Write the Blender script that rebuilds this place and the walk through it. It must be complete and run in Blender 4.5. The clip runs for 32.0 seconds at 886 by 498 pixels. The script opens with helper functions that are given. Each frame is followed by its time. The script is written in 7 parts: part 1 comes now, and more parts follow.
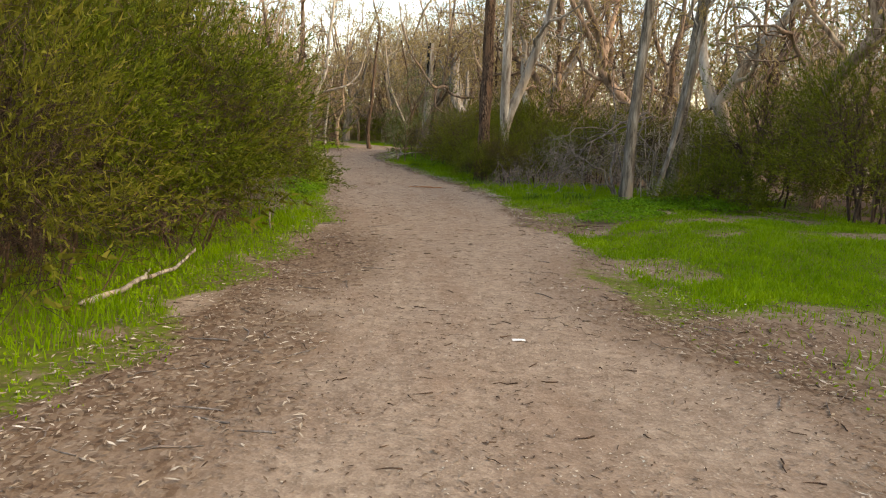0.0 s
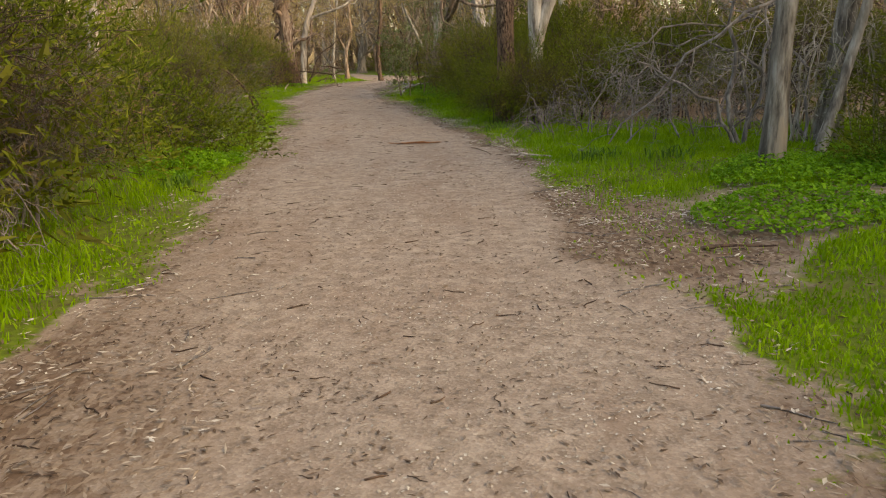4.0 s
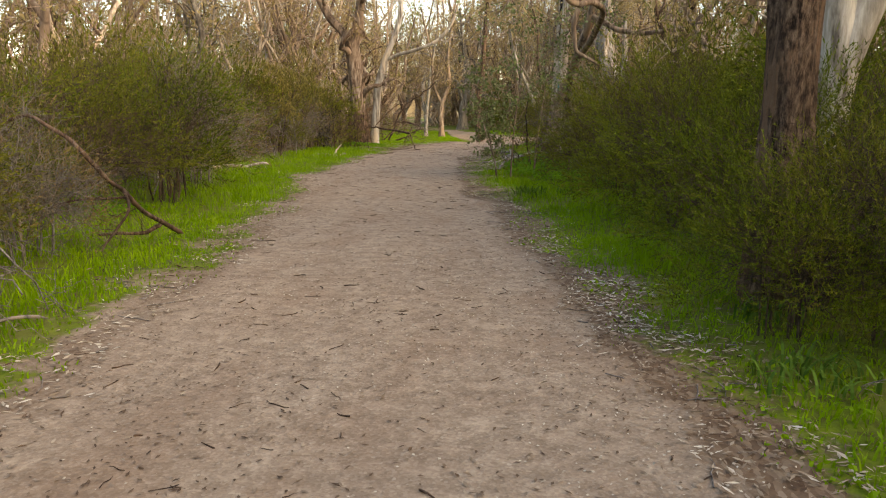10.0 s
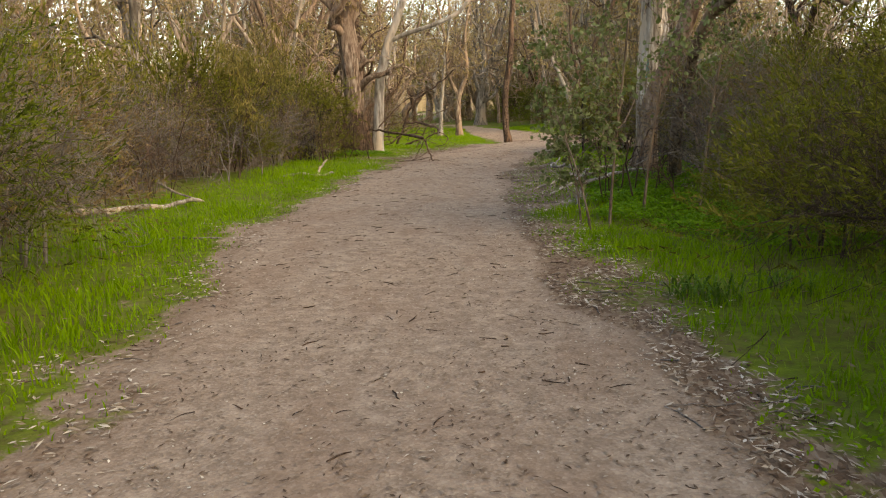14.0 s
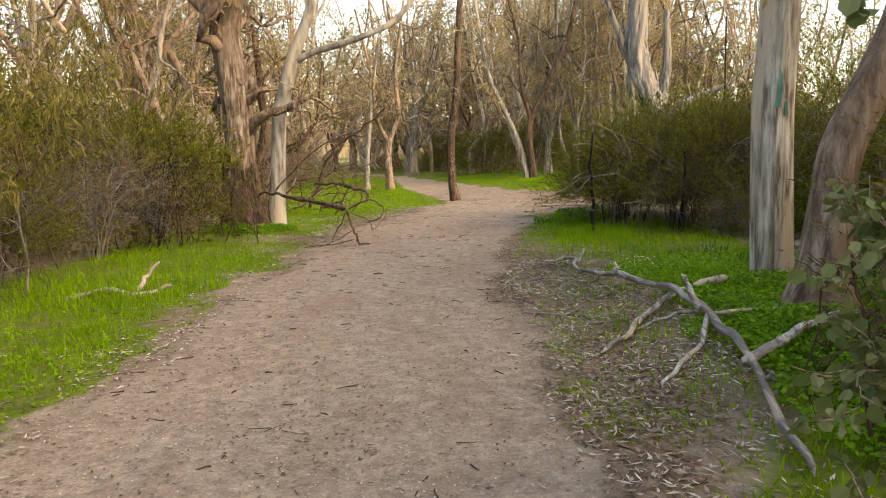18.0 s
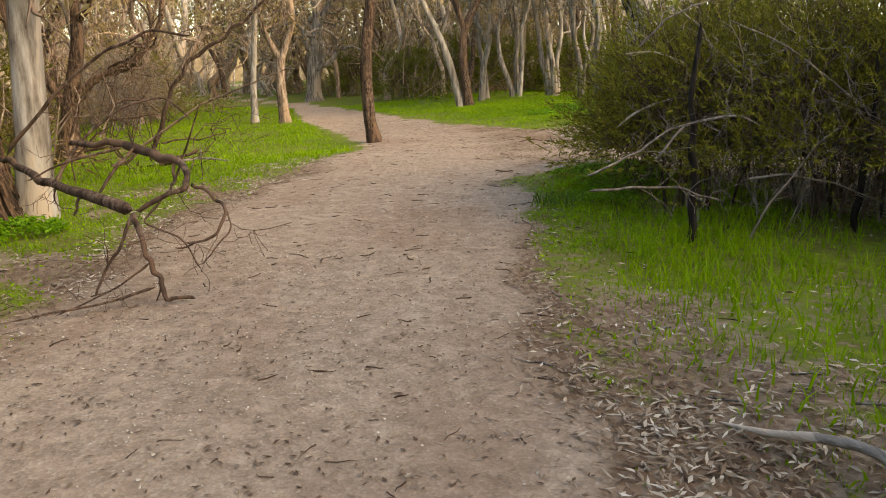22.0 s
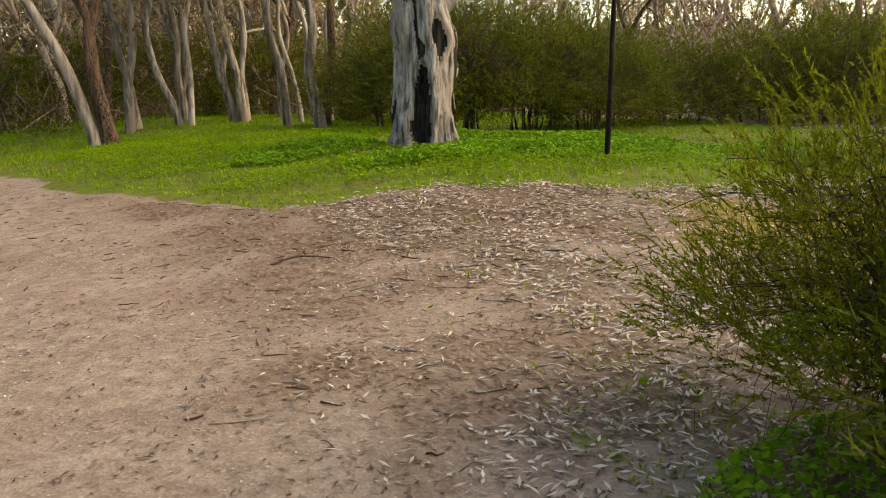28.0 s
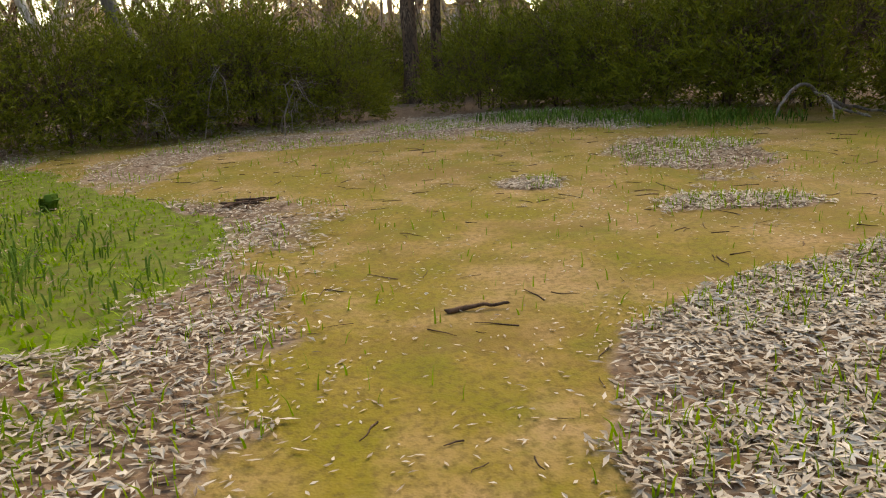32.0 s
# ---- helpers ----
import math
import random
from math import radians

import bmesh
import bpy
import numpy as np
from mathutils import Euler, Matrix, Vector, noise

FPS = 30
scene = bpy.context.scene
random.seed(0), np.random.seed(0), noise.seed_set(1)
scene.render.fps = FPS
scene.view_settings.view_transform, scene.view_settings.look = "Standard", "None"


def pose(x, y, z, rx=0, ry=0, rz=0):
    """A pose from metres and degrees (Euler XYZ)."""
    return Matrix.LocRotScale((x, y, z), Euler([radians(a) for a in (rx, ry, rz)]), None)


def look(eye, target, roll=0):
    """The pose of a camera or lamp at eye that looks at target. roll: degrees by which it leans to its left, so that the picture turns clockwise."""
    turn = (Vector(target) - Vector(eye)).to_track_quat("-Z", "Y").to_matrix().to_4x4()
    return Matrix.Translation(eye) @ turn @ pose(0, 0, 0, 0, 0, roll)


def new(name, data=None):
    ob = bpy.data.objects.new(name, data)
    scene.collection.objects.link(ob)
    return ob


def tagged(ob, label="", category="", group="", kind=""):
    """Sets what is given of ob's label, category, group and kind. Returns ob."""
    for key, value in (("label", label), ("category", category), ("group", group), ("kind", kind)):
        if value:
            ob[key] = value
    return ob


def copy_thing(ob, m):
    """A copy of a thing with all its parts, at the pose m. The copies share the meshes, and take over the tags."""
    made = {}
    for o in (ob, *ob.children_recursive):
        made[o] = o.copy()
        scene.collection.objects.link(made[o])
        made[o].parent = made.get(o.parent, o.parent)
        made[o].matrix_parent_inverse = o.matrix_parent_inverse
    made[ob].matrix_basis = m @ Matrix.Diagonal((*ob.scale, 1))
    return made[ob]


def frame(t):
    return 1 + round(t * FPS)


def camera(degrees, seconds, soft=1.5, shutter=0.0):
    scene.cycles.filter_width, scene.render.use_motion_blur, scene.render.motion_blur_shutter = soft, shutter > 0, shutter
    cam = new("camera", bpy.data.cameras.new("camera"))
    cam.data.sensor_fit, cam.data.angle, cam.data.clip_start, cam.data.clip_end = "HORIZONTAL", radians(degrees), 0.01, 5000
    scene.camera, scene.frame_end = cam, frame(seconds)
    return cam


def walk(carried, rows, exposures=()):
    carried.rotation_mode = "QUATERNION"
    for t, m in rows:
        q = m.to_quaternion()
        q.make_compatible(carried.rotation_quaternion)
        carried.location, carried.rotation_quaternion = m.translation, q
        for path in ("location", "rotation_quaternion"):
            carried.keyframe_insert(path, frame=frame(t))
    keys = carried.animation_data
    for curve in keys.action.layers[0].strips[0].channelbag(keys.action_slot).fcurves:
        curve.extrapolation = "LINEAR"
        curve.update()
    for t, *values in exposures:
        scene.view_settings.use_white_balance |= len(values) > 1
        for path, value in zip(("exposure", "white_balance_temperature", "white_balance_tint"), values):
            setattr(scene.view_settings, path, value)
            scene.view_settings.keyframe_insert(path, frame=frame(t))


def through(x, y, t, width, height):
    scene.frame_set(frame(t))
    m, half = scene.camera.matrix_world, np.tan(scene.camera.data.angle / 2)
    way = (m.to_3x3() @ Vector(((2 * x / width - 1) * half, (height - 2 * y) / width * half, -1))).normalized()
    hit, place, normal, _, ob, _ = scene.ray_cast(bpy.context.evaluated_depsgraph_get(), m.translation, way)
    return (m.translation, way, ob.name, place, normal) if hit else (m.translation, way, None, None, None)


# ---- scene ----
cam = camera(60.4, 32.0, soft=1.1)
PATH = [
    (0, (0.0, 0.0, 1.41), (0.174, 1.968, 1.099), 2.8),
    (0.5, (0.14, 0.862, 1.394), (0.381, 2.827, 1.111), 2.1),
    (1, (0.331, 1.693, 1.373), (0.674, 3.637, 1.05), -1.2),
    (1.5, (0.459, 2.467, 1.361), (0.74, 4.388, 0.878), -0.9),
    (2, (0.64, 3.23, 1.343), (0.899, 5.15, 0.847), -5.7),
    (2.5, (0.741, 4.065, 1.323), (0.783, 6.005, 0.838), -7.7),
    (4.5, (1.267, 7.339, 1.348), (1.383, 9.272, 0.849), 1.6),
    (5, (1.405, 8.162, 1.353), (1.539, 10.124, 0.985), 4.1),
    (5.5, (1.453, 8.979, 1.341), (1.559, 10.934, 0.934), 2.9),
    (6, (1.526, 9.759, 1.345), (1.509, 11.731, 1.012), 2.8),
    (6.5, (1.535, 10.57, 1.363), (1.482, 12.545, 1.047), 3.0),
    (7, (1.536, 11.336, 1.352), (1.458, 13.314, 1.065), 3.7),
    (7.5, (1.457, 12.145, 1.369), (1.248, 14.116, 1.1), 3.1),
    (8, (1.429, 12.948, 1.33), (1.133, 14.902, 1.026), 1.6),
    (8.5, (1.365, 13.773, 1.306), (1.077, 15.706, 0.884), 1.2),
    (9, (1.315, 14.622, 1.274), (1.03, 16.558, 0.861), 0.2),
    (9.5, (1.255, 15.446, 1.291), (0.998, 17.382, 0.859), -0.2),
    (10, (1.189, 16.273, 1.289), (0.992, 18.231, 0.928), 0.5),
    (10.5, (1.096, 17.071, 1.304), (0.858, 19.018, 0.915), 0.1),
    (11, (0.925, 17.938, 1.32), (0.602, 19.886, 0.999), 0.1),
    (11.5, (0.765, 18.747, 1.322), (0.463, 20.689, 0.955), -0.1),
    (12, (0.627, 19.565, 1.324), (0.264, 21.507, 1.012), -0.5),
    (12.5, (0.546, 20.366, 1.323), (0.431, 22.312, 0.878), -0.4),
    (13, (0.414, 21.19, 1.339), (0.226, 23.156, 1.023), -1.0),
    (13.5, (0.289, 21.962, 1.338), (0.069, 23.917, 0.978), -1.1),
    (15.5, (-0.312, 24.858, 1.38), (-0.608, 26.797, 0.989), -0.9),
    (16, (-0.432, 25.681, 1.382), (-0.756, 27.627, 1.058), -0.5),
    (16.5, (-0.424, 26.683, 1.399), (-0.613, 28.65, 1.086), -0.3),
    (17, (-0.483, 27.681, 1.423), (-0.697, 29.662, 1.252), 0.1),
    (17.5, (-0.599, 28.544, 1.413), (-0.697, 30.532, 1.21), -0.6),
    (18, (-0.735, 29.364, 1.402), (-0.769, 31.346, 1.137), -1.0),
    (18.5, (-0.797, 30.179, 1.396), (-0.638, 32.149, 1.089), -0.8),
    (19, (-0.906, 31.019, 1.372), (-0.725, 32.991, 1.089), -2.2),
    (19.5, (-0.96, 31.841, 1.35), (-0.749, 33.805, 1.035), -1.1),
    (20, (-1.007, 32.726, 1.327), (-0.775, 34.689, 1.021), -2.2),
    (20.5, (-1.014, 33.541, 1.291), (-0.781, 35.48, 0.861), -1.7),
    (21, (-1.028, 34.368, 1.309), (-0.92, 36.318, 0.878), -1.6),
    (21.5, (-1.016, 35.155, 1.326), (-0.78, 37.079, 0.837), -0.3),
    (22, (-0.943, 35.858, 1.326), (-0.749, 37.793, 0.862), -1.1),
    (22.5, (-0.906, 36.542, 1.321), (-0.724, 38.454, 0.763), -1.3),
    (23, (-0.914, 37.272, 1.354), (-0.866, 39.217, 0.887), -2.1),
    (23.5, (-0.851, 37.97, 1.361), (-0.739, 39.902, 0.855), -3.1),
    (24, (-0.78, 38.663, 1.366), (-0.779, 40.611, 0.912), -5.0),
    (24.5, (-0.742, 39.325, 1.369), (-0.608, 41.274, 0.942), -5.2),
    (26.5, (-0.484, 41.943, 1.364), (-0.195, 43.877, 0.943), -3.4),
    (27, (-0.299, 42.682, 1.363), (0.388, 44.521, 0.982), -0.6),
    (27.5, (-0.146, 43.355, 1.337), (0.762, 45.084, 0.908), -1.7),
    (28, (0.11, 44.065, 1.289), (1.123, 45.731, 0.842), -1.5),
    (28.5, (0.43, 44.701, 1.321), (1.599, 46.265, 0.889), -1.6),
    (28.75, (0.62, 45.01, 1.328), (1.829, 46.54, 0.90), -2.2),
    (29, (0.823, 45.319, 1.334), (2.207, 46.699, 0.908), -3.4),
    (29.5, (1.507, 45.739, 1.344), (3.144, 46.806, 0.917), -1.5),
    (30, (2.099, 46.237, 1.35), (3.964, 46.866, 0.992), -2.8),
    (30.5, (2.631, 46.634, 1.335), (4.568, 46.932, 0.937), -2.8),
    (31, (3.2, 46.941, 1.351), (5.155, 47.061, 0.944), -2.1),
    (31.5, (3.798, 47.147, 1.337), (5.755, 47.099, 0.925), -1.1),
    (32, (4.49, 47.316, 1.341), (6.42, 47.21, 0.828), -3.0),
]
walk(cam, [(t, look(eye, target, roll)) for t, eye, target, roll in PATH], [(0, 1.5, 9200, 11), (5, 1.68, 9300, 10), (9, 1.74, 9300, 10), (12, 1.64, 9300, 10), (17, 1.9, 9300, 10), (20, 2.03, 9300, 10), (23, 1.78, 9200, 10), (27, 1.62, 9300, 11), (29, 1.6, 9500, 11), (32, 1.55, 9400, 10)])

# ---- world, sun, exposure ----
SUN_EL, SUN_AZ = 36.0, 122.0          # azimuth from +y towards +x
world = bpy.data.worlds.new("sky")
scene.world = world
world.use_nodes = True
_wn = world.node_tree
_sky = _wn.nodes.new("ShaderNodeTexSky")
_sky.sky_type, _sky.sun_disc = "NISHITA", False
_sky.sun_elevation, _sky.sun_rotation = radians(SUN_EL), radians(SUN_AZ)
_sky.dust_density, _sky.air_density, _sky.ozone_density = 0.6, 1.0, 1.0
_wn.links.new(_sky.outputs[0], _wn.nodes["Background"].inputs[0])
_wn.nodes["Background"].inputs[1].default_value = 0.15
_sun = bpy.data.lights.new("sun", "SUN")
_sun.energy, _sun.angle, _sun.color = 1.4, radians(50), (1.0, 0.86, 0.66)
_so = new("sun", _sun)
_d = Vector((math.sin(radians(SUN_AZ)) * math.cos(radians(SUN_EL)), math.cos(radians(SUN_AZ)) * math.cos(radians(SUN_EL)), math.sin(radians(SUN_EL))))
_so.matrix_world = look(_d * 50, (0, 0, 0))

# ---- small maths ----
def sstep(a, b, v):
    q = np.clip((np.asarray(v, float) - a) / (b - a), 0, 1)
    return q * q * (3 - 2 * q)


_lat = np.random.RandomState(7).rand(256, 256)


def vnoise(x, y, scale):
    """Value noise in 0..1."""
    x, y = np.asarray(x, float) * scale + 71.3, np.asarray(y, float) * scale + 33.7
    i, j = np.floor(x).astype(int), np.floor(y).astype(int)
    u, v = x - i, y - j
    u, v = u * u * (3 - 2 * u), v * v * (3 - 2 * v)
    g = lambda a, b: _lat[a & 255, b & 255]
    return (g(i, j) * (1 - u) + g(i + 1, j) * u) * (1 - v) + (g(i, j + 1) * (1 - u) + g(i + 1, j + 1) * u) * v


# ---- plan: the edges of the track, along y ----
EDGE_Y = [-8, 3.5, 5, 8.6, 11.3, 17.4, 21.4, 24, 28, 30, 35, 40, 43.8, 45.6, 47.9, 50.5, 56, 63, 67, 73, 82, 95]
EDGE_L = [-2.2, -1.7, -1.4, -0.88, -0.68, -1.08, -1.38, -1.68, -2.35, -2.9, -3.05, -2.9, -2.55, -2.1, -1.5, -0.95, -1.9, -3.2, -3.5, -5.0, -9.0, -17]
EDGE_RY = [-8, 0, 5, 7.8, 11.6, 17, 21, 25, 28.3, 31.5, 36, 39.5, 43, 44.7, 45.3, 45.6, 47.2, 49, 52.3, 54.5, 60.4, 67, 73, 82, 95]
EDGE_R = [4.2, 3.4, 2.4, 2.3, 2.50, 2.4, 1.80, 1.28, 0.62, 0.1, -0.08, 0.22, 0.58, 0.9, 1.3, 1.9, 2.2, 2.3, 2.0, 1.2, -0.1, -1.6, -3.6, -7.4, -15]
# grass edge north of the clearing, along x
NORTH_X = [1.0, 1.5, 1.95, 2.4, 3.0, 3.7, 4.6, 5.3, 6.1, 7.1, 9.4, 11.2, 11.9, 12.6, 14.1, 17, 30]
NORTH_Y = [54.8, 53.5, 52.2, 51.5, 51.2, 50.9, 50.2, 49.7, 49.3, 49.0, 48.9, 49.0, 49.6, 50.7, 51.8, 53.5, 56]
# edge of moss and bare earth within it
INNER_X = [1.0, 1.8, 3.2, 4.2, 5.0, 6.2, 7.2, 8.1, 9.0, 10.5, 11.8, 13]
INNER_Y = [51.0, 50.0, 49.0, 48.2, 48.4, 48.45, 48.4, 48.3, 48.15, 48.4, 48.8, 52]
# edge of the pale litter south of the clearing, along x
SOUTH_X = [1.8, 3.2, 4.5, 5.5, 6.8, 7.5, 8.3, 8.7, 9.2, 12, 17, 22]
SOUTH_Y = [47.0, 47.0, 46.8, 46.75, 46.9, 46.6, 46.0, 45.2, 43.9, 42.6, 43.2, 43.5]


def zones(x, y):
    """Weights of track, leaf litter, moss and grass at a place of the plan."""
    x, y = np.asarray(x, float), np.asarray(y, float)
    wob = (vnoise(x, y, 0.9) - 0.5) * 0.55 + (vnoise(x, y, 3.1) - 0.5) * 0.30 + (vnoise(x, y, 9.0) - 0.5) * 0.12
    left, right = x - np.interp(y, EDGE_Y, EDGE_L), np.interp(y, EDGE_RY, EDGE_R) - x
    d = np.minimum(left, right) + wob
    track = sstep(-0.12, 0.18, d)
    north, south = np.interp(x, NORTH_X, NORTH_Y), np.interp(x, SOUTH_X, SOUTH_Y)
    open_e = sstep(1.2, 2.2, x + wob) * sstep(0.0, 0.35, north - y + wob) * sstep(44.6, 45.3, y + 0.4 * wob + (x > 3.2) * 9) * sstep(21, 17, x + 2 * wob)
    open_e = open_e * sstep(38.5, 40.5, y + wob + (x < 9) * 2)
    litter_r = (0.35 + 0.65 * sstep(0.3, 0.6, vnoise(x, y, 0.7))) * sstep(0.45, 0.0, np.abs(right + 0.10) - 0.10 + 0.9 * wob) * sstep(47, 44, y) * (y > -9)
    litter_l = 0.8 * sstep(0.45, 0.1, np.abs(left - 0.15) + 0.6 * wob) * (y < 48) * sstep(13, 9, y)
    litter_l = np.maximum(litter_l, 0.5 * sstep(0.35, 0.05, np.abs(left - 0.1) + 0.6 * wob) * (y < 47))
    litter_l = np.maximum(litter_l, 0.6 * sstep(1.15, 0.25, np.abs(left - 0.35) + 1.3 * wob) * sstep(14, 8, y))
    litter_r = np.maximum(litter_r, 0.5 * sstep(1.0, 0.2, np.abs(right - 0.15) + 1.4 * wob) * sstep(11, 6, y))
    litter_l = np.maximum(litter_l, 0.7 * sstep(0.75, 0.25, np.abs(left + 0.2) + 0.9 * wob) * sstep(38, 41, y) * sstep(50, 47, y))
    litter_r = np.maximum(litter_r, 0.8 * sstep(0.42, 0.05, np.abs(right - 0.02) + 0.5 * wob) * sstep(14, 17, y) * sstep(36, 33, y))
    bay = np.maximum(sstep(0.3, -0.3, np.hypot((x - 0.35) / 0.85, (y - 36.4) / 3.7) - 1 + 1.2 * wob), 0.5 * sstep(0.3, -0.3, np.hypot((x - 2.0) / 2.0, (y - 39.4) / 0.6) - 1 + 1.4 * wob)) * sstep(0.25, -0.2, right)
    tongue = sstep(0.1, -0.5, np.hypot((x - 3.3) / 1.3, (y - 4.4) / 1.5) - 1 + wob) * 0.6
    tongue = np.maximum(tongue, 0.75 * sstep(0.1, -0.5, np.hypot((x - 2.95) / 0.9, (y - 11.9) / 1.5) - 1 + wob))
    m_north = open_e * sstep(-0.5, 0.7, y - np.interp(x, INNER_X, INNER_Y) + 2.2 * wob) * sstep(12.6, 11.6, x + wob)
    m_south = sstep(0.0, 0.25, south - y + wob) * sstep(3.3, 4.1, x + wob) * sstep(9.6, 8.6, x + 1.5 * wob) * sstep(40.5, 41.5, y)
    blot = lambda cx, cy, rx, ry: sstep(0.35, -0.35, np.hypot((x - cx) / rx, (y - cy) / ry) - 1 + 2.2 * wob)
    m_patch = open_e * np.maximum.reduce([blot(10.4, 44.4, 0.35, 0.7), blot(12.9, 43.9, 1.5, 0.7), blot(12.0, 46.0, 0.35, 0.3), 0.8 * blot(17.5, 46.5, 1.6, 3.2), 0.7 * blot(15.5, 50.5, 2.2, 0.6)])
    m_bare = open_e * sstep(5.4, 3.0, x + 2 * wob)
    litter = np.clip(np.maximum.reduce([litter_r, litter_l, 0.62 * bay, tongue, m_north, m_south, 0.8 * m_patch, (0.20 + 0.45 * vnoise(x, y, 1.2)) * m_bare]), 0, 1)
    east = sstep(0.4, 1.6, x + wob) * sstep(45.4, 46.3, y + wob) * sstep(0.0, 0.35, north - y + wob) * sstep(6.2, 3.4, x + 2 * wob)
    near_n = sstep(3.4, 0.6, north - y + 2 * wob)
    litter = np.maximum(litter * (1 - 0.35 * east), east * (0.20 + 0.25 * near_n + 0.35 * sstep(0.25, 0.65, vnoise(x, y, 1.1) + 0.5 * (vnoise(x, y, 3.3) - 0.5))))
    litter = np.maximum(litter, 0.62 * sstep(0.35, -0.45, np.hypot((x - 2.1) / 1.15, (y - 46.9) / 1.5) - 1 + 1.8 * wob) * (0.5 + 0.5 * sstep(0.3, 0.6, vnoise(x, y, 2.0))))
    moss = np.clip(open_e * sstep(3.6, 5.6, x + 1.5 * wob) * (1 - np.maximum(m_north, m_patch)) * (1 - m_south), 0, 1)
    bare = np.clip(np.maximum.reduce([track, open_e, m_south, 0.55 * bay, tongue]), 0, 1)
    grass = np.clip(1 - bare, 0, 1) * (1 - 0.45 * litter) + m_north * 0.6 * sstep(0.42, 0.7, vnoise(x, y, 2.4)) * sstep(0.9, 0.2, north - y)
    strip = sstep(1.1, 0.1, -np.minimum(left, right)) * (y < 40)
    thin = strip * sstep(0.50, 0.32, vnoise(x, y, 2.3) + 0.35 * (vnoise(x, y, 6.0) - 0.5))
    grass = grass * (1 - 0.55 * thin)
    litter = np.maximum(litter, 0.55 * thin * (1 - track))
    lawn = sstep(0.60, 0.36, vnoise(x, y, 1.5) + 0.3 * (vnoise(x, y, 5.0) - 0.5)) * (x > 1.5) * sstep(14.5, 12.5, y) * (1 - track)
    grass, litter = grass * (1 - 0.6 * lawn), np.maximum(litter, 0.5 * lawn)
    worn = sstep(1.5, 0.2, np.abs(left + 0.55) + 1.6 * wob) * sstep(39, 41, y) * sstep(47.5, 45, y) * sstep(0.62, 0.36, vnoise(x, y, 2.1) + 0.4 * (vnoise(x, y, 6.0) - 0.5))
    grass, litter = grass * (1 - 0.7 * worn), np.maximum(litter, 0.6 * worn * (1 - track))
    deep = sstep(2.0, 4.2, -np.minimum(left, right) + 1.5 * wob) * (1 - np.maximum(sstep(45.0, 47.0, y) * sstep(-11, -8, x) * sstep(17, 14, x), sstep(20, 16, y) * sstep(9, 7, x) * (x > 0)))
    deep = deep * (1 - sstep(35.5, 36.5, y) * sstep(41.5, 40.5, y) * sstep(7, 5.5, x) * (x > 0))
    deep = deep * (1 - np.clip(open_e + m_south, 0, 1))
    grass = grass * (1 - 0.8 * deep)
    litter = np.maximum(litter, 0.8 * deep)
    return np.clip(track + open_e * sstep(4.6, 2.6, x + wob), 0, 1), litter, moss, grass


def gz(x, y, fine=True):
    """Height of the ground."""
    x, y = np.asarray(x, float), np.asarray(y, float)
    z = 0.25 * sstep(2.8, 5.0, x) * sstep(6, 10, y) * sstep(22, 17, y)
    z = z + sstep(46.5, 52, y) * np.clip(0.08 * (x - 1.3), -0.22, 0.28) * sstep(10, 7, x)
    z = z + 0.10 * (vnoise(x, y, 0.35) - 0.5) * sstep(0.2, 1.4, np.maximum(np.interp(y, EDGE_Y, EDGE_L) - x, x - np.interp(y, EDGE_RY, EDGE_R)))
    z = z + 0.12 * sstep(0.2, 1.0, x) * sstep(32, 34, y) * sstep(40.5, 38.5, y) * sstep(6, 4, x)
    if fine:
        z = z + 0.022 * (vnoise(x, y, 1.7) - 0.5) + 0.012 * (vnoise(x, y, 5.0) - 0.5)
    return z


# ---- materials ----
def shader(name):
    m = bpy.data.materials.new(name)
    m.use_nodes = True
    return m, m.node_tree, m.node_tree.nodes["Principled BSDF"]


def tex(nt, scale, detail=4.0, rough=0.55, kind="noise", coord="Object", stretch=None):
    tc = nt.nodes.new("ShaderNodeTexCoord")
    vec = tc.outputs[coord]
    if stretch:
        mp = nt.nodes.new("ShaderNodeMapping")
        mp.inputs["Scale"].default_value = stretch
        nt.links.new(vec, mp.inputs[0])
        vec = mp.outputs[0]
    if kind == "noise":
        n = nt.nodes.new("ShaderNodeTexNoise")
        n.inputs["Detail"].default_value, n.inputs["Roughness"].default_value = detail, rough
    else:
        n = nt.nodes.new("ShaderNodeTexVoronoi")
        n.feature = kind
    n.inputs["Scale"].default_value = scale
    nt.links.new(vec, n.inputs["Vector"])
    return n


def ramp(nt, fac, stops):
    r = nt.nodes.new("ShaderNodeValToRGB")
    el = r.color_ramp.elements
    while len(el) < len(stops):
        el.new(0.5)
    for e, (p, c) in zip(el, stops):
        e.position, e.color = p, (*c, 1) if len(c) == 3 else c
    nt.links.new(fac, r.inputs[0])
    return r.outputs[0]


def mixc(nt, fac, a, b, how="MIX"):
    n = nt.nodes.new("ShaderNodeMix")
    n.data_type, n.blend_type = "RGBA", how
    for sock, v in ((n.inputs[0], fac), (n.inputs[6], a), (n.inputs[7], b)):
        if isinstance(v, (int, float)):
            sock.default_value = v
        elif isinstance(v, tuple):
            sock.default_value = (*v, 1)
        else:
            nt.links.new(v, sock)
    return n.outputs[2]


def calc(nt, op, a, b=0.0, c=0.0):
    n = nt.nodes.new("ShaderNodeMath")
    n.operation = op
    for sock, v in zip(n.inputs, (a, b, c)):
        if isinstance(v, (int, float)):
            sock.default_value = v
        else:
            nt.links.new(v, sock)
    return n.outputs[0]


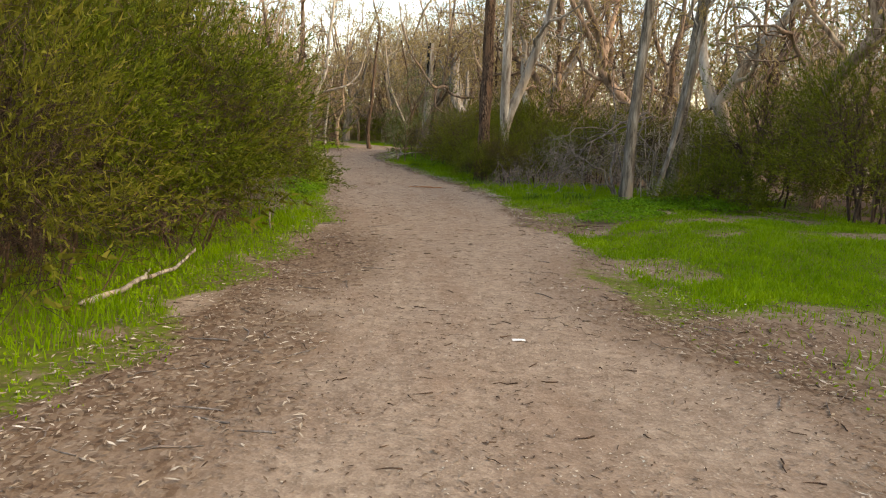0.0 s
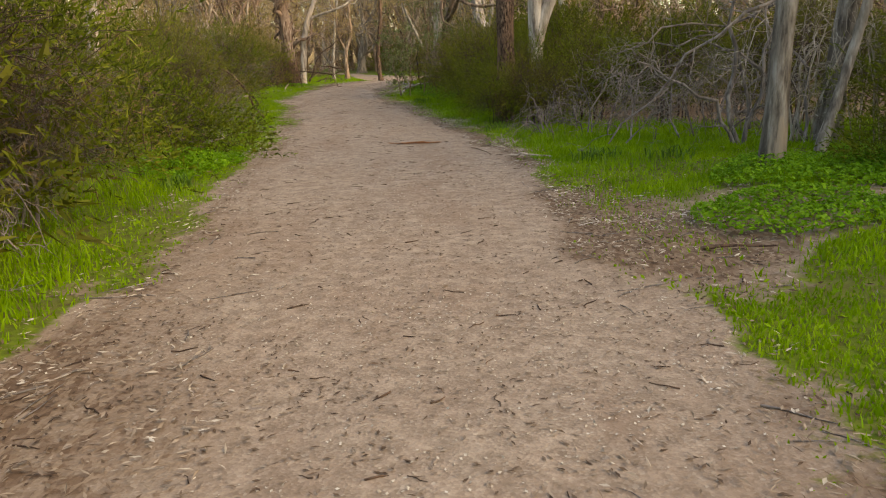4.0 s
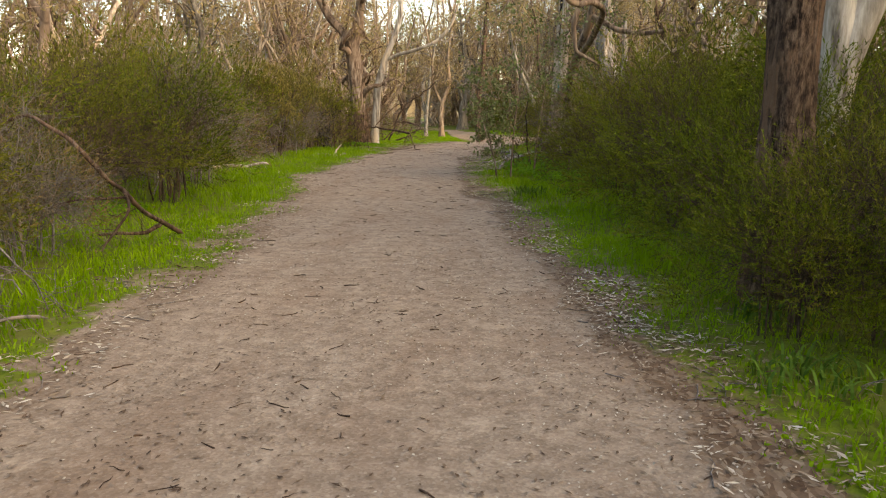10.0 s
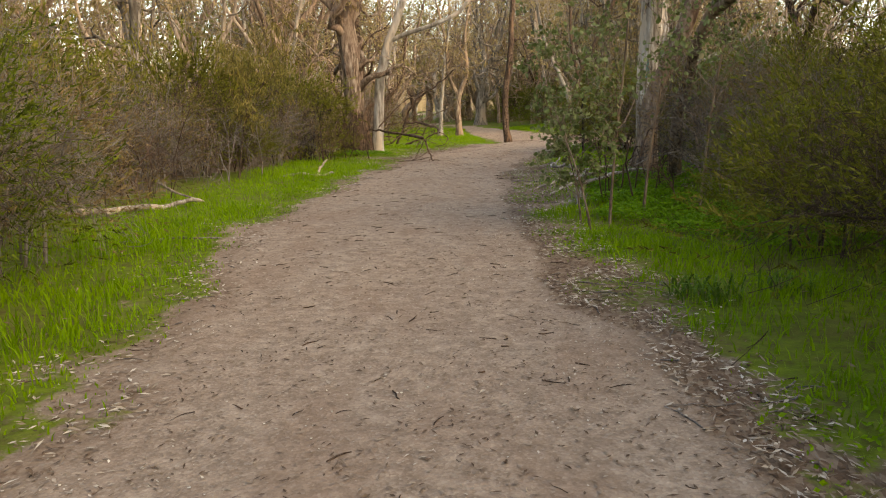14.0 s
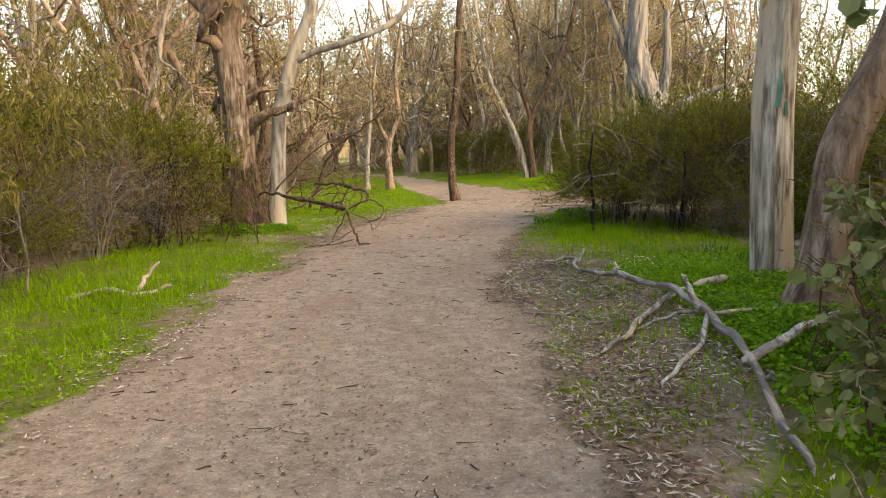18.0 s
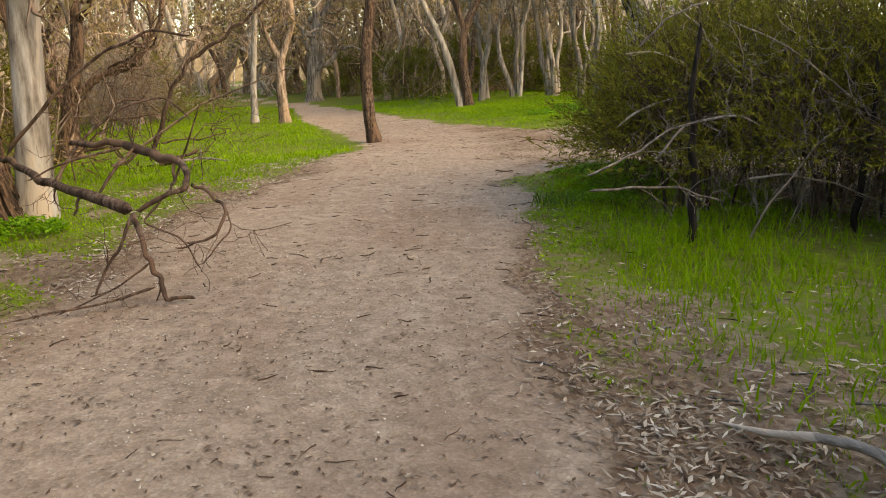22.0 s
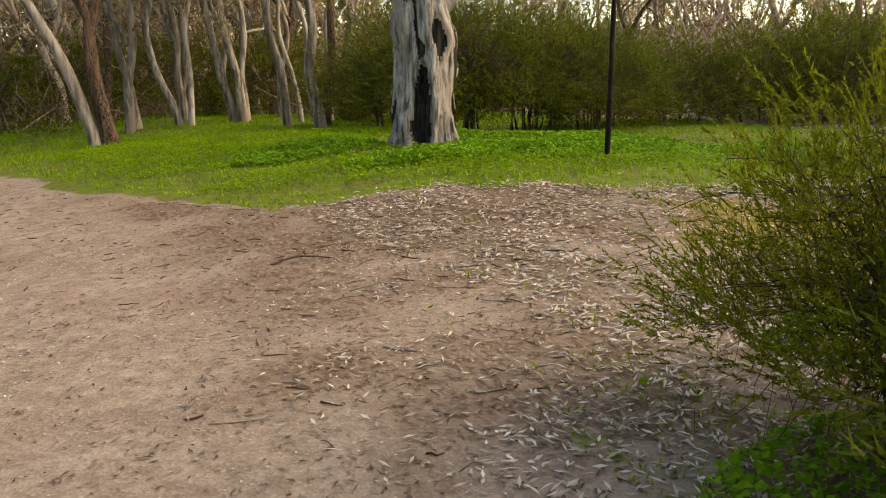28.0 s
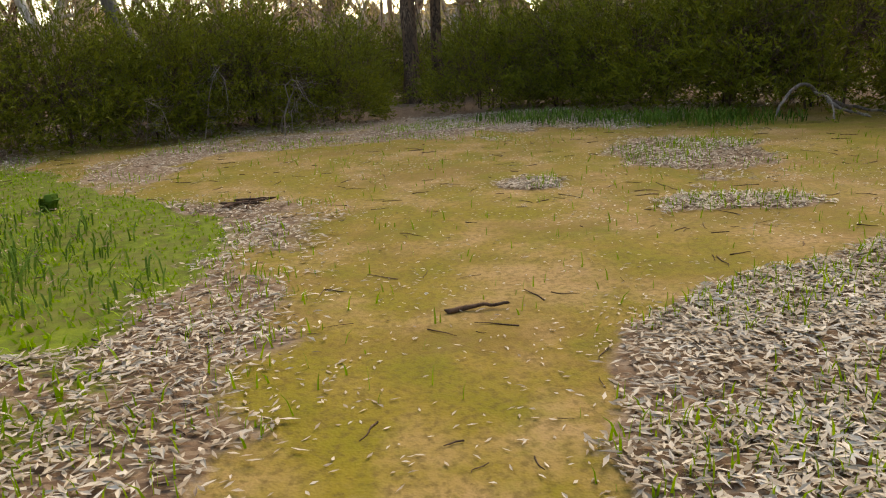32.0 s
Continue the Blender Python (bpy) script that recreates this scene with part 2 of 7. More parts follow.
def relief(nt, bsdf, height, strength=0.5, dist=0.01):
    b = nt.nodes.new("ShaderNodeBump")
    b.inputs["Strength"].default_value, b.inputs["Distance"].default_value = strength, dist
    nt.links.new(height, b.inputs["Height"])
    nt.links.new(b.outputs[0], bsdf.inputs["Normal"])


def bark_material(name, dark, mid, pale, scale=6.0, stretch=(1, 1, 0.18), strength=0.8, dist=0.02, axis=2):
    m, nt, b = shader(name)
    run = lambda v: tuple(v if i == axis else 1 for i in range(3))
    stretch = stretch if axis == 2 else run(stretch[2])
    big = tex(nt, scale * 0.35, 3, stretch=run(0.35))
    fine = tex(nt, scale * 3, 6, 0.65, stretch=stretch)
    col = ramp(nt, fine.outputs[0], [(0.38, dark), (0.5, mid), (0.63, pale)])
    col2 = mixc(nt, ramp(nt, big.outputs[0], [(0.42, (0, 0, 0)), (0.62, (0.85, 0.85, 0.85))]), col, mixc(nt, 0.5, dark, mid))
    oi = nt.nodes.new("ShaderNodeObjectInfo")
    hsv = nt.nodes.new("ShaderNodeHueSaturation")
    nt.links.new(calc(nt, "MULTIPLY_ADD", oi.outputs["Random"], 0.5, 0.75), hsv.inputs["Value"])
    nt.links.new(col2, hsv.inputs["Color"])
    peel = tex(nt, scale * 0.55, 5, 0.6, stretch=run(0.22))
    flake = ramp(nt, peel.outputs[0], [(0.54, (0, 0, 0)), (0.57, (0.75, 0.75, 0.75))])
    streak = tex(nt, scale * 1.6, 4, 0.6, stretch=run(0.05))
    col3 = mixc(nt, flake, hsv.outputs[0], mixc(nt, 0.6, pale, tuple(min(1, v * k) for v, k in zip(mid, (1.35, 1.1, 0.85)))))
    col3 = mixc(nt, ramp(nt, streak.outputs[0], [(0.34, (0.8, 0.8, 0.8)), (0.44, (0, 0, 0))]), col3, dark)
    nt.links.new(col3, b.inputs["Base Color"])
    b.inputs["Roughness"].default_value = 0.9
    b.inputs["Specular IOR Level"].default_value = 0.15
    relief(nt, b, calc(nt, "ADD", fine.outputs[0], calc(nt, "MULTIPLY", streak.outputs[0], 0.8)), strength, dist)
    return m


def leaf_material(name, stops, rough=0.55, through=0.35, vary=0.5):
    m, nt, b = shader(name)
    geo = nt.nodes.new("ShaderNodeNewGeometry")
    n = tex(nt, 1.9, 3)
    f = calc(nt, "ADD", calc(nt, "MULTIPLY", geo.outputs["Random Per Island"], vary), calc(nt, "MULTIPLY_ADD", n.outputs[0], 1.0, 0.05 - vary / 2))
    col = ramp(nt, f, stops)
    nt.links.new(col, b.inputs["Base Color"])
    b.inputs["Roughness"].default_value = rough
    b.inputs["Specular IOR Level"].default_value = 0.12
    if through:
        tr = nt.nodes.new("ShaderNodeBsdfTranslucent")
        nt.links.new(col, tr.inputs[0])
        ms = nt.nodes.new("ShaderNodeMixShader")
        ms.inputs[0].default_value = through
        nt.links.new(b.outputs[0], ms.inputs[1])
        nt.links.new(tr.outputs[0], ms.inputs[2])
        nt.links.new(ms.outputs[0], nt.nodes["Material Output"].inputs[0])
    return m


def ground_material():
    m, nt, b = shader("ground_soil")
    at = {}
    for k in ("track", "litter", "moss", "grass"):
        a = nt.nodes.new("ShaderNodeAttribute")
        a.attribute_name = k
        at[k] = a.outputs["Fac"]
    grain = tex(nt, 9.0, 8, 0.7)
    big = tex(nt, 0.55, 4)
    mid = tex(nt, 2.3, 5)
    peb = tex(nt, 75, kind="F1")
    chips = tex(nt, 42, kind="F1", stretch=(1, 0.45, 1))
    # packed gravelly track
    c = ramp(nt, mid.outputs[0], [(0.3, (0.285, 0.202, 0.148)), (0.5, (0.365, 0.275, 0.206)), (0.7, (0.440, 0.348, 0.268))])
    c = mixc(nt, calc(nt, "MULTIPLY", big.outputs[0], 0.7), c, (0.380, 0.300, 0.232))
    c = mixc(nt, ramp(nt, grain.outputs[0], [(0.42, (0, 0, 0)), (0.62, (1, 1, 1))]), mixc(nt, 0.55, c, (0.10, 0.07, 0.05)), c)
    stone = ramp(nt, peb.outputs["Color"], [(0.0, (0.13, 0.08, 0.055)), (0.5, (0.30, 0.21, 0.15)), (0.85, (0.48, 0.38, 0.29)), (1.0, (0.68, 0.60, 0.50))])
    c = mixc(nt, 0.26, c, stone)
    scuff = tex(nt, 1.15, 6, 0.65, stretch=(1, 0.4, 1))
    c = mixc(nt, ramp(nt, scuff.outputs[0], [(0.36, (0.32, 0.32, 0.32)), (0.50, (0, 0, 0))]), c, (0.20, 0.118, 0.075))
    # leaf litter bed
    lit = ramp(nt, chips.outputs["Color"], [(0.1, (0.078, 0.047, 0.030)), (0.5, (0.170, 0.114, 0.076)), (0.85, (0.30, 0.228, 0.165)), (1, (0.47, 0.39, 0.31))])
    lit = mixc(nt, 0.4, lit, mixc(nt, mid.outputs[0], (0.12, 0.068, 0.042), (0.20, 0.128, 0.082)))
    # moss over clay
    felt, sand = tex(nt, 28, 4, 0.6), tex(nt, 1.0, 6, 0.62)
    mo = ramp(nt, mid.outputs[0], [(0.25, (0.112, 0.112, 0.010)), (0.42, (0.172, 0.148, 0.014)), (0.56, (0.228, 0.160, 0.030)), (0.72, (0.31, 0.205, 0.085))])
    mo = mixc(nt, ramp(nt, big.outputs[0], [(0.42, (0, 0, 0)), (0.70, (0.8, 0.8, 0.8))]), mo, (0.205, 0.165, 0.012))
    mo = mixc(nt, ramp(nt, sand.outputs[0], [(0.48, (0, 0, 0)), (0.62, (0.8, 0.8, 0.8))]), mo, (0.37, 0.240, 0.120))
    mo = mixc(nt, ramp(nt, felt.outputs[0], [(0.36, (0.6, 0.6, 0.6)), (0.54, (0, 0, 0))]), mo, (0.100, 0.068, 0.018))
    mo = mixc(nt, ramp(nt, scuff.outputs[0], [(0.40, (0.55, 0.55, 0.55)), (0.52, (0, 0, 0))]), mo, (0.17, 0.105, 0.030))
    mo = mixc(nt, ramp(nt, grain.outputs[0], [(0.50, (0, 0, 0)), (0.68, (0.35, 0.35, 0.35))]), mo, (0.16, 0.150, 0.012))
    # soil and short turf under the grass
    gr = ramp(nt, grain.outputs[0], [(0.3, (0.070, 0.052, 0.018)), (0.5, (0.100, 0.140, 0.010)), (0.7, (0.165, 0.215, 0.014))])
    gr = mixc(nt, ramp(nt, tex(nt, 1.9, 6, 0.65).outputs[0], [(0.40, (0.45, 0.45, 0.45)), (0.52, (0, 0, 0))]), gr, (0.13, 0.100, 0.040))
    soft = lambda k, w: ramp(nt, calc(nt, "MULTIPLY_ADD", calc(nt, "SUBTRACT", grain.outputs[0], 0.5), w, at[k]), [(0.35, (0, 0, 0)), (0.65, (1, 1, 1))])
    c = mixc(nt, soft("moss", 1.3), c, mo)
    c = mixc(nt, soft("litter", 1.6), c, lit)
    c = mixc(nt, soft("grass", 1.4), c, gr)
    nt.links.new(c, b.inputs["Base Color"])
    b.inputs["Roughness"].default_value = 0.95
    b.inputs["Specular IOR Level"].default_value = 0.2
    relief(nt, b, calc(nt, "ADD", grain.outputs[0], calc(nt, "MULTIPLY", peb.outputs["Distance"], 0.5)), 0.5, 0.009)
    return m


M_GROUND = ground_material()
BARK_DARK = bark_material("bark_dark", (0.020, 0.012, 0.009), (0.125, 0.080, 0.056), (0.26, 0.18, 0.13), 11, stretch=(1, 1, 0.38), strength=1.0, dist=0.05)
BARK_GREY = bark_material("bark_grey", (0.070, 0.056, 0.046), (0.22, 0.185, 0.150), (0.40, 0.355, 0.305), 4)
BARK_PALE = bark_material("bark_pale", (0.13, 0.105, 0.085), (0.36, 0.31, 0.26), (0.56, 0.51, 0.45), 3)
BARK_BROWN = bark_material("bark_brown", (0.065, 0.044, 0.032), (0.24, 0.170, 0.125), (0.42, 0.33, 0.25), 6)
DEAD_GREY = bark_material("dead_wood", (0.10, 0.083, 0.073), (0.21, 0.18, 0.165), (0.35, 0.315, 0.29), 8)
DEAD_BROWN = bark_material("dead_twig", (0.035, 0.022, 0.016), (0.10, 0.062, 0.045), (0.20, 0.14, 0.105), 8)
STEM = bark_material("shrub_stem", (0.035, 0.024, 0.018), (0.085, 0.058, 0.044), (0.17, 0.125, 0.10), 9)
CHAR_AND_CRACK = bark_material("char_and_crack_shade", (0.006, 0.006, 0.006), (0.015, 0.014, 0.013), (0.05, 0.045, 0.04), 9)
BARK_TAN = bark_material("bark_tan", (0.08, 0.05, 0.036), (0.21, 0.145, 0.105), (0.38, 0.30, 0.235), 5, strength=1.0, dist=0.03)
BARK_ASH = bark_material("bark_ash", (0.060, 0.054, 0.050), (0.21, 0.190, 0.172), (0.40, 0.37, 0.34), 5, strength=1.0, dist=0.03)
BARK_BLACK = bark_material("bark_black", (0.010, 0.008, 0.007), (0.022, 0.018, 0.016), (0.05, 0.04, 0.035), 8)
DEAD_PALE = bark_material("dead_wood_pale", (0.13, 0.10, 0.078), (0.38, 0.325, 0.265), (0.58, 0.53, 0.47), 7, stretch=(1, 1, 0.12))
# two lighter, warmer barks: low sunlight on the woods put into their colour
BARK_SUNLIT = bark_material("bark_sunlit_pale", (0.17, 0.125, 0.092), (0.42, 0.325, 0.245), (0.64, 0.54, 0.43), 4)
BARK_SUNLIT_ROSE = bark_material("bark_sunlit_rosy", (0.12, 0.080, 0.058), (0.33, 0.230, 0.168), (0.52, 0.40, 0.31), 5)
DEAD_LIMB = bark_material("weathered_limb", (0.14, 0.115, 0.098), (0.37, 0.33, 0.295), (0.60, 0.56, 0.52), 9, stretch=(1, 1, 0.10), axis=1)
PAINT_TEAL = bark_material("faded_teal_paint", (0.06, 0.16, 0.14), (0.10, 0.26, 0.23), (0.25, 0.36, 0.32), 9)
RED_BARK = bark_material("red_bark_strip", (0.20, 0.070, 0.03), (0.44, 0.185, 0.085), (0.60, 0.34, 0.20), 12)
SHRUB_GREEN = leaf_material("shrub_leaf", [(0.15, (0.022, 0.031, 0.004)), (0.45, (0.074, 0.097, 0.008)), (0.78, (0.180, 0.220, 0.016)), (1, (0.27, 0.20, 0.04))], 0.55, 0.3)
SHRUB_LIGHT = leaf_material("shrub_leaf_light", [(0.15, (0.060, 0.074, 0.007)), (0.45, (0.160, 0.190, 0.012)), (0.8, (0.29, 0.32, 0.02)), (1, (0.30, 0.24, 0.06))], 0.55, 0.5)
SHRUB_OLIVE = leaf_material("shrub_leaf_olive", [(0.15, (0.045, 0.047, 0.007)), (0.45, (0.120, 0.122, 0.016)), (0.80, (0.235, 0.232, 0.032)), (1, (0.32, 0.22, 0.08))], 0.55, 0.4)
SHRUB_DARK = leaf_material("shrub_leaf_dark", [(0.15, (0.042, 0.050, 0.006)), (0.5, (0.125, 0.142, 0.014)), (0.9, (0.235, 0.262, 0.026)), (1, (0.22, 0.20, 0.03))], 0.55, 0.3)
SHRUB_BROWN = leaf_material("shrub_leaf_brown", [(0.15, (0.09, 0.062, 0.030)), (0.5, (0.20, 0.138, 0.064)), (0.9, (0.30, 0.21, 0.095)), (1, (0.36, 0.25, 0.12))], 0.55, 0.18)
# the gold here is warm sun on the crowns, put into the leaf colour
GUM_LEAF = leaf_material("gum_leaf", [(0.15, (0.17, 0.125, 0.050)), (0.5, (0.36, 0.265, 0.120)), (0.85, (0.50, 0.38, 0.185)), (1, (0.58, 0.46, 0.24))], 0.45, 0.5)
GUM_GREEN = leaf_material("gum_leaf_green", [(0.15, (0.10, 0.105, 0.030)), (0.5, (0.20, 0.195, 0.062)), (0.85, (0.32, 0.28, 0.10)), (1, (0.40, 0.32, 0.13))], 0.4, 0.5)
GUM_BLUE = leaf_material("gum_leaf_round", [(0.15, (0.070, 0.092, 0.022)), (0.5, (0.150, 0.185, 0.060)), (0.82, (0.26, 0.29, 0.135)), (1, (0.46, 0.32, 0.18))], 0.4, 0.25)
GUM_YELLOW = leaf_material("gum_leaf_yellow", [(0.15, (0.09, 0.085, 0.02)), (0.5, (0.19, 0.16, 0.04)), (0.85, (0.30, 0.23, 0.07)), (1, (0.36, 0.22, 0.10))], 0.45)
GRASS = leaf_material("grass_blade", [(0.1, (0.085, 0.170, 0.006)), (0.5, (0.175, 0.315, 0.009)), (0.80, (0.260, 0.410, 0.014)), (1, (0.38, 0.38, 0.08))], 0.5, 0.4, 0.22)
HERB = leaf_material("herb_leaf", [(0.1, (0.065, 0.155, 0.008)), (0.5, (0.130, 0.285, 0.012)), (0.9, (0.215, 0.39, 0.018))], 0.5, 0.35)
STRAP = leaf_material("strap_leaf", [(0.1, (0.040, 0.090, 0.014)), (0.5, (0.085, 0.165, 0.022)), (1, (0.16, 0.26, 0.04))], 0.75, 0.25)
LITTER = leaf_material("fallen_leaf", [(0.1, (0.085, 0.052, 0.034)), (0.4, (0.18, 0.125, 0.085)), (0.75, (0.33, 0.26, 0.195)), (1, (0.56, 0.49, 0.41))], 0.7, 0.0)
LITTER_PALE = leaf_material("fallen_leaf_pale", [(0.1, (0.15, 0.11, 0.075)), (0.4, (0.36, 0.295, 0.225)), (0.75, (0.55, 0.49, 0.41)), (1, (0.72, 0.67, 0.60))], 0.7, 0.0)
CHIP = leaf_material("bark_chip", [(0.1, (0.035, 0.021, 0.015)), (0.5, (0.13, 0.084, 0.057)), (0.85, (0.33, 0.26, 0.20)), (1, (0.56, 0.50, 0.43))], 0.8, 0.0)
def far_material():
    m, nt, bs = shader("far_woods")
    n1, n2 = tex(nt, 0.35, 8, 0.7), tex(nt, 1.4, 6, 0.7, stretch=(1, 1, 0.15))
    col = ramp(nt, n1.outputs[0], [(0.3, (0.11, 0.08, 0.045)), (0.5, (0.24, 0.175, 0.095)), (0.7, (0.38, 0.285, 0.17))])
    col = mixc(nt, ramp(nt, n2.outputs[0], [(0.5, (0, 0, 0)), (0.66, (0.7, 0.7, 0.7))]), col, (0.42, 0.35, 0.27))
    nt.links.new(col, bs.inputs["Base Color"])
    bs.inputs["Roughness"].default_value = 1.0
    return m


FAR_WOOD = far_material()
M_WHITE = leaf_material("white_paper", [(0.0, (0.75, 0.75, 0.74)), (1, (0.85, 0.85, 0.84))], 0.6, 0.0)


# ---- mesh helpers ----
def mesh_of(name, verts, faces, mat, smooth=True):
    """A mesh from an array of points and arrays of triangles or quads."""
    verts = np.asarray(verts, np.float32).reshape(-1, 3)
    groups = [np.asarray(f, np.int32) for f in (faces if isinstance(faces, list) else [faces]) if len(f)]
    me = bpy.data.meshes.new(name)
    me.vertices.add(len(verts))
    me.vertices.foreach_set("co", verts.ravel())
    loops = np.concatenate([g.ravel() for g in groups])
    sizes = np.concatenate([np.full(len(g), g.shape[1], np.int32) for g in groups])
    me.loops.add(len(loops))
    me.loops.foreach_set("vertex_index", loops)
    me.polygons.add(len(sizes))
    me.polygons.foreach_set("loop_start", np.r_[0, np.cumsum(sizes)[:-1]].astype(np.int32))
    me.polygons.foreach_set("loop_total", sizes)
    me.polygons.foreach_set("use_smooth", np.full(len(sizes), smooth))
    me.materials.append(mat)
    me.update(calc_edges=True)
    return me


def part(name, me, parent, label=""):
    ob = new(name, me)
    ob.parent = parent
    return tagged(ob, label)


def unit(v):
    return v / np.maximum(np.linalg.norm(v, axis=-1, keepdims=True), 1e-9)


def tubes(P, R, sides=5, rng=None, rough=0.0):
    """Tapered tubes along polylines P (n, k, 3) with radii R (n, k): points and quads."""
    n, k, _ = P.shape
    T = unit(np.gradient(P, axis=1))
    ref = np.where(np.abs(T[..., 2:3]) > 0.9, np.array([1.0, 0, 0]), np.array([0, 0, 1.0]))
    ref = np.repeat(ref[:, :1], k, 1)
    U = unit(np.cross(T, ref))
    V = np.cross(T, U)
    a = np.arange(sides) * 2 * np.pi / sides
    rad = R[:, :, None] * np.ones(sides)
    if rough and rng is not None:
        rad = rad * (1 + rough * (rng.rand(n, k, sides) - 0.5))
    pts = P[:, :, None] + rad[..., None] * (np.cos(a)[:, None] * U[:, :, None] + np.sin(a)[:, None] * V[:, :, None])
    idx = np.arange(n * k * sides).reshape(n, k, sides)
    nxt = np.roll(idx, -1, 2)
    quads = np.stack([idx[:, :-1], nxt[:, :-1], nxt[:, 1:], idx[:, 1:]], -1).reshape(-1, 4)
    return pts.reshape(-1, 3), quads


def merge(parts):
    V, F, off = [], [], 0
    for v, f in parts:
        V.append(v), F.append(f + off)
        off += len(v)
    return np.concatenate(V), np.concatenate(F)


def sprout(rng, P, R, n, u=(0.3, 1.0), angle=(25, 60), length=(0.5, 1.0), ratio=0.5, k=6, wiggle=0.25, up=0.0, taper=0.25):
    """n branches from each polyline."""
    m, kp, _ = P.shape
    par = np.repeat(np.arange(m), n)
    uu = rng.uniform(u[0], u[1], m * n) * (kp - 1)
    i = np.minimum(uu.astype(int), kp - 2)
    f = (uu - i)[:, None]
    start = P[par, i] * (1 - f) + P[par, i + 1] * f
    r0 = (R[par, i] * (1 - f[:, 0]) + R[par, i + 1] * f[:, 0]) * ratio
    t = unit(P[par, i + 1] - P[par, i])
    perp = unit(np.cross(t, rng.normal(size=t.shape)))
    a = np.radians(rng.uniform(angle[0], angle[1], m * n))[:, None]
    d = unit(np.cos(a) * t + np.sin(a) * perp)
    step = rng.uniform(length[0], length[1], m * n)[:, None] / (k - 1)
    out = [start]
    for _ in range(k - 1):
        d = unit(d + wiggle * rng.normal(size=d.shape) * 0.5 + np.array([0, 0, up]))
        out.append(out[-1] + d * step)
    return np.stack(out, 1), r0[:, None] * np.linspace(1, taper, k)[None]


def along(P, rng, n, u=(0.0, 1.0)):
    """n random points on each polyline, and the way there."""
    m, kp, _ = P.shape
    par = np.repeat(np.arange(m), n)
    uu = rng.uniform(u[0], u[1], m * n) * (kp - 1)
    i = np.minimum(uu.astype(int), kp - 2)
    f = (uu - i)[:, None]
    return P[par, i] * (1 - f) + P[par, i + 1] * f, unit(P[par, i + 1] - P[par, i])


def leaves(rng, at, way, length, width, fold=0.2):
    """Pointed leaves: two triangles each side of a midrib, folded; one quad of four points with a bend."""
    n = len(at)
    L = length * rng.uniform(0.6, 1.3, n)[:, None]
    W = width * rng.uniform(0.7, 1.3, n)[:, None]
    side = unit(np.cross(way, rng.normal(size=way.shape)))
    nor = np.cross(way, side)
    mid = at + way * L * 0.45 + nor * L * fold * (rng.rand(n, 1) - 0.5)
    V = np.stack([at, mid + side * W * 0.5, at + way * L, mid - side * W * 0.5], 1).reshape(-1, 3)
    return V, np.arange(4 * n).reshape(-1, 4)


def round_leaves(rng, at, way, size):
    """Rounded leaves of six points, cupped along the midrib."""
    n = len(at)
    s = (size * rng.uniform(0.6, 1.3, n))[:, None]
    side = unit(np.cross(way, rng.normal(size=way.shape)))
    nor = np.cross(way, side)
    V = np.stack([at + (way * (0.55 + 0.55 * math.cos(t)) + side * 0.46 * math.sin(t) + nor * 0.14 * abs(math.sin(t))) * s for t in np.arange(6) * math.pi / 3], 1).reshape(-1, 3)
    i = np.arange(n)[:, None] * 6
    return V, [i + np.array([[0, 1, 2, 3]]), i + np.array([[3, 4, 5, 0]])]


def place(ob, x, y, rz=0.0, s=1.0, dz=0.0, rx=0.0, ry=0.0):
    ob.matrix_basis = pose(x, y, float(gz(x, y)) + dz, rx, ry, rz) @ Matrix.Diagonal((s, s, s, 1))
    return ob


# ---- ground ----
def grid_axis(a, b, step, far):
    mid = np.arange(a, b + step / 2, step)
    grow = np.cumsum(step * 1.22 ** np.arange(1, 60))
    grow = grow[grow < far]
    return np.concatenate([a - grow[::-1], mid, b + grow])


def build_ground():
    xs, ys = grid_axis(-6.5, 18, 0.13, 900), grid_axis(-1, 60, 0.15, 900)
    X, Y = np.meshgrid(xs, ys)
    V = np.stack([X, Y, gz(X, Y)], -1).reshape(-1, 3)
    idx = np.arange(X.size).reshape(X.shape)
    F = np.stack([idx[:-1, :-1], idx[:-1, 1:], idx[1:, 1:], idx[1:, :-1]], -1).reshape(-1, 4)
    me = mesh_of("ground", V, F, M_GROUND)
    for k, w in zip(("track", "litter", "moss", "grass"), zones(X.ravel(), Y.ravel())):
        me.attributes.new(k, "FLOAT", "POINT").data.foreach_set("value", w.astype(np.float32))
    tagged(new("ground", me), "gravelly dirt track between grass verges, leaf litter and mossy clearing", "ground", kind="structure")


build_ground()


# ---- shrubs ----
def needles(rng, at, way, length, width):
    """Thin pointed shoots, one triangle each."""
    n = len(at)
    L = length * rng.uniform(0.55, 1.4, n)[:, None]
    W = width * rng.uniform(0.7, 1.3, n)[:, None]
    side = unit(np.cross(way, rng.normal(size=way.shape)))
    V = np.stack([at - side * W * 0.5, at + side * W * 0.5, at + way * L], 1).reshape(-1, 3)
    return V, np.arange(3 * n).reshape(-1, 3)


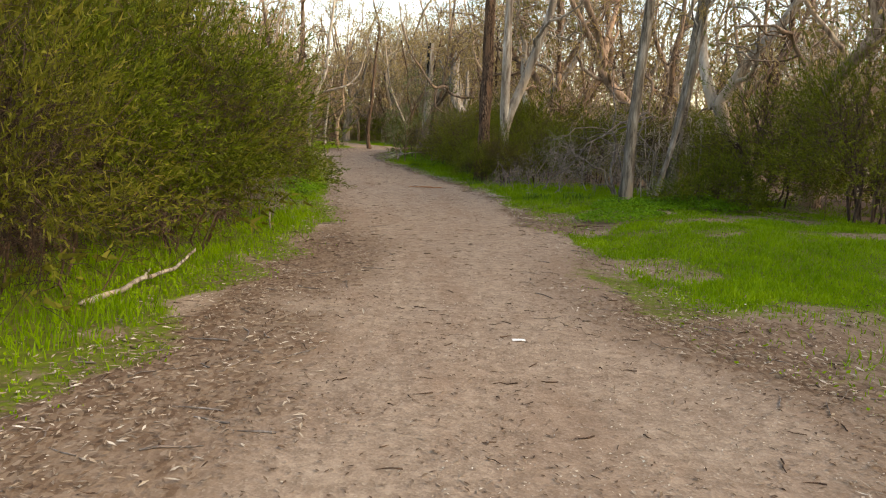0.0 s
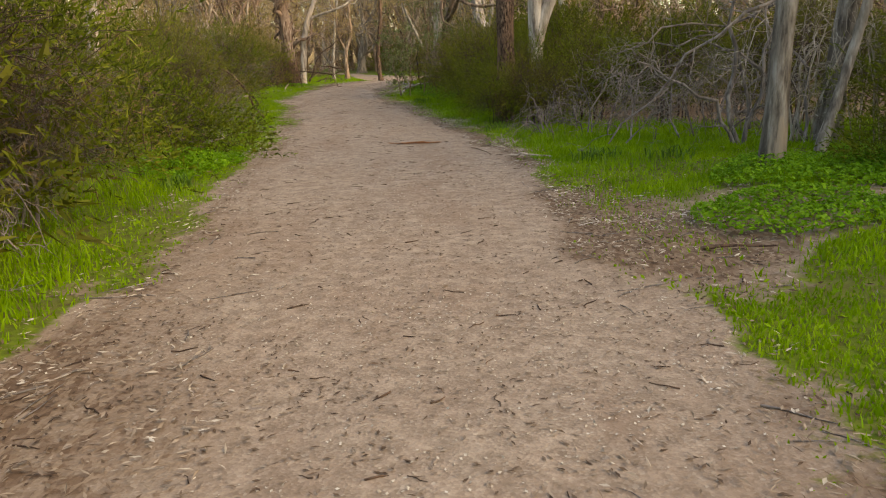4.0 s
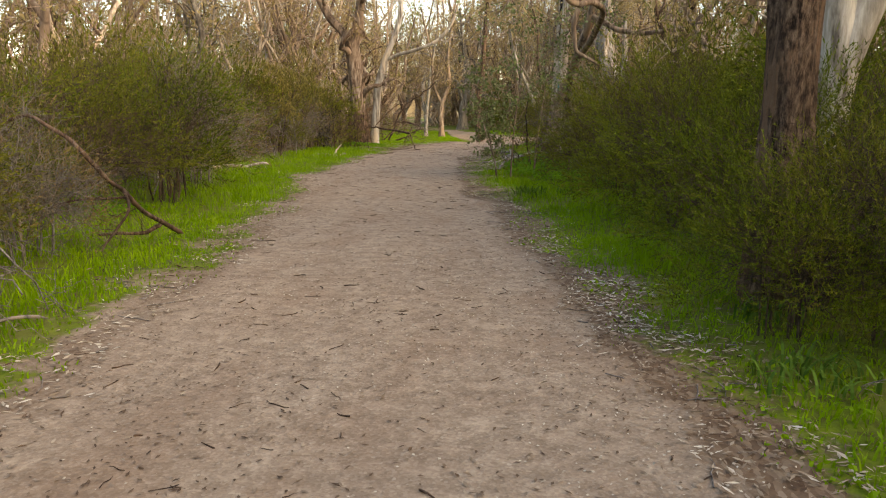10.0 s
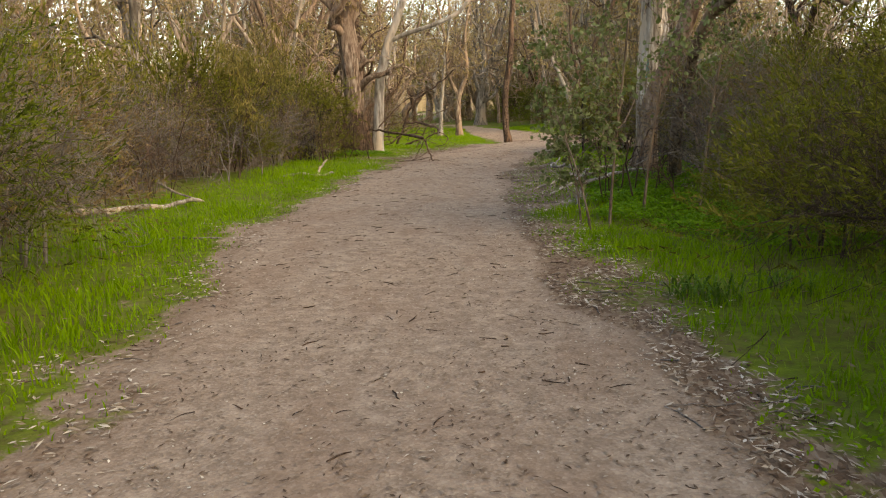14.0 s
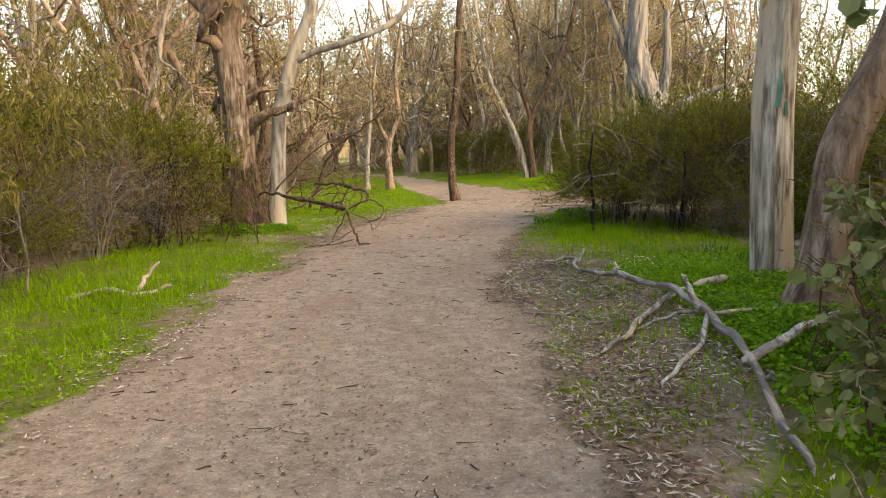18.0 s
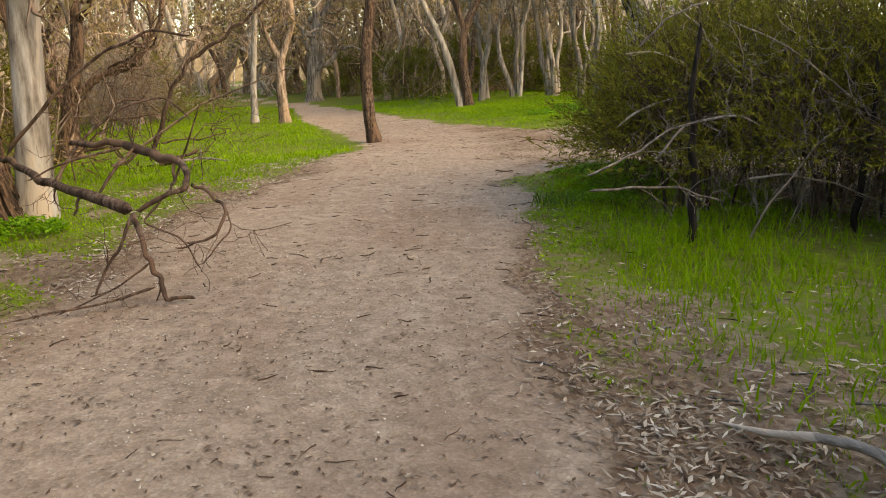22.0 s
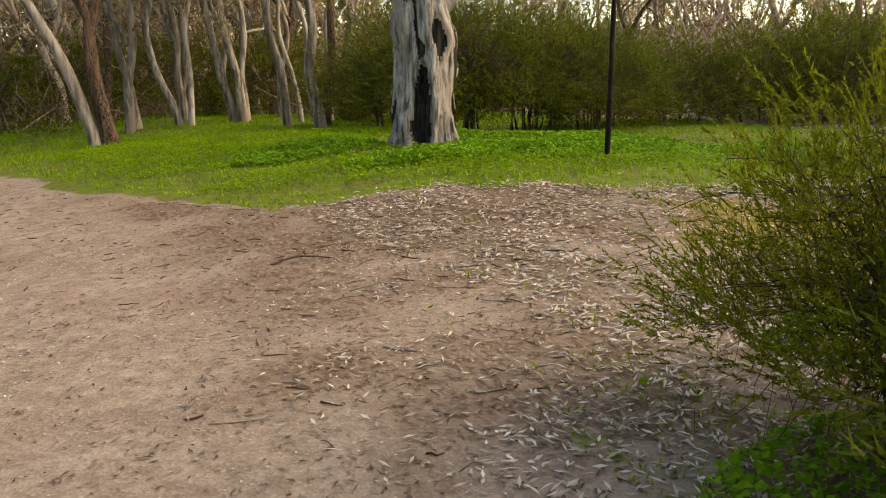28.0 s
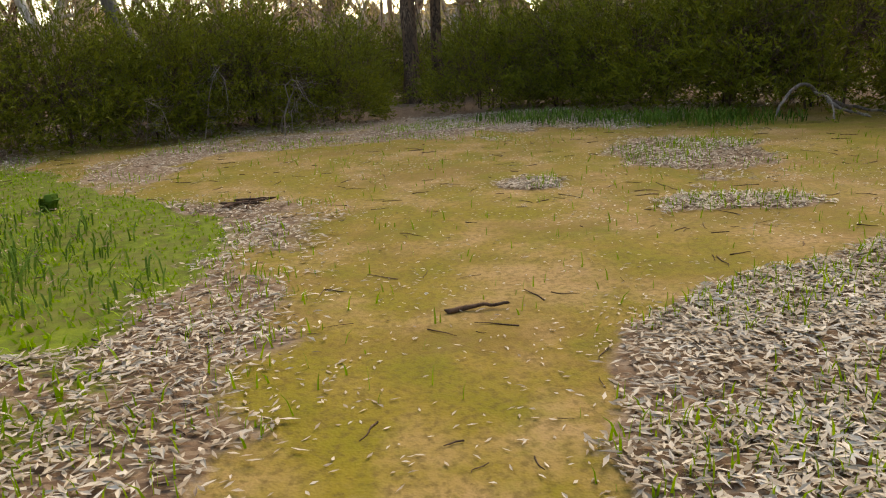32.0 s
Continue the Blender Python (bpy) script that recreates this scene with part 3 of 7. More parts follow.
def dome(rng, h, w, lobes, n, shell=(0.62, 1.02)):
    """Points and outward ways in the outer layer of an uneven mound of lobes."""
    a = rng.uniform(0, 2 * np.pi, lobes)
    out = np.sqrt(rng.rand(lobes)) * 0.30 * w
    out[0] = 0
    rad = rng.uniform(0.20, 0.30, lobes) * w
    hz = h * rng.uniform(0.55, 0.98, lobes) * (1 - 0.35 * (out / (0.3 * w)) ** 2)
    hz[0] = h * 0.95
    k = rng.randint(0, lobes, n)
    d = unit(rng.normal(size=(n, 3)))
    d[:, 2] = np.abs(d[:, 2]) * 1.25 - 0.70
    d = unit(d)
    s = rng.uniform(shell[0], shell[1], n) ** 0.7
    cz = hz[k] * 0.50
    drop = np.where(rng.rand(n) < 0.3, rng.uniform(0.1, 0.8, n), 1.0)
    P = np.stack([np.cos(a[k]) * out[k] + d[:, 0] * rad[k] * s, np.sin(a[k]) * out[k] + d[:, 1] * rad[k] * s, (cz + d[:, 2] * hz[k] * 0.60 * s) * drop], 1)
    return P, d


def shrub_kind(seed, h, w, stems, clumps, shoots, per, leaf, width, mat, label, stem=None, bare=0.10, leafy="fine needle-like green foliage", reach=0.20, rise=0.30, twiggy=1.0):
    """A mounded shrub: arching stems that end in clumps of feathery shoots, bare and twiggy below."""
    rng = np.random.RandomState(seed)
    root = tagged(new("shrub"), label, "shrub", "shrubs along the track")
    az = rng.uniform(0, 2 * np.pi, clumps)
    el = np.arcsin(np.clip(rng.uniform(-0.05, 1.0, clumps), -1, 1))
    d = np.stack([np.cos(az) * np.cos(el), np.sin(az) * np.cos(el), np.sin(el)], 1)
    lump = 0.66 + 0.56 * vnoise(np.cos(az) * 1.9 + seed * 3, np.sin(az) * 1.9 + el * 1.8, 1.0)
    deep = np.where(rng.rand(clumps) < 0.25, rng.uniform(0.5, 0.85, clumps), rng.uniform(0.88, 1.04, clumps)) * lump
    C = d * np.array([0.5 * w, 0.5 * w, 0.80 * h]) * deep[:, None]
    C[:, 2] = C[:, 2] + h * (0.10 + bare) * (1 - d[:, 2])
    foot = np.stack([np.cos(az), np.sin(az), 0 * az], 1) * (rng.uniform(0.02, 0.16, clumps) * w)[:, None]
    u = np.linspace(0, 1, 8)[None, :, None]
    bow = np.array([0, 0, 1.0]) * (0.16 * h) + d * np.array([-0.06 * w, -0.06 * w, 0])[None]
    P = foot[:, None] * (1 - u) + C[:, None] * u + bow[:, None] * np.sin(u * np.pi)
    P[:, 1:-1] += rng.normal(size=(clumps, 6, 3)) * 0.022 * h
    P[:, 0, 2] = -0.05
    R = (rng.uniform(0.006, 0.012, clumps) * h / 2)[:, None] * np.linspace(1, 0.3, 8)[None]
    R[:stems] *= 1.9
    for i in range(stems, clumps):
        j = int(np.argmax(d[:stems] @ d[i] + rng.rand(stems) * 0.3))
        f = rng.uniform(0.3, 0.75) * 7
        a0 = P[j, int(f)]
        v = np.linspace(0, 1, 8)[:, None]
        P[i] = a0 * (1 - v) + C[i] * v + np.array([0, 0, 0.05 * h]) * np.sin(v * np.pi) + rng.normal(size=(8, 3)) * 0.012 * h * np.sin(v * np.pi)
    R[stems:] *= 0.75
    for i in range(stems):
        part("stem", mesh_of("shrub_stem", *tubes(P[i:i + 1], R[i:i + 1], 5, rng, 0.4), stem or STEM), root)
    P2, R2 = sprout(rng, P, R, int(4 * twiggy), (0.15, 0.95), (25, 75), (0.12 * h, 0.34 * h), 0.6, 5, 0.5, 0.0)
    P3, R3 = sprout(rng, P2, R2, 2, (0.3, 1.0), (25, 70), (0.06 * h, 0.18 * h), 0.6, 3, 0.45, 0.0)
    tagged(part("twig_tangle", mesh_of("twig_tangle", *merge([tubes(P[stems:], R[stems:], 3), tubes(P2, R2, 3), tubes(P3, np.maximum(R3, 0.0020), 3)]), stem or STEM), root, "tangle of thin bare twigs"), kind="stuff")
    k = np.repeat(np.arange(clumps), shoots)
    n = len(k)
    around = rng.normal(size=(n, 3)) * np.array([1, 1, 0.45])
    at = C[k] + around * 0.055 * w
    way = unit(d[k] * np.array([0.75, 0.75, 0.35]) + around * 0.42 + rng.normal(size=(n, 3)) * 0.22 + np.array([0, 0, rise]))
    L = (rng.uniform(0.55, 1.25, n) * reach * h)[:, None]
    sag = rng.uniform(-0.25, 0.15, n)[:, None] * np.array([0, 0, 1.0])
    S = np.stack([at + way * L * q + sag * L * q * q for q in (0, 0.35, 0.7, 1.0)], 1)
    pos, tdir = along(S, rng, per)
    nd = unit(tdir * 1.0 + rng.normal(size=tdir.shape) * 0.45)
    tagged(part("foliage", mesh_of("shrub_foliage", *needles(rng, pos, nd, leaf, width), mat, False), root, leafy), kind="stuff")
    return root


K_SHRUB = {
    "g": shrub_kind(1, 2.0, 2.6, 9, 105, 16, 18, 0.048, 0.0105, SHRUB_GREEN, "dense green fine-leaved native shrub beside the track", bare=0.12, twiggy=1.4),
    "h": shrub_kind(2, 2.0, 2.8, 10, 90, 15, 18, 0.048, 0.0105, SHRUB_OLIVE, "spreading olive-green feathery shrub with bare lower stems", bare=0.14, twiggy=2.2),
    "d": shrub_kind(3, 2.0, 2.5, 8, 105, 16, 18, 0.048, 0.0105, SHRUB_DARK, "dark green dense shrub standing in grass"),
    "b": shrub_kind(4, 2.0, 2.7, 12, 80, 9, 9, 0.050, 0.0105, SHRUB_BROWN, "half-dead brown shrub with twiggy grey stems", DEAD_GREY, leafy="sparse brown dying foliage", twiggy=2.3),
    "l": shrub_kind(5, 1.0, 2.2, 8, 90, 18, 14, 0.046, 0.0120, SHRUB_GREEN, "low mounded green shrub at the grass edge", bare=0.0),
    "n": shrub_kind(8, 2.0, 2.5, 10, 150, 19, 34, 0.032, 0.0090, SHRUB_LIGHT, "feathery green shrub with upright shoots beside bare earth", bare=0.10, reach=0.14, rise=0.5),
    "f": shrub_kind(6, 2.0, 2.7, 6, 110, 14, 13, 0.075, 0.020, SHRUB_DARK, "dark green shrub at the edge of the clearing", bare=0.0),
    "e": shrub_kind(7, 2.0, 2.9, 6, 90, 13, 12, 0.08, 0.022, SHRUB_OLIVE, "olive-green shrub in the thicket behind", bare=0.0),
}
_used = set()


def shrub(kind, x, y, s=1.0, sz=1.28, rz=None, label=""):
    rz = (x * 77 + y * 131) % 360 if rz is None else rz
    m = pose(x, y, float(gz(x, y)) - 0.02, 0, 0, rz) @ Matrix.Diagonal((s, s, s * sz, 1))
    if kind in _used:
        ob = copy_thing(K_SHRUB[kind], m)
        ob.matrix_basis = m
    else:
        ob = K_SHRUB[kind]
        ob.matrix_basis = m
        _used.add(kind)
    return tagged(ob, label)


for row in (
    # left of the track, first stretch
    ("h", -3.05, 5.6, 1.05, 1.4), ("g", -3.4, 7.5, 1.2, 1.45), ("g", -2.75, 9.3, 1.15, 1.45), ("g", -2.4, 11.6, 1.15, 1.4), ("b", -2.5, 13.1, 0.95), ("e", -4.7, 10.0, 1.7), ("e", -5.2, 6.6, 1.6), ("f", -4.4, 12.6, 1.6), ("g", -4.1, 8.6, 1.45),
    ("g", -3.3, 15.0, 0.72), ("l", -2.45, 16.9, 1.15), ("h", -3.9, 17.8, 0.75), ("h", -3.35, 20.6, 0.80), ("b", -3.0, 22.2, 0.62), ("g", -4.4, 22.6, 0.92), ("h", -4.3, 24.6, 0.92), ("g", -3.8, 26.4, 0.95), ("e", -5.8, 19.0, 1.0), ("e", -6.4, 23.4, 1.1),
    ("b", -4.35, 28.5, 0.98), ("h", -5.9, 27.6, 1.1), ("b", -5.7, 30.4, 0.95), ("e", -7.0, 31.0, 1.2), ("b", -6.2, 34.6, 0.85), ("h", -6.0, 36.9, 0.8), ("b", -5.6, 39.4, 0.75), ("e", -5.7, 41.4, 1.0), ("e", -7.4, 43.5, 1.1), ("e", -7.6, 38.6, 1.2), ("e", -8.2, 34.6, 1.2),
    # right of the track, first stretch
    ("d", 8.0, 11.8, 1.25), ("d", 7.5, 14.3, 1.1), ("l", 5.9, 12.9, 0.75), ("e", 9.8, 14.4, 1.1), ("h", 6.9, 17.8, 0.95), ("g", 5.6, 20.2, 0.92), ("d", 4.7, 21.9, 0.8), ("g", 3.9, 23.4, 0.78), ("h", 3.45, 20.7, 0.62), ("g", 2.75, 20.6, 0.45), ("g", 3.1, 22.2, 0.7), ("d", 3.0, 25.0, 0.9),
    ("g", 4.8, 24.8, 1.1), ("h", 2.85, 27.0, 0.92), ("h", 4.1, 28.4, 1.0), ("e", 5.9, 27.2, 1.2), ("d", 2.7, 29.6, 0.7), ("e", 7.6, 22.8, 1.0), ("b", 3.4, 31.4, 0.8), ("e", 4.9, 31.4, 1.1),
    # saplings and scrub before the fallen limb
    ("b", 2.6, 33.0, 0.85), ("b", 3.4, 34.4, 0.95), ("e", 4.6, 34.6, 1.1), ("e", 5.4, 37.4, 1.0),
    # right, past the fallen limb
    ("h", 2.35, 42.7, 1.02), ("h", 2.9, 41.6, 0.95), ("h", 4.0, 41.6, 1.1), ("d", 5.6, 41.6, 1.2), ("d", 2.6, 44.0, 0.92), ("h", 3.6, 43.0, 1.1), ("l", 3.9, 40.6, 0.8), ("l", 5.0, 40.2, 0.9), ("h", 6.6, 39.6, 1.0), ("d", 4.8, 43.2, 0.85), ("n", 2.74, 45.30, 0.62, 1.25), ("n", 3.72, 44.6, 0.60, 1.15), ("e", 6.8, 42.4, 0.9),
    # hedge behind the burnt tree and round the clearing
    ("g", 8.2, 57.0, 1.25), ("g", 9.2, 57.8, 1.3), ("d", 9.9, 56.6, 1.2), ("g", 10.8, 57.6, 1.2), ("g", 11.4, 56.3, 1.1), ("d", 7.6, 58.2, 1.2), ("g", 12.3, 57.2, 1.0), ("f", 12.6, 57.4, 0.95), ("f", 14.6, 56.8, 0.95), ("f", 16.2, 55.8, 1.05), ("f", 17.4, 54.4, 1.1), ("f", 18.4, 53.0, 1.1), ("f", 19.2, 51.4, 1.1), ("f", 19.8, 49.9, 1.0), ("f", 20.0, 48.5, 0.85),
    ("f", 21.4, 50.4, 1.1), ("f", 21.2, 45.2, 0.95), ("f", 20.6, 43.8, 1.0), ("f", 19.6, 42.4, 1.15), ("f", 18.4, 41.2, 1.3), ("f", 17.2, 40.0, 1.4), ("f", 19.9, 39.4, 1.2), ("f", 22.2, 42.6, 1.2), ("f", 24.4, 48.4, 1.0), ("f", 25.0, 44.8, 1.0), ("f", 15.4, 38.6, 1.1), ("f", 22.6, 52.6, 1.2), ("f", 19.0, 56.0, 1.2), ("f", 26.5, 46.6, 0.9),
    # beyond the leaning tree
    ("f", 1.0, 72.0, 1.1), ("f", 3.4, 71.0, 1.2), ("f", 6.0, 69.0, 1.2), ("f", 8.2, 67.0, 1.2), ("e", -7.8, 47.0, 0.9), ("b", -8.6, 49.6, 1.0), ("b", -7.4, 57.4, 1.0), ("b", -8.0, 60.0, 1.1), ("e", -9.4, 53.0, 1.1), ("e", -11.0, 56.0, 1.2), ("e", -8.6, 62.0, 1.1), ("f", -1.0, 82.0, 1.3), ("f", 11.4, 64.0, 1.3), ("f", 9.8, 62.0, 1.1),
):
    shrub(*row)
shrub("b", 3.25, 40.3, 0.36, label="low russet-brown dying bush before green scrub")


# ---- trees ----
def polyline(pts, k):
    pts = np.array(pts, float)
    d = np.r_[0, np.cumsum(np.linalg.norm(np.diff(pts, axis=0), axis=1))]
    u = np.linspace(0, d[-1], k)
    P = np.stack([np.interp(u, d, pts[:, i]) for i in range(3)], 1)
    for _ in range(2):
        P[1:-1] = (P[:-2] + 2 * P[1:-1] + P[2:]) / 4
    return P


def ridged(P, R, sides, ridge, freq, tall, crack=0.0, seed=0):
    """A trunk with furrows and ridges that run along it; also the furrows' depth at each point."""
    V, F = tubes(P[None], R[None], sides)
    k = len(P)
    a = np.arange(sides) * 2 * np.pi / sides
    A, Z = np.meshgrid(a, np.cumsum(np.r_[0, np.linalg.norm(np.diff(P, axis=0), axis=1)]))
    n1 = vnoise(np.cos(A) * freq + seed, np.sin(A) * freq + Z * tall, 1.0)
    n2 = vnoise(np.cos(A) * freq * 2.6 + seed, np.sin(A) * freq * 2.6 + Z * tall * 2.2, 1.0)
    dent = ridge * ((n1 - 0.5) + 0.6 * (n2 - 0.5))
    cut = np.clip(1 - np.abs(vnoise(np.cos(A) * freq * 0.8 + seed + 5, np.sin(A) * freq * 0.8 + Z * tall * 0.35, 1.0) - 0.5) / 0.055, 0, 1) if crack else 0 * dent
    axis = np.repeat(P, sides, 0)
    V = axis + (V - axis) * (1 + dent - crack * cut).reshape(-1, 1)
    return V, F, cut.reshape(-1)


def tree(seed, trunk, r, bark, limbs=5, reach=3.0, leaf=0.13, leaf_w=0.04, per=12, leafy=GUM_LEAF, label="", low=0.35, top=0.45, sides=10, twig=3, name="tree", ridge=0.10, group="", up=0.10, flare=1.5, spread=(20, 60), crook=0.42, rings=18, freq=1.6, tall=0.9, sub=5, round_leaf=False, droop=-0.5, wander=0.05, ratio=0.52):
    """A gum: a trunk along its points, limbs, twigs and a loose crown of hanging leaves."""
    rng = np.random.RandomState(seed)
    if trunk[-1][2] > 3.5:
        (ax, ay, az), (bx, by, bz) = trunk[-2], trunk[-1]
        trunk = [*trunk, (bx + 0.3 * (bx - ax), by + 0.3 * (by - ay), max(bz * 1.25, 11.5))]
        low, top = low * trunk[-2][2] / trunk[-1][2], top * 0.6
    P = polyline(trunk, rings)
    zz = np.cumsum(np.r_[0, np.linalg.norm(np.diff(P, axis=0), axis=1)])
    P[:, 0] += wander * sstep(0.3, 2.0, zz) * (vnoise(zz, 0 * zz + seed * 3.7, 0.75) - 0.5) * 2
    P[:, 1] += wander * sstep(0.3, 2.0, zz) * (vnoise(zz, 0 * zz + seed * 5.3 + 50, 0.75) - 0.5) * 2
    s = np.linspace(0, 1, rings)
    R = r * (1 - (1 - top) * s) * (1 + (flare - 1) * np.exp(-s * P[-1, 2] / 0.35))
    P[0, 2] -= 0.10
    root = tagged(new(name), label, "tree", group)
    V, F, _ = ridged(P, R, sides, ridge, freq, tall, seed=seed)
    part("trunk", mesh_of("trunk", V, F, bark), root)
    P1, R1 = sprout(rng, P[None], R[None], limbs, (low, 1.0), spread, (reach * 0.6, reach * 1.25), ratio, 9, crook, up, 0.3)
    for i in range(limbs):
        part("limb", mesh_of("limb", *tubes(P1[i:i + 1], R1[i:i + 1], 6), bark), root)
    P2, R2 = sprout(rng, P1, R1, sub, (0.25, 1.0), (20, 65), (reach * 0.25, reach * 0.6), 0.6, 6, 0.5, up * 0.7, 0.35)
    P3, R3 = sprout(rng, P2, R2, twig, (0.3, 1.0), (20, 70), (reach * 0.10, reach * 0.3), 0.6, 3, 0.45, 0.0, 0.4)
    V, F = merge([tubes(P2, R2, 3), tubes(P3[:, ::2], np.maximum(R3[:, ::2], 0.003), 3)])
    tagged(part("twig_tangle", mesh_of("twig_tangle", V, F, bark), root, "thin crooked twigs"), kind="stuff")
    if per:
        at, way = along(P3, rng, per, (0.2, 1.0))
        way = unit(way * 0.5 + rng.normal(size=way.shape) * 0.6 + np.array([0, 0, droop]))
        at = at + rng.normal(size=at.shape) * 0.05 * min(reach, 2)
        LV, LF = round_leaves(rng, at, way, leaf) if round_leaf else leaves(rng, at, way, leaf, leaf_w)
        tagged(part("crown", mesh_of("crown", LV, LF, leafy, False), root, "loose hanging leaves"), kind="stuff")
    return root


def shag(root, base, r, z0, z1, n, seed, mat, lean=(0.0, 0.0), width=0.035, flare=0.35, name="bark_skirt", label="shaggy hanging strips of bark"):
    """Loose bark strips round a trunk's foot."""
    rng = np.random.RandomState(seed)
    a = rng.uniform(0, 2 * np.pi, n)
    top = rng.uniform(z0, z1, n)
    L = rng.uniform(0.12, 0.5, n) * min(1.0, (z1 - z0))
    C, out = [], np.stack([np.cos(a), np.sin(a), 0 * a], 1)
    for q in (0, 0.4, 0.75, 1.0):
        z = np.maximum(top - L * q, 0.01)
        rr = r * (1 + flare * np.exp(-z / 0.3)) * (1.01 + rng.uniform(0.01, 0.05, n)) + 0.03 * q * q * rng.rand(n)
        C.append(np.stack([base[0] + lean[0] * z, base[1] + lean[1] * z, z], 1) + out * rr[:, None])
    side = np.stack([-np.sin(a), np.cos(a), rng.normal(size=n) * 0.2], 1) * (width * rng.uniform(0.4, 1.3, n))[:, None]
    V = np.stack([c + s * side * w + out * o for c, w in zip(C, (0.7, 1.0, 0.8, 0.15)) for s, o in ((-0.5, 0), (0.0, 0.012), (0.5, 0))], 1).reshape(-1, 3)
    i = np.arange(n)[:, None] * 12
    F = [i + np.array([[3 * j + k, 3 * j + k + 1, 3 * j + k + 4, 3 * j + k + 3]]) for j in range(3) for k in range(2)]
    tagged(part(name, mesh_of(name, V, F, mat, False), root, label), kind="stuff")


def gum(seed, stems, bark, label, leafy=GUM_LEAF, limbs=5, reach=2.6, sub=4, twig=4, per=10, leaf=0.15, leaf_w=0.040, low=0.45, crown=2.4, name="tree", group="", flare=1.35, sides=12, ridge=0.12, rings=28, freq=1.8, tall=0.9, crook=0.9, spread=(20, 70), wander=0.04, up=0.06, thin=0.45):
    """A gum with a low fork: stems are (points, first radius, last radius); limbs, twigs and leaf clumps grow from them."""
    rng = np.random.RandomState(seed)
    root = tagged(new(name), label, "tree", group)
    A, B = [], []
    for j, (pts, r0, r1) in enumerate(stems):
        P = polyline(pts, rings)
        zz = np.cumsum(np.r_[0, np.linalg.norm(np.diff(P, axis=0), axis=1)])
        for c in (0, 1):
            P[1:, c] += (wander * sstep(0.0, 1.5, zz) * (vnoise(zz, 0 * zz + seed * 3.7 + 50 * c + 9 * j, 0.8) - 0.5) * 2)[1:]
        R = np.linspace(r0, r1, rings) * (1 + 0.12 * (vnoise(zz, 0 * zz + seed + j, 2.2) - 0.5))
        if pts[0][2] < 0.2:
            R = R * (1 + (flare - 1) * np.exp(-zz / 0.30))
            P[0, 2] -= 0.10
        V, F, _ = ridged(P, R, sides, ridge, freq, tall, seed=seed + j)
        part("trunk" if j == 0 else "stem", mesh_of("trunk", V, F, bark), root)
        if P[-1, 2] > 3.0:
            A.append(P), B.append(R)
    A, B = np.stack(A), np.stack(B)
    P1, R1 = sprout(rng, A, B, limbs, (low, 0.98), spread, (reach * 0.55, reach * 1.3), 0.5, 10, crook, up, 0.3)
    P1[:, :, 2] = np.maximum(P1[:, :, 2], 1.6)
    for i in range(len(P1)):
        part("limb", mesh_of("limb", *tubes(P1[i:i + 1], R1[i:i + 1], 6), bark), root)
    P2, R2 = sprout(rng, P1, R1, sub, (0.2, 1.0), (20, 70), (reach * 0.25, reach * 0.6), 0.62, 7, 0.85, up * 0.8, 0.35)
    P3, R3 = sprout(rng, P2, R2, twig, (0.3, 1.0), (20, 70), (reach * 0.08, reach * 0.24), 0.6, 4, 0.6, 0.02, 0.4)
    V, F = merge([tubes(P2, np.maximum(R2, 0.006), 4), tubes(P3[:, ::3], np.maximum(R3[:, ::3], 0.0035), 3)])
    tagged(part("twig_tangle", mesh_of("twig_tangle", V, F, bark), root, "thin crooked twigs"), kind="stuff")
    high = P3[:, -1, 2] + rng.normal(size=len(P3)) * 0.4 > crown
    if per and high.any():
        keep = P3[high]
        keep = keep[rng.rand(len(keep)) > thin * 0.5]
        at, way = along(keep, rng, per, (0.45, 1.0))
        way = unit(way * 0.5 + rng.normal(size=way.shape) * 0.55 + np.array([0, 0, -0.55]))
        LV, LF = leaves(rng, at + rng.normal(size=at.shape) * 0.10, way, leaf, leaf_w)
        tagged(part("crown", mesh_of("crown", LV, LF, leafy, False), root, "loose hanging leaf clumps"), kind="stuff")
    return root


# trees that the track passes
place(gum(11, [([(0, 0, 0), (0.03, 0, 1.2), (0.10, 0.05, 2.6), (0.2, 0, 5), (0.5, 0.3, 9)], 0.105, 0.05)], BARK_GREY, "slim grey gum trunk standing among dead brush", sides=16), 4.55, 13.75)
place(gum(12, [([(0, 0, 0), (0.05, 0, 1.5), (0.25, 0, 3.0), (0.5, 0, 6), (0.6, 0.3, 9)], 0.14, 0.06)], BARK_GREY, "grey gum trunk beside the slim one"), 6.1, 15.6)
place(gum(13, [([(0, 0, 0), (0.3, 0.1, 1.0), (0.5, 0.1, 2.2), (0.9, 0, 5)], 0.055, 0.03)], BARK_GREY, "thin grey sapling in dead brush", reach=1.6), 5.25, 14.2)
place(gum(14, [([(0, 0, 0), (0.02, 0, 1.5), (0.05, 0, 3.5), (0.0, 0, 7), (0.2, 0, 11)], 0.17, 0.09)], BARK_DARK, "dark rough-barked trunk rising from green shrubs", low=0.5, sides=40, ridge=0.34, rings=90, freq=4.5, tall=1.6, flare=1.2), 2.87, 21.45)
place(gum(15, [([(0, 0, 0), (0.0, 0, 1.4), (0.10, 0, 1.85), (0.28, 0, 2.3), (0.54, 0, 3.0), (1.2, 0, 5), (1.6, 0, 8)], 0.17, 0.07), ([(0, 0, 1.3), (-0.01, 0, 1.8), (-0.06, 0, 3.0), (-0.1, 0, 6), (0.1, 0, 9)], 0.15, 0.06)], BARK_PALE, "pale gum forked low into a leaning and an upright stem", sides=18, rings=36), 3.70, 22.9)
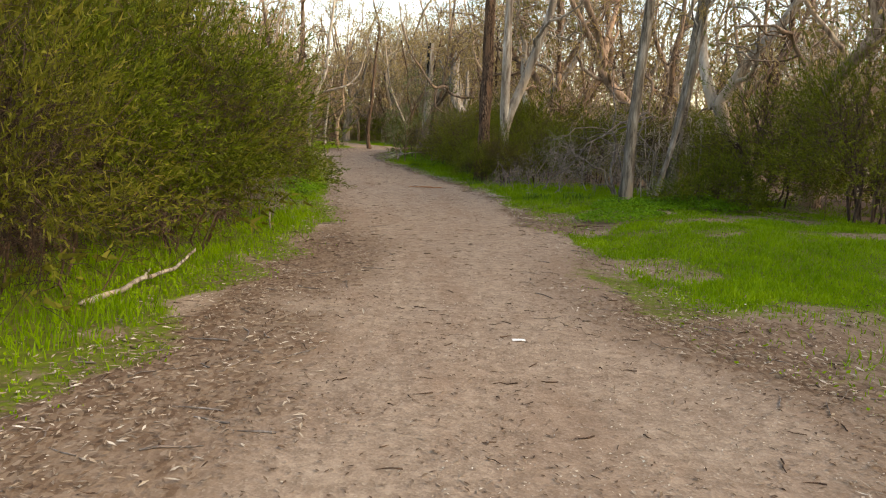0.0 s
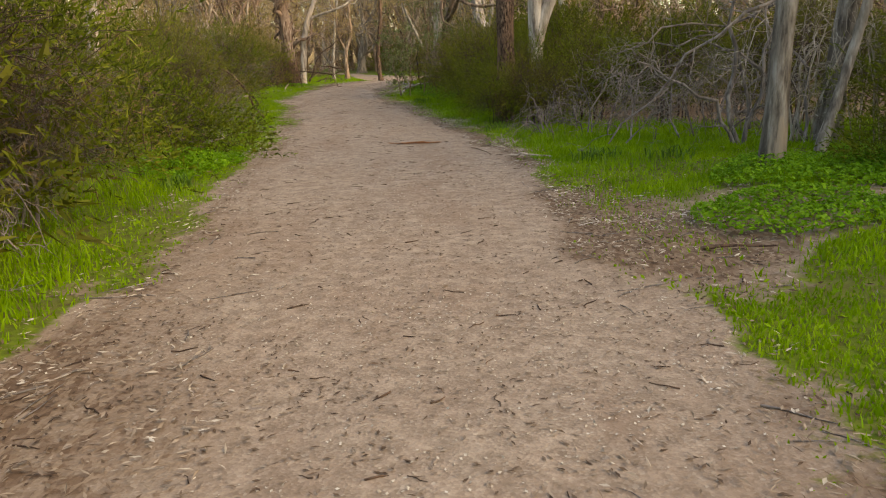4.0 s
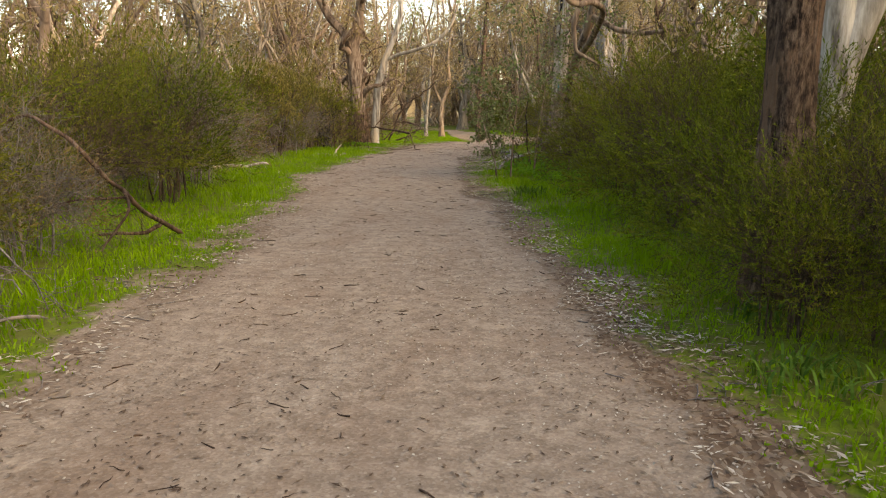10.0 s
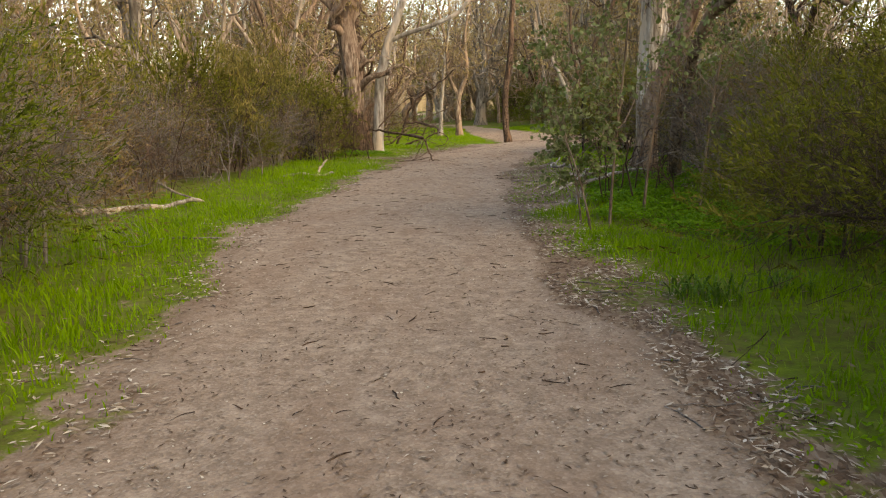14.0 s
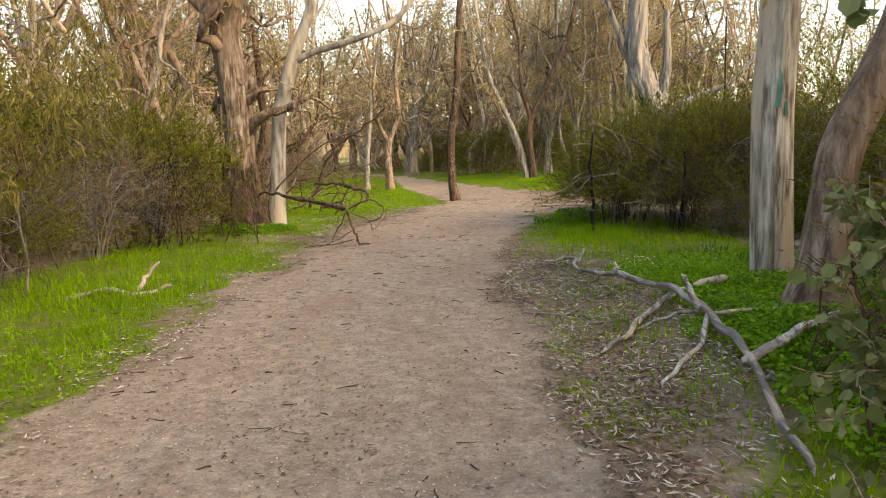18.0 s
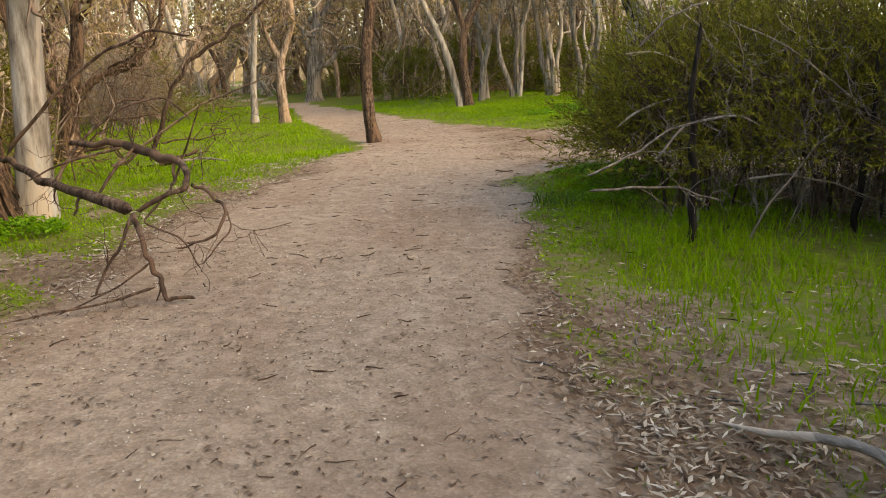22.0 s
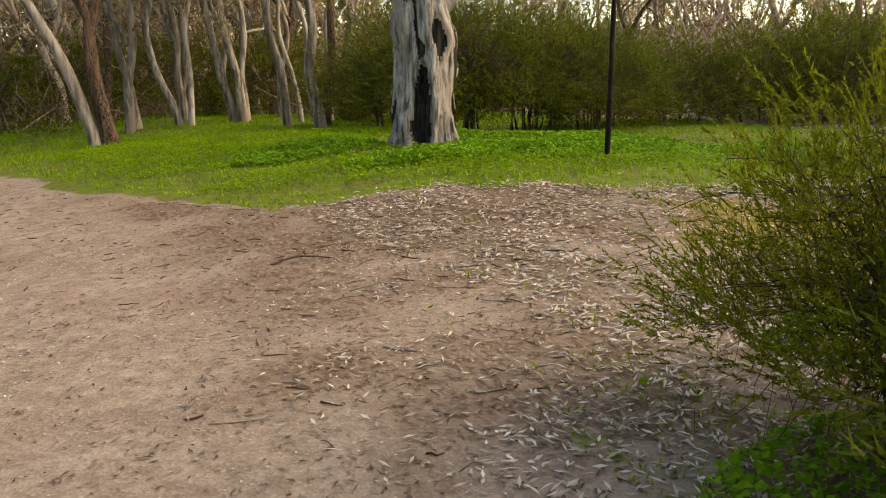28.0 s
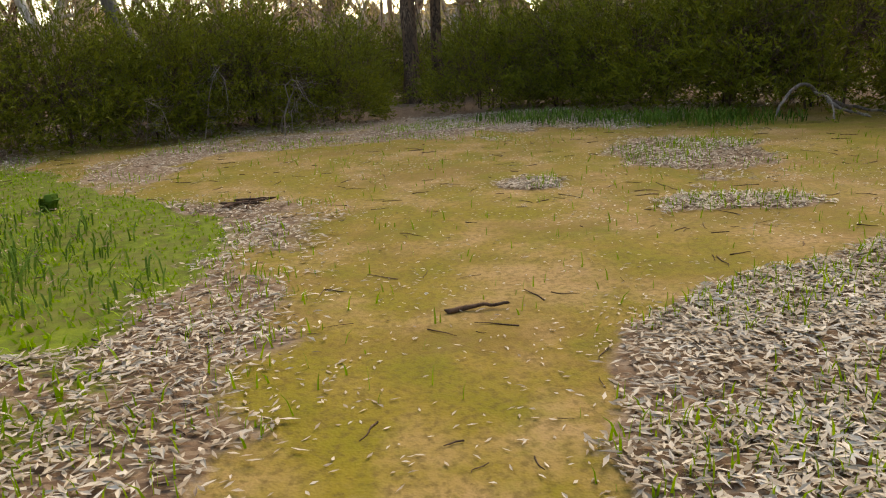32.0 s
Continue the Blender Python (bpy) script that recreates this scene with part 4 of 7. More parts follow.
place(gum(25, [([(0, 0, 0), (-0.1, -0.6, 1.0), (-0.1, -1.8, 2.0), (0.15, -2.9, 2.7), (0.3, -3.0, 4.2), (0.6, -2.6, 7)], 0.085, 0.04), ([(0.2, -3.0, 2.9), (0.65, -3.2, 2.62), (1.1, -3.3, 2.55), (1.9, -3.3, 2.66), (2.6, -3.0, 3.3)], 0.05, 0.03),
               ([(0.0, -2.2, 2.2), (0.2, -3.0, 2.45), (0.3, -4.2, 2.88), (-0.1, -5.4, 2.88), (-0.25, -5.7, 2.66), (-0.4, -5.7, 2.72), (-0.8, -5.7, 3.42), (-1.3, -5.7, 3.95), (-1.6, -5.5, 5.0)], 0.065, 0.03), ([(-0.25, -5.7, 2.7), (-0.32, -5.7, 2.45), (-0.26, -5.7, 2.06), (0.13, -5.7, 1.85)], 0.045, 0.02)], BARK_BROWN, "crooked dark gum whose limbs arch over the shrubs", reach=1.6, limbs=3, wander=0.02), 2.26, 34.3)
place(gum(17, [([(0, 0, 0), (0.05, 0, 1.2), (0.15, 0, 2.6), (0.4, 0, 6)], 0.13, 0.06), ([(0.15, 0, 2.5), (0.9, 0, 2.9), (1.6, 0.2, 2.75), (2.3, 0.3, 2.9)], 0.06, 0.03)], BARK_PALE, "pale smooth gum trunk with a low side limb behind shrubs", sides=14), -5.1, 21.9)
_big = place(gum(18, [([(0, 0, 0), (-0.05, 0, 1.3), (-0.12, 0, 2.6), (-0.22, 0, 3.5)], 0.30, 0.235), ([(-0.2, 0, 3.35), (-0.5, 0, 3.85), (-1.1, 0.1, 4.4), (-1.7, 0.2, 5.6), (-2.2, 0, 8.5)], 0.165, 0.06), ([(-0.2, 0, 3.3), (-0.02, 0, 4.0), (0.12, 0, 5.2), (0.1, -0.2, 8.8)], 0.185, 0.06)], BARK_TAN, "big forked gum with shaggy brown butt at the grass edge", sides=30, flare=1.3, ridge=0.22, rings=44, freq=2.6, tall=1.1, low=0.25), -4.5, 43.0)
shag(_big, (0, 0), 0.315, 0.1, 1.25, 420, 5, BARK_DARK, (-0.04, 0.0), 0.05, 0.5)
shag(_big, (0, 0), 0.29, 0.9, 3.0, 50, 6, BARK_TAN, (-0.05, 0.0), 0.08, label="peeling tan bark plates")
place(gum(19, [([(-0.05, 0, 0), (0.03, 0, 1.2), (0.1, 0, 2.0), (0.38, 0, 3.0)], 0.15, 0.125), ([(0.35, 0, 2.95), (0.6, 0, 3.5), (0.9, 0, 4.2), (1.0, 0.1, 6), (1.3, 0, 9)], 0.105, 0.05), ([(0.36, 0, 2.93), (0.8, 0, 3.15), (1.3, 0, 3.25), (2.2, 0.1, 3.6), (2.7, 0.2, 4.2), (3.3, 0.3, 6.5)], 0.065, 0.03)], BARK_PALE, "pale leaning stem forking into an upright and a sweeping limb", sides=16, rings=34, low=0.3), -3.98, 43.25)
place(gum(20, [([(0.05, 0, 0), (-0.07, 0, 0.5), (-0.12, 0, 1.2), (0.05, 0, 2.6), (0.15, 0, 4.5), (0.5, 0, 8)], 0.125, 0.06)], BARK_DARK, "slender dark tree leaning beside the track", sides=24, flare=1.35, ridge=0.25, rings=60, freq=3.2, tall=1.4, reach=2.2), -0.76, 51.9)
place(gum(21, [([(0, 0, 0), (-0.05, 0, 1.0), (0.0, 0, 1.9)], 0.17, 0.13), ([(0, 0, 1.8), (-0.5, 0.1, 2.8), (-0.6, 0.2, 4.2), (-1.2, 0.2, 7)], 0.09, 0.04), ([(0, 0, 1.85), (0.4, 0, 3.0), (0.3, 0.1, 4.6), (0.8, 0, 8)], 0.10, 0.04)], BARK_BROWN, "short brown forked trunk on the grass", low=0.15), -3.3, 59.6)
place(gum(22, [([(0, 0, 0), (0.05, 0, 1.5), (0.3, 0, 3.2), (0.4, 0, 4)], 0.36, 0.26), ([(0.4, 0, 3.9), (0.1, 0, 5.5), (-0.3, 0, 9)], 0.2, 0.08), ([(0.38, 0, 3.7), (1.3, 0, 5.2), (2.0, 0, 8.5)], 0.18, 0.07), ([(0.3, 0, 3.2), (-0.9, 0, 4.6), (-2.2, 0, 6.4)], 0.13, 0.05)], BARK_GREY, "stout grey gum where the track bends away", reach=3.4, flare=1.6, low=0.2), -3.35, 75.5)
place(gum(23, [([(0, 0, 0), (-0.3, 0, 1.2), (-0.56, 0, 2.0), (-1.4, 0, 3.7), (-1.8, 0, 5.1), (-2.2, 0, 8)], 0.12, 0.05)], BARK_PALE, "thin pale leaning gum of a pair"), 2.30, 61.3)
place(gum(24, [([(0, 0, 0), (-0.15, 0, 1.2), (-0.18, 0, 2.4), (0.25, 0, 3.2), (0.6, 0, 3.9), (1.5, 0, 6), (2.0, 0, 9)], 0.15, 0.06), ([(-0.15, 0, 2.5), (-0.5, 0, 3.6), (-0.6, 0, 5.5), (-1.2, 0, 8)], 0.09, 0.04)], BARK_DARK, "dark curved gum of a pair"), 2.55, 61.2)
for i, (x, y, lx, r, pale) in enumerate(((3.3, 63.4, 0.3, 0.13, 0), (3.6, 63.9, -0.5, 0.11, 1), (5.6, 62.6, -0.9, 0.12, 0), (5.75, 62.4, -0.3, 0.13, 0), (5.95, 62.8, 0.1, 0.10, 1), (6.05, 60.2, -0.35, 0.11, 0), (6.15, 58.6, -0.2, 0.13, 0), (6.5, 59.2, 0.35, 0.11, 2), (7.6, 62.4, -0.5, 0.09, 1), (7.9, 62.2, 0.2, 0.09, 1), (4.9, 64.5, -0.2, 0.12, 0), (4.3, 62.6, -0.6, 0.10, 0), (4.5, 62.4, 0.25, 0.08, 1), (6.9, 61.6, -0.3, 0.07, 1), (7.1, 63.6, 0.2, 0.09, 0), (3.0, 65.8, 0.4, 0.12, 2), (6.3, 65.2, -0.3, 0.10, 1), (8.4, 64.6, -0.2, 0.08, 1), (5.2, 66.6, 0.3, 0.11, 0))):
    _f = 2.0 + (i * 7 % 5) * 0.45
    place(gum(30 + i, [([(0, 0, 0), (lx * 0.4, 0, _f * 0.5), (lx * 0.8, 0.1, _f + 0.6), (lx * 1.9, 0.2, 5), (lx * 2.2, 0.2, 8)], r * 0.85, r * 0.35), ([(lx * 0.6, 0.05, _f), (lx * 0.3 - 0.3, 0.3, _f + 1.2), (lx * 0.3 - 0.5, 0.6, 5), (-lx, 0.9, 7.5)], r * 0.6, r * 0.3)], (BARK_GREY, BARK_PALE, BARK_DARK)[pale], "slim gum stem in a clump on the grassy bank", low=0.25, group="slim gum clump", flare=1.25, wander=0.22), x, y)
place(gum(46, [([(0, 0, 0), (0.03, 0.0, 0.4), (0.12, 0.05, 1.2), (0.38, 0.05, 1.8), (0.8, 0.1, 3.0), (1.3, 0, 5)], 0.15, 0.09)], BARK_TAN, "leaning gum with flared peeling butt close beside the track", flare=2.0, sides=28, rings=44, ridge=0.22, freq=2.4), 1.86, 34.75)
place(gum(47, [([(0, 0, 0), (0, 0, 1.5), (0.1, 0, 4), (0, 0, 8)], 0.20, 0.1)], BARK_DARK, "dark upright trunk at the clearing's far gap"), 23.9, 46.8)
place(gum(48, [([(0, 0, 0), (0, 0.05, 1.5), (-0.1, 0, 4), (0, 0, 8)], 0.15, 0.08)], BARK_DARK, "dark trunk beside the upright one"), 24.2, 46.1)
place(gum(49, [([(0, 0, 0), (-0.1, 0.5, 1.0), (-0.2, 1.3, 2.2), (-0.2, 1.5, 3.4), (-0.3, 1.2, 6)], 0.20, 0.09)], BARK_GREY, "grey gum leaning over the clearing hedge"), 20.8, 51.4)
place(gum(50, [([(0, 0, 0), (0, 0.5, 1.6), (0, 1.2, 3.2), (0, 1.6, 6)], 0.13, 0.06)], BARK_BROWN, "curved brown gum behind the clearing"), 21.5, 41.2)
place(gum(51, [([(0, 0, 0), (0, 0, 1.6), (0, -0.1, 3.2), (0, 0, 6)], 0.12, 0.06)], BARK_GREY, "grey gum behind the clearing"), 19.6, 40.6)
place(gum(53, [([(0, 0, 0), (0.1, 0, 1.0), (0.4, 0, 2.2), (0.2, 0, 5)], 0.17, 0.06), ([(0.08, 0, 0.9), (-0.4, 0, 1.7), (-0.9, 0.2, 2.4), (-1.0, 0.3, 4.5)], 0.09, 0.04), ([(0.1, 0, 1.0), (0.7, 0, 1.5), (1.3, 0.1, 1.65), (1.9, 0.1, 2.4), (2.1, 0, 4)], 0.08, 0.03)], BARK_DARK, "dark small forked tree standing on the grass", flare=1.7, low=0.2, reach=2.0, per=4), -6.4, 50.7)
place(gum(54, [([(0, 0, 0), (0, 0, 1.5), (-0.1, 0, 3.0), (-0.3, 0, 6)], 0.12, 0.06), ([(0, 0, 1.6), (0.5, 0, 2.8), (0.9, 0, 5)], 0.07, 0.03)], BARK_GREY, "grey gum with forked top in scrub"), -9.4, 40.6)
place(gum(55, [([(0, 0, 0), (0, 0.3, 1.5), (0.2, 0.3, 3.5), (0.6, 0, 6)], 0.11, 0.05)], BARK_PALE, "thin pale stem near the short brown trunk"), -4.3, 60.4)

# broad-leaved saplings beside the track
for i, (x, y, lx, hh) in enumerate(((0.78, 30.55, -0.55, 1.7), (1.0, 31.0, 0.15, 2.9), (0.72, 31.3, -0.25, 1.2), (1.45, 31.7, 0.35, 3.1), (2.15, 32.0, 0.3, 3.2))):
    place(tree(70 + i, [(0, 0, 0), (lx * 0.25, 0, hh * 0.35), (lx * 0.7, 0.05, hh * 0.7), (lx, 0.1, hh)], 0.007 + 0.003 * hh, BARK_BROWN, 11, 0.34 * hh, 0.046, 0.055, 5, GUM_BLUE, "young gum sapling with round grey-green leaves", 0.16, name="sapling", sides=7, rings=12, group="young gum saplings", flare=1.2, sub=5, droop=-0.3, round_leaf=True), x, y)

# drooping gum spray over the left-hand grass
place(tree(76, [(0, 0, 0), (0.1, 0, 0.8), (0.35, 0.1, 1.5), (0.6, 0.1, 1.9)], 0.03, STEM, 6, 1.1, 0.13, 0.022, 16, GUM_YELLOW, "young gum with drooping yellow-green leaves", 0.4, name="sapling", sides=7, rings=10, flare=1.2, droop=-1.4), -5.9, 38.2)
place(tree(77, [(0, 0, 0), (0.1, 0, 0.7), (0.2, 0.1, 1.3), (0.3, 0.1, 1.7)], 0.025, STEM, 6, 0.9, 0.13, 0.022, 14, GUM_YELLOW, "young gum with drooping yellow-green leaves", 0.4, name="sapling", sides=7, rings=10, flare=1.2, droop=-1.4), -5.2, 36.2)


# standing dead trunk, split by long cracks
def dead_trunk():
    root = tagged(new("dead_tree"), "standing dead trunk, pale bare wood with long cracks", "tree")
    P = polyline([(0.03, 0, -0.1), (0, 0, 0.5), (-0.03, 0, 1.6), (0.02, 0, 3.0), (0.05, 0, 5.2)], 90)
    R = 0.185 * (1 - 0.16 * np.linspace(0, 1, 90)) * (1 + 0.22 * np.exp(-np.linspace(0, 5, 90) / 0.15))
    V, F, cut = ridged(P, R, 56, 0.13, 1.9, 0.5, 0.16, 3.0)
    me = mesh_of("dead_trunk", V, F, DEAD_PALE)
    me.materials.append(CHAR_AND_CRACK)
    # deep shade of the cracks is painted near-black on their faces
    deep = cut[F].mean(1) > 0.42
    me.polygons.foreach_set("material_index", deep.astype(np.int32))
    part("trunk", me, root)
    for z, a, w, h in ((1.75, -1.75, 0.05, 0.34), (1.62, -1.85, 0.035, 0.07), (1.58, -1.45, 0.02, 0.12)):
        q = bmesh.new()
        pts = [(0.188 * math.cos(a + i * w / 0.2 * 0.5), 0.188 * math.sin(a + i * w / 0.2 * 0.5), z + j * h * 0.5 + 0.02 * i) for i, j in ((-1, -0.8), (0.2, -1), (1, -0.3), (0.7, 0.7), (-0.2, 1), (-0.8, 0.4))]
        out = [q.verts.new((p[0] * 1.03 - 0.02, p[1] * 1.03, p[2])) for p in pts]
        inn = [q.verts.new((p[0] * 0.9 - 0.02, p[1] * 0.9, p[2])) for p in pts]
        q.faces.new(out)
        for i in range(6):
            q.faces.new((out[i], inn[i], inn[(i + 1) % 6], out[(i + 1) % 6]))
        pm = bpy.data.meshes.new("paint_mark")
        q.to_mesh(pm)
        q.free()
        pm.materials.append(PAINT_TEAL)
        part("paint_mark", pm, root, "faded teal paint mark")
    return root


place(dead_trunk(), 2.14, 36.3, dz=-0.02)


# burnt gum: a stout grey trunk with a charred hollow
def burnt_tree():
    root = tagged(new("burnt_tree"), "stout grey gum with a charred hollow at its base", "tree")
    K, S = 220, 128
    P = polyline([(-0.03, 0, -0.15), (0, 0, 0.6), (0.08, 0, 1.4), (0.0, 0, 2.0), (-0.22, 0, 2.5), (-0.5, 0, 3.1), (-0.7, 0, 4.2), (-0.6, 0, 6.5)], K)
    s = np.linspace(0, 1, K)
    z = P[:, 2]
    R = 0.405 * (1 - 0.40 * s) * (1 + 0.16 * np.exp(-np.clip(z, 0, 9) / 0.3)) * (1 + 0.12 * np.exp(-((z - 1.55) / 0.35) ** 2))
    V, F, _ = ridged(P, R, S, 0.30, 2.2, 1.6, seed=9.0)
    axis = np.repeat(P, S, 0)
    rel = V - axis
    ang = np.arctan2(rel[:, 1], rel[:, 0])
    hz = V[:, 2]
    face = math.atan2(-9.4, -5.6)
    off = (ang - face + np.pi) % (2 * np.pi) - np.pi
    wob = vnoise(ang * 3, hz * 3, 1.0) - 0.5
    half = np.interp(hz, [0, 0.35, 0.8, 1.1, 1.25], [0.34, 0.50, 0.36, 0.26, 0.0]) + 0.25 * wob
    hollow = sstep(0.0, 0.16, half - np.abs(off + 0.05 + 0.12 * hz))
    rag = 0.6 * (vnoise(off * 9, hz * 3.5, 1.0) - 0.5) + 0.5 * (vnoise(off * 22 + 3, hz * 9, 1.0) - 0.5)
    knot = sstep(1.0, 0.55, np.hypot((off - 0.5) / 0.30, (hz - 1.5) / 0.38) + 0.5 * wob + 0.7 * rag)
    gnarl = 0.22 * (vnoise(off * 2.2, hz * 2.0, 1.0) - 0.5) + 0.08 * (vnoise(off * 6, hz * 5.0, 1.0) - 0.5)
    scorch = sstep(0.76, 0.86, vnoise(off * 1.6 + 7, hz * 0.8 + 3, 1.0) + 0.35 * (vnoise(off * 7, hz * 4, 1.0) - 0.5)) * sstep(3.2, 2.2, hz)
    V = axis + rel * (1 + gnarl - 0.34 * hollow - 0.16 * knot - 0.03 * scorch)[:, None]
    me = mesh_of("burnt_trunk", V, F, BARK_ASH)
    me.materials.append(CHAR_AND_CRACK)
    me.polygons.foreach_set("material_index", ((np.maximum.reduce([hollow, 0.8 * knot, 0.8 * scorch]) + 0.8 * rag)[F].mean(1) > 0.5).astype(np.int32))
    part("trunk", me, root)
    shag(root, (0, 0), 0.385, 0.1, 1.9, 34, 92, BARK_ASH, (0.03, 0.0), 0.09, 0.15, "bark_plate", "cracked plates of grey bark")
    rng = np.random.RandomState(91)
    for pts, r in (([(0.12, 0, 1.7), (0.45, 0, 2.05), (0.7, 0, 2.3), (1.2, 0, 2.65), (1.7, 0, 2.72), (2.3, 0, 2.95), (3.0, 0, 3.8)], 0.13), ([(0.0, 0, 1.9), (0.12, 0, 2.5), (0.3, 0.1, 3.4), (0.2, 0, 5.2)], 0.2), ([(-0.55, 0, 3.2), (-1.0, 0.1, 4.0), (-1.8, 0.1, 6)], 0.12)):
        Q = polyline(pts, 12)
        part("limb", mesh_of("limb", *tubes(Q[None], np.linspace(r, r * 0.45, 12)[None], 9, rng, 0.25), BARK_ASH), root)
    return root


place(burnt_tree(), 5.62, 53.55, dz=-0.02)


# thin dead pole of a sapling with a few bare cross twigs
def pole_sapling():
    root = tagged(new("dead_sapling"), "thin black dead sapling standing like a pole", "sapling")
    rng = np.random.RandomState(4)
    P = polyline([(0, 0, -0.1), (0.03, 0, 0.8), (0.05, 0, 1.6), (0.07, 0, 2.6), (0.05, 0, 4.6)], 24)
    part("trunk", mesh_of("pole", *tubes(P[None], np.linspace(0.036, 0.016, 24)[None], 9, rng, 0.3), BARK_BLACK), root)
    for pts in ([(0.06, 0, 2.15), (0.25, 0, 2.12), (0.4, 0.05, 2.2), (0.6, 0.05, 2.15)], [(0.06, 0, 2.12), (-0.2, 0, 2.3), (-0.5, 0, 2.28), (-0.8, 0.1, 2.5)], [(0.06, 0, 2.6), (0.2, 0, 2.9), (0.35, 0, 3.4)]):
        Q = polyline(pts, 8)
        part("twig", mesh_of("pole_twig", *tubes(Q[None], np.linspace(0.013, 0.005, 8)[None], 5), BARK_BLACK), root)
    return root


place(pole_sapling(), 6.72, 51.0)


# ---- dead wood ----
def fallen(name, runs, mat, label, seed=0, sides=11, rough=0.16, category="branch", group="", twigs=0):
    """Dead wood on the ground: each run is a branch with its points and radius."""
    rng = np.random.RandomState(seed)
    x0, y0 = runs[0][0][0][:2]
    root = tagged(new(name), label, category, group)
    root.matrix_basis = pose(x0, y0, float(gz(x0, y0)))
    g0 = float(gz(x0, y0))
    for i, (pts, r) in enumerate(runs):
        pts = np.array(pts, float)
        k = max(10, 6 * len(pts))
        Q = polyline(pts, k)
        Q[:, 2] += gz(Q[:, 0], Q[:, 1]) - g0
        Q[:, :2] -= (x0, y0)
        s = np.linspace(0, 1, k) * k * 0.35
        Q[1:-1] += np.stack([vnoise(s, 0 * s + seed * 1.7 + c * 9 + i * 4.1, 1.0) - 0.5 for c in range(3)], 1)[1:-1] * r * 1.6
        q = np.linspace(0, 1, k)
        R = np.linspace(r, r * (0.45 if i == 0 else 0.5), k) * (1 + 0.3 * (vnoise(q * k * 0.3, 0 * q + seed + i * 3.3, 1.0) - 0.5))
        if len(pts) > 7:
            R = r * np.interp(np.linspace(0, 1, k), [0, 0.3, 0.6, 1], [0.5, 1.0, 0.85, 0.4]) * (1 + 0.5 * (vnoise(q * k * 0.28, 0 * q + seed, 1.0) - 0.5))
        R[0], R[-1] = R[0] * 0.12, R[-1] * 0.15
        part("limb" if i == 0 else "branch", mesh_of("dead_limb", *tubes(Q[None], R[None], sides, rng, rough), mat), root)
        if twigs:
            P2, R2 = sprout(rng, Q[None], R[None], twigs, (0.2, 0.95), (30, 80), (0.12, 0.4), 0.35, 6, 0.7, -0.03)
            P3, R3 = sprout(rng, P2, R2, 3, (0.3, 1.0), (30, 80), (0.05, 0.2), 0.6, 4, 0.6, -0.03)
            P2[..., 2], P3[..., 2] = np.maximum(P2[..., 2], 0.0), np.maximum(P3[..., 2], 0.0)
            tagged(part("twig_tangle", mesh_of("limb_twigs", *merge([tubes(P2, np.maximum(R2, 0.002), 4), tubes(P3, np.maximum(R3, 0.0018), 3)]), mat), root, "thin bare twigs"), kind="stuff")
    return root


fallen("fallen_limb", [
    ([(0.72, 32.35, 0.03), (0.74, 32.7, 0.06), (0.86, 33.2, 0.10), (0.92, 33.65, 0.10), (0.94, 34.2, 0.12), (1.0, 34.5, 0.14), (0.97, 35.25, 0.14), (0.84, 35.8, 0.12), (0.74, 36.35, 0.14), (0.62, 36.8, 0.10), (0.52, 37.45, 0.08), (0.62, 37.85, 0.10), (0.3, 38.3, 0.04)], 0.031),
    ([(1.66, 36.0, 0.10), (1.24, 35.65, 0.08), (0.9, 35.27, 0.06), (0.53, 34.7, 0.04), (0.22, 34.3, 0.03)], 0.034),
    ([(0.98, 34.6, 0.13), (0.93, 34.75, 0.24), (0.90, 34.85, 0.34)], 0.030),
    ([(0.98, 34.5, 0.13), (0.9, 34.3, 0.10), (0.8, 34.05, 0.06), (0.6, 33.8, 0.03), (0.42, 33.55, 0.02)], 0.022),
    ([(1.10, 34.8, 0.08), (0.75, 34.75, 0.06), (0.55, 34.7, 0.03)], 0.015),
    ([(0.84, 33.46, 0.10), (1.3, 33.83, 0.15), (1.6, 34.0, 0.20), (2.0, 34.22, 0.16)], 0.034), ([(0.98, 34.5, 0.12), (1.4, 34.65, 0.10), (1.75, 34.8, 0.06)], 0.018),
    ([(0.74, 36.3, 0.12), (0.75, 36.4, 0.22)], 0.026), ([(0.6, 37.7, 0.07), (0.72, 37.9, 0.17)], 0.022), ([(0.86, 33.2, 0.1), (0.84, 33.1, 0.18)], 0.02),
], DEAD_LIMB, "long weathered grey fallen limb with forks lying on leaf litter", 1)
fallen("fallen_branch", [([(-2.15, 5.6, 0.03), (-1.98, 6.1, 0.05), (-1.9, 6.35, 0.10), (-1.8, 6.9, 0.07), (-1.76, 7.5, 0.16)], 0.026), ([(-1.9, 6.3, 0.08), (-1.86, 6.4, 0.16)], 0.014)], DEAD_PALE, "pale crooked fallen branch on the grass verge", 2, category="branch")
fallen("fallen_branch", [([(-0.17, 35.59, 0.03), (0.01, 35.5, 0.03), (0.17, 35.45, 0.03), (0.27, 35.39, 0.03), (0.31, 35.17, 0.03)], 0.012)], DEAD_GREY, "grey branch with torn bark lying on leaf litter", 45, twigs=3)
fallen("fallen_log", [([(3.0, 38.35, 0.06), (3.4, 38.25, 0.07), (3.9, 38.1, 0.06)], 0.05)], DEAD_GREY, "short grey log lying in grass", 46, category="log")
fallen("fallen_log", [([(-5.7, 31.35, 0.06), (-5.2, 31.75, 0.07), (-4.8, 32.2, 0.06), (-4.35, 32.75, 0.06)], 0.055)], DEAD_PALE, "pale barkless log lying at the edge of scrub", 3, category="log")
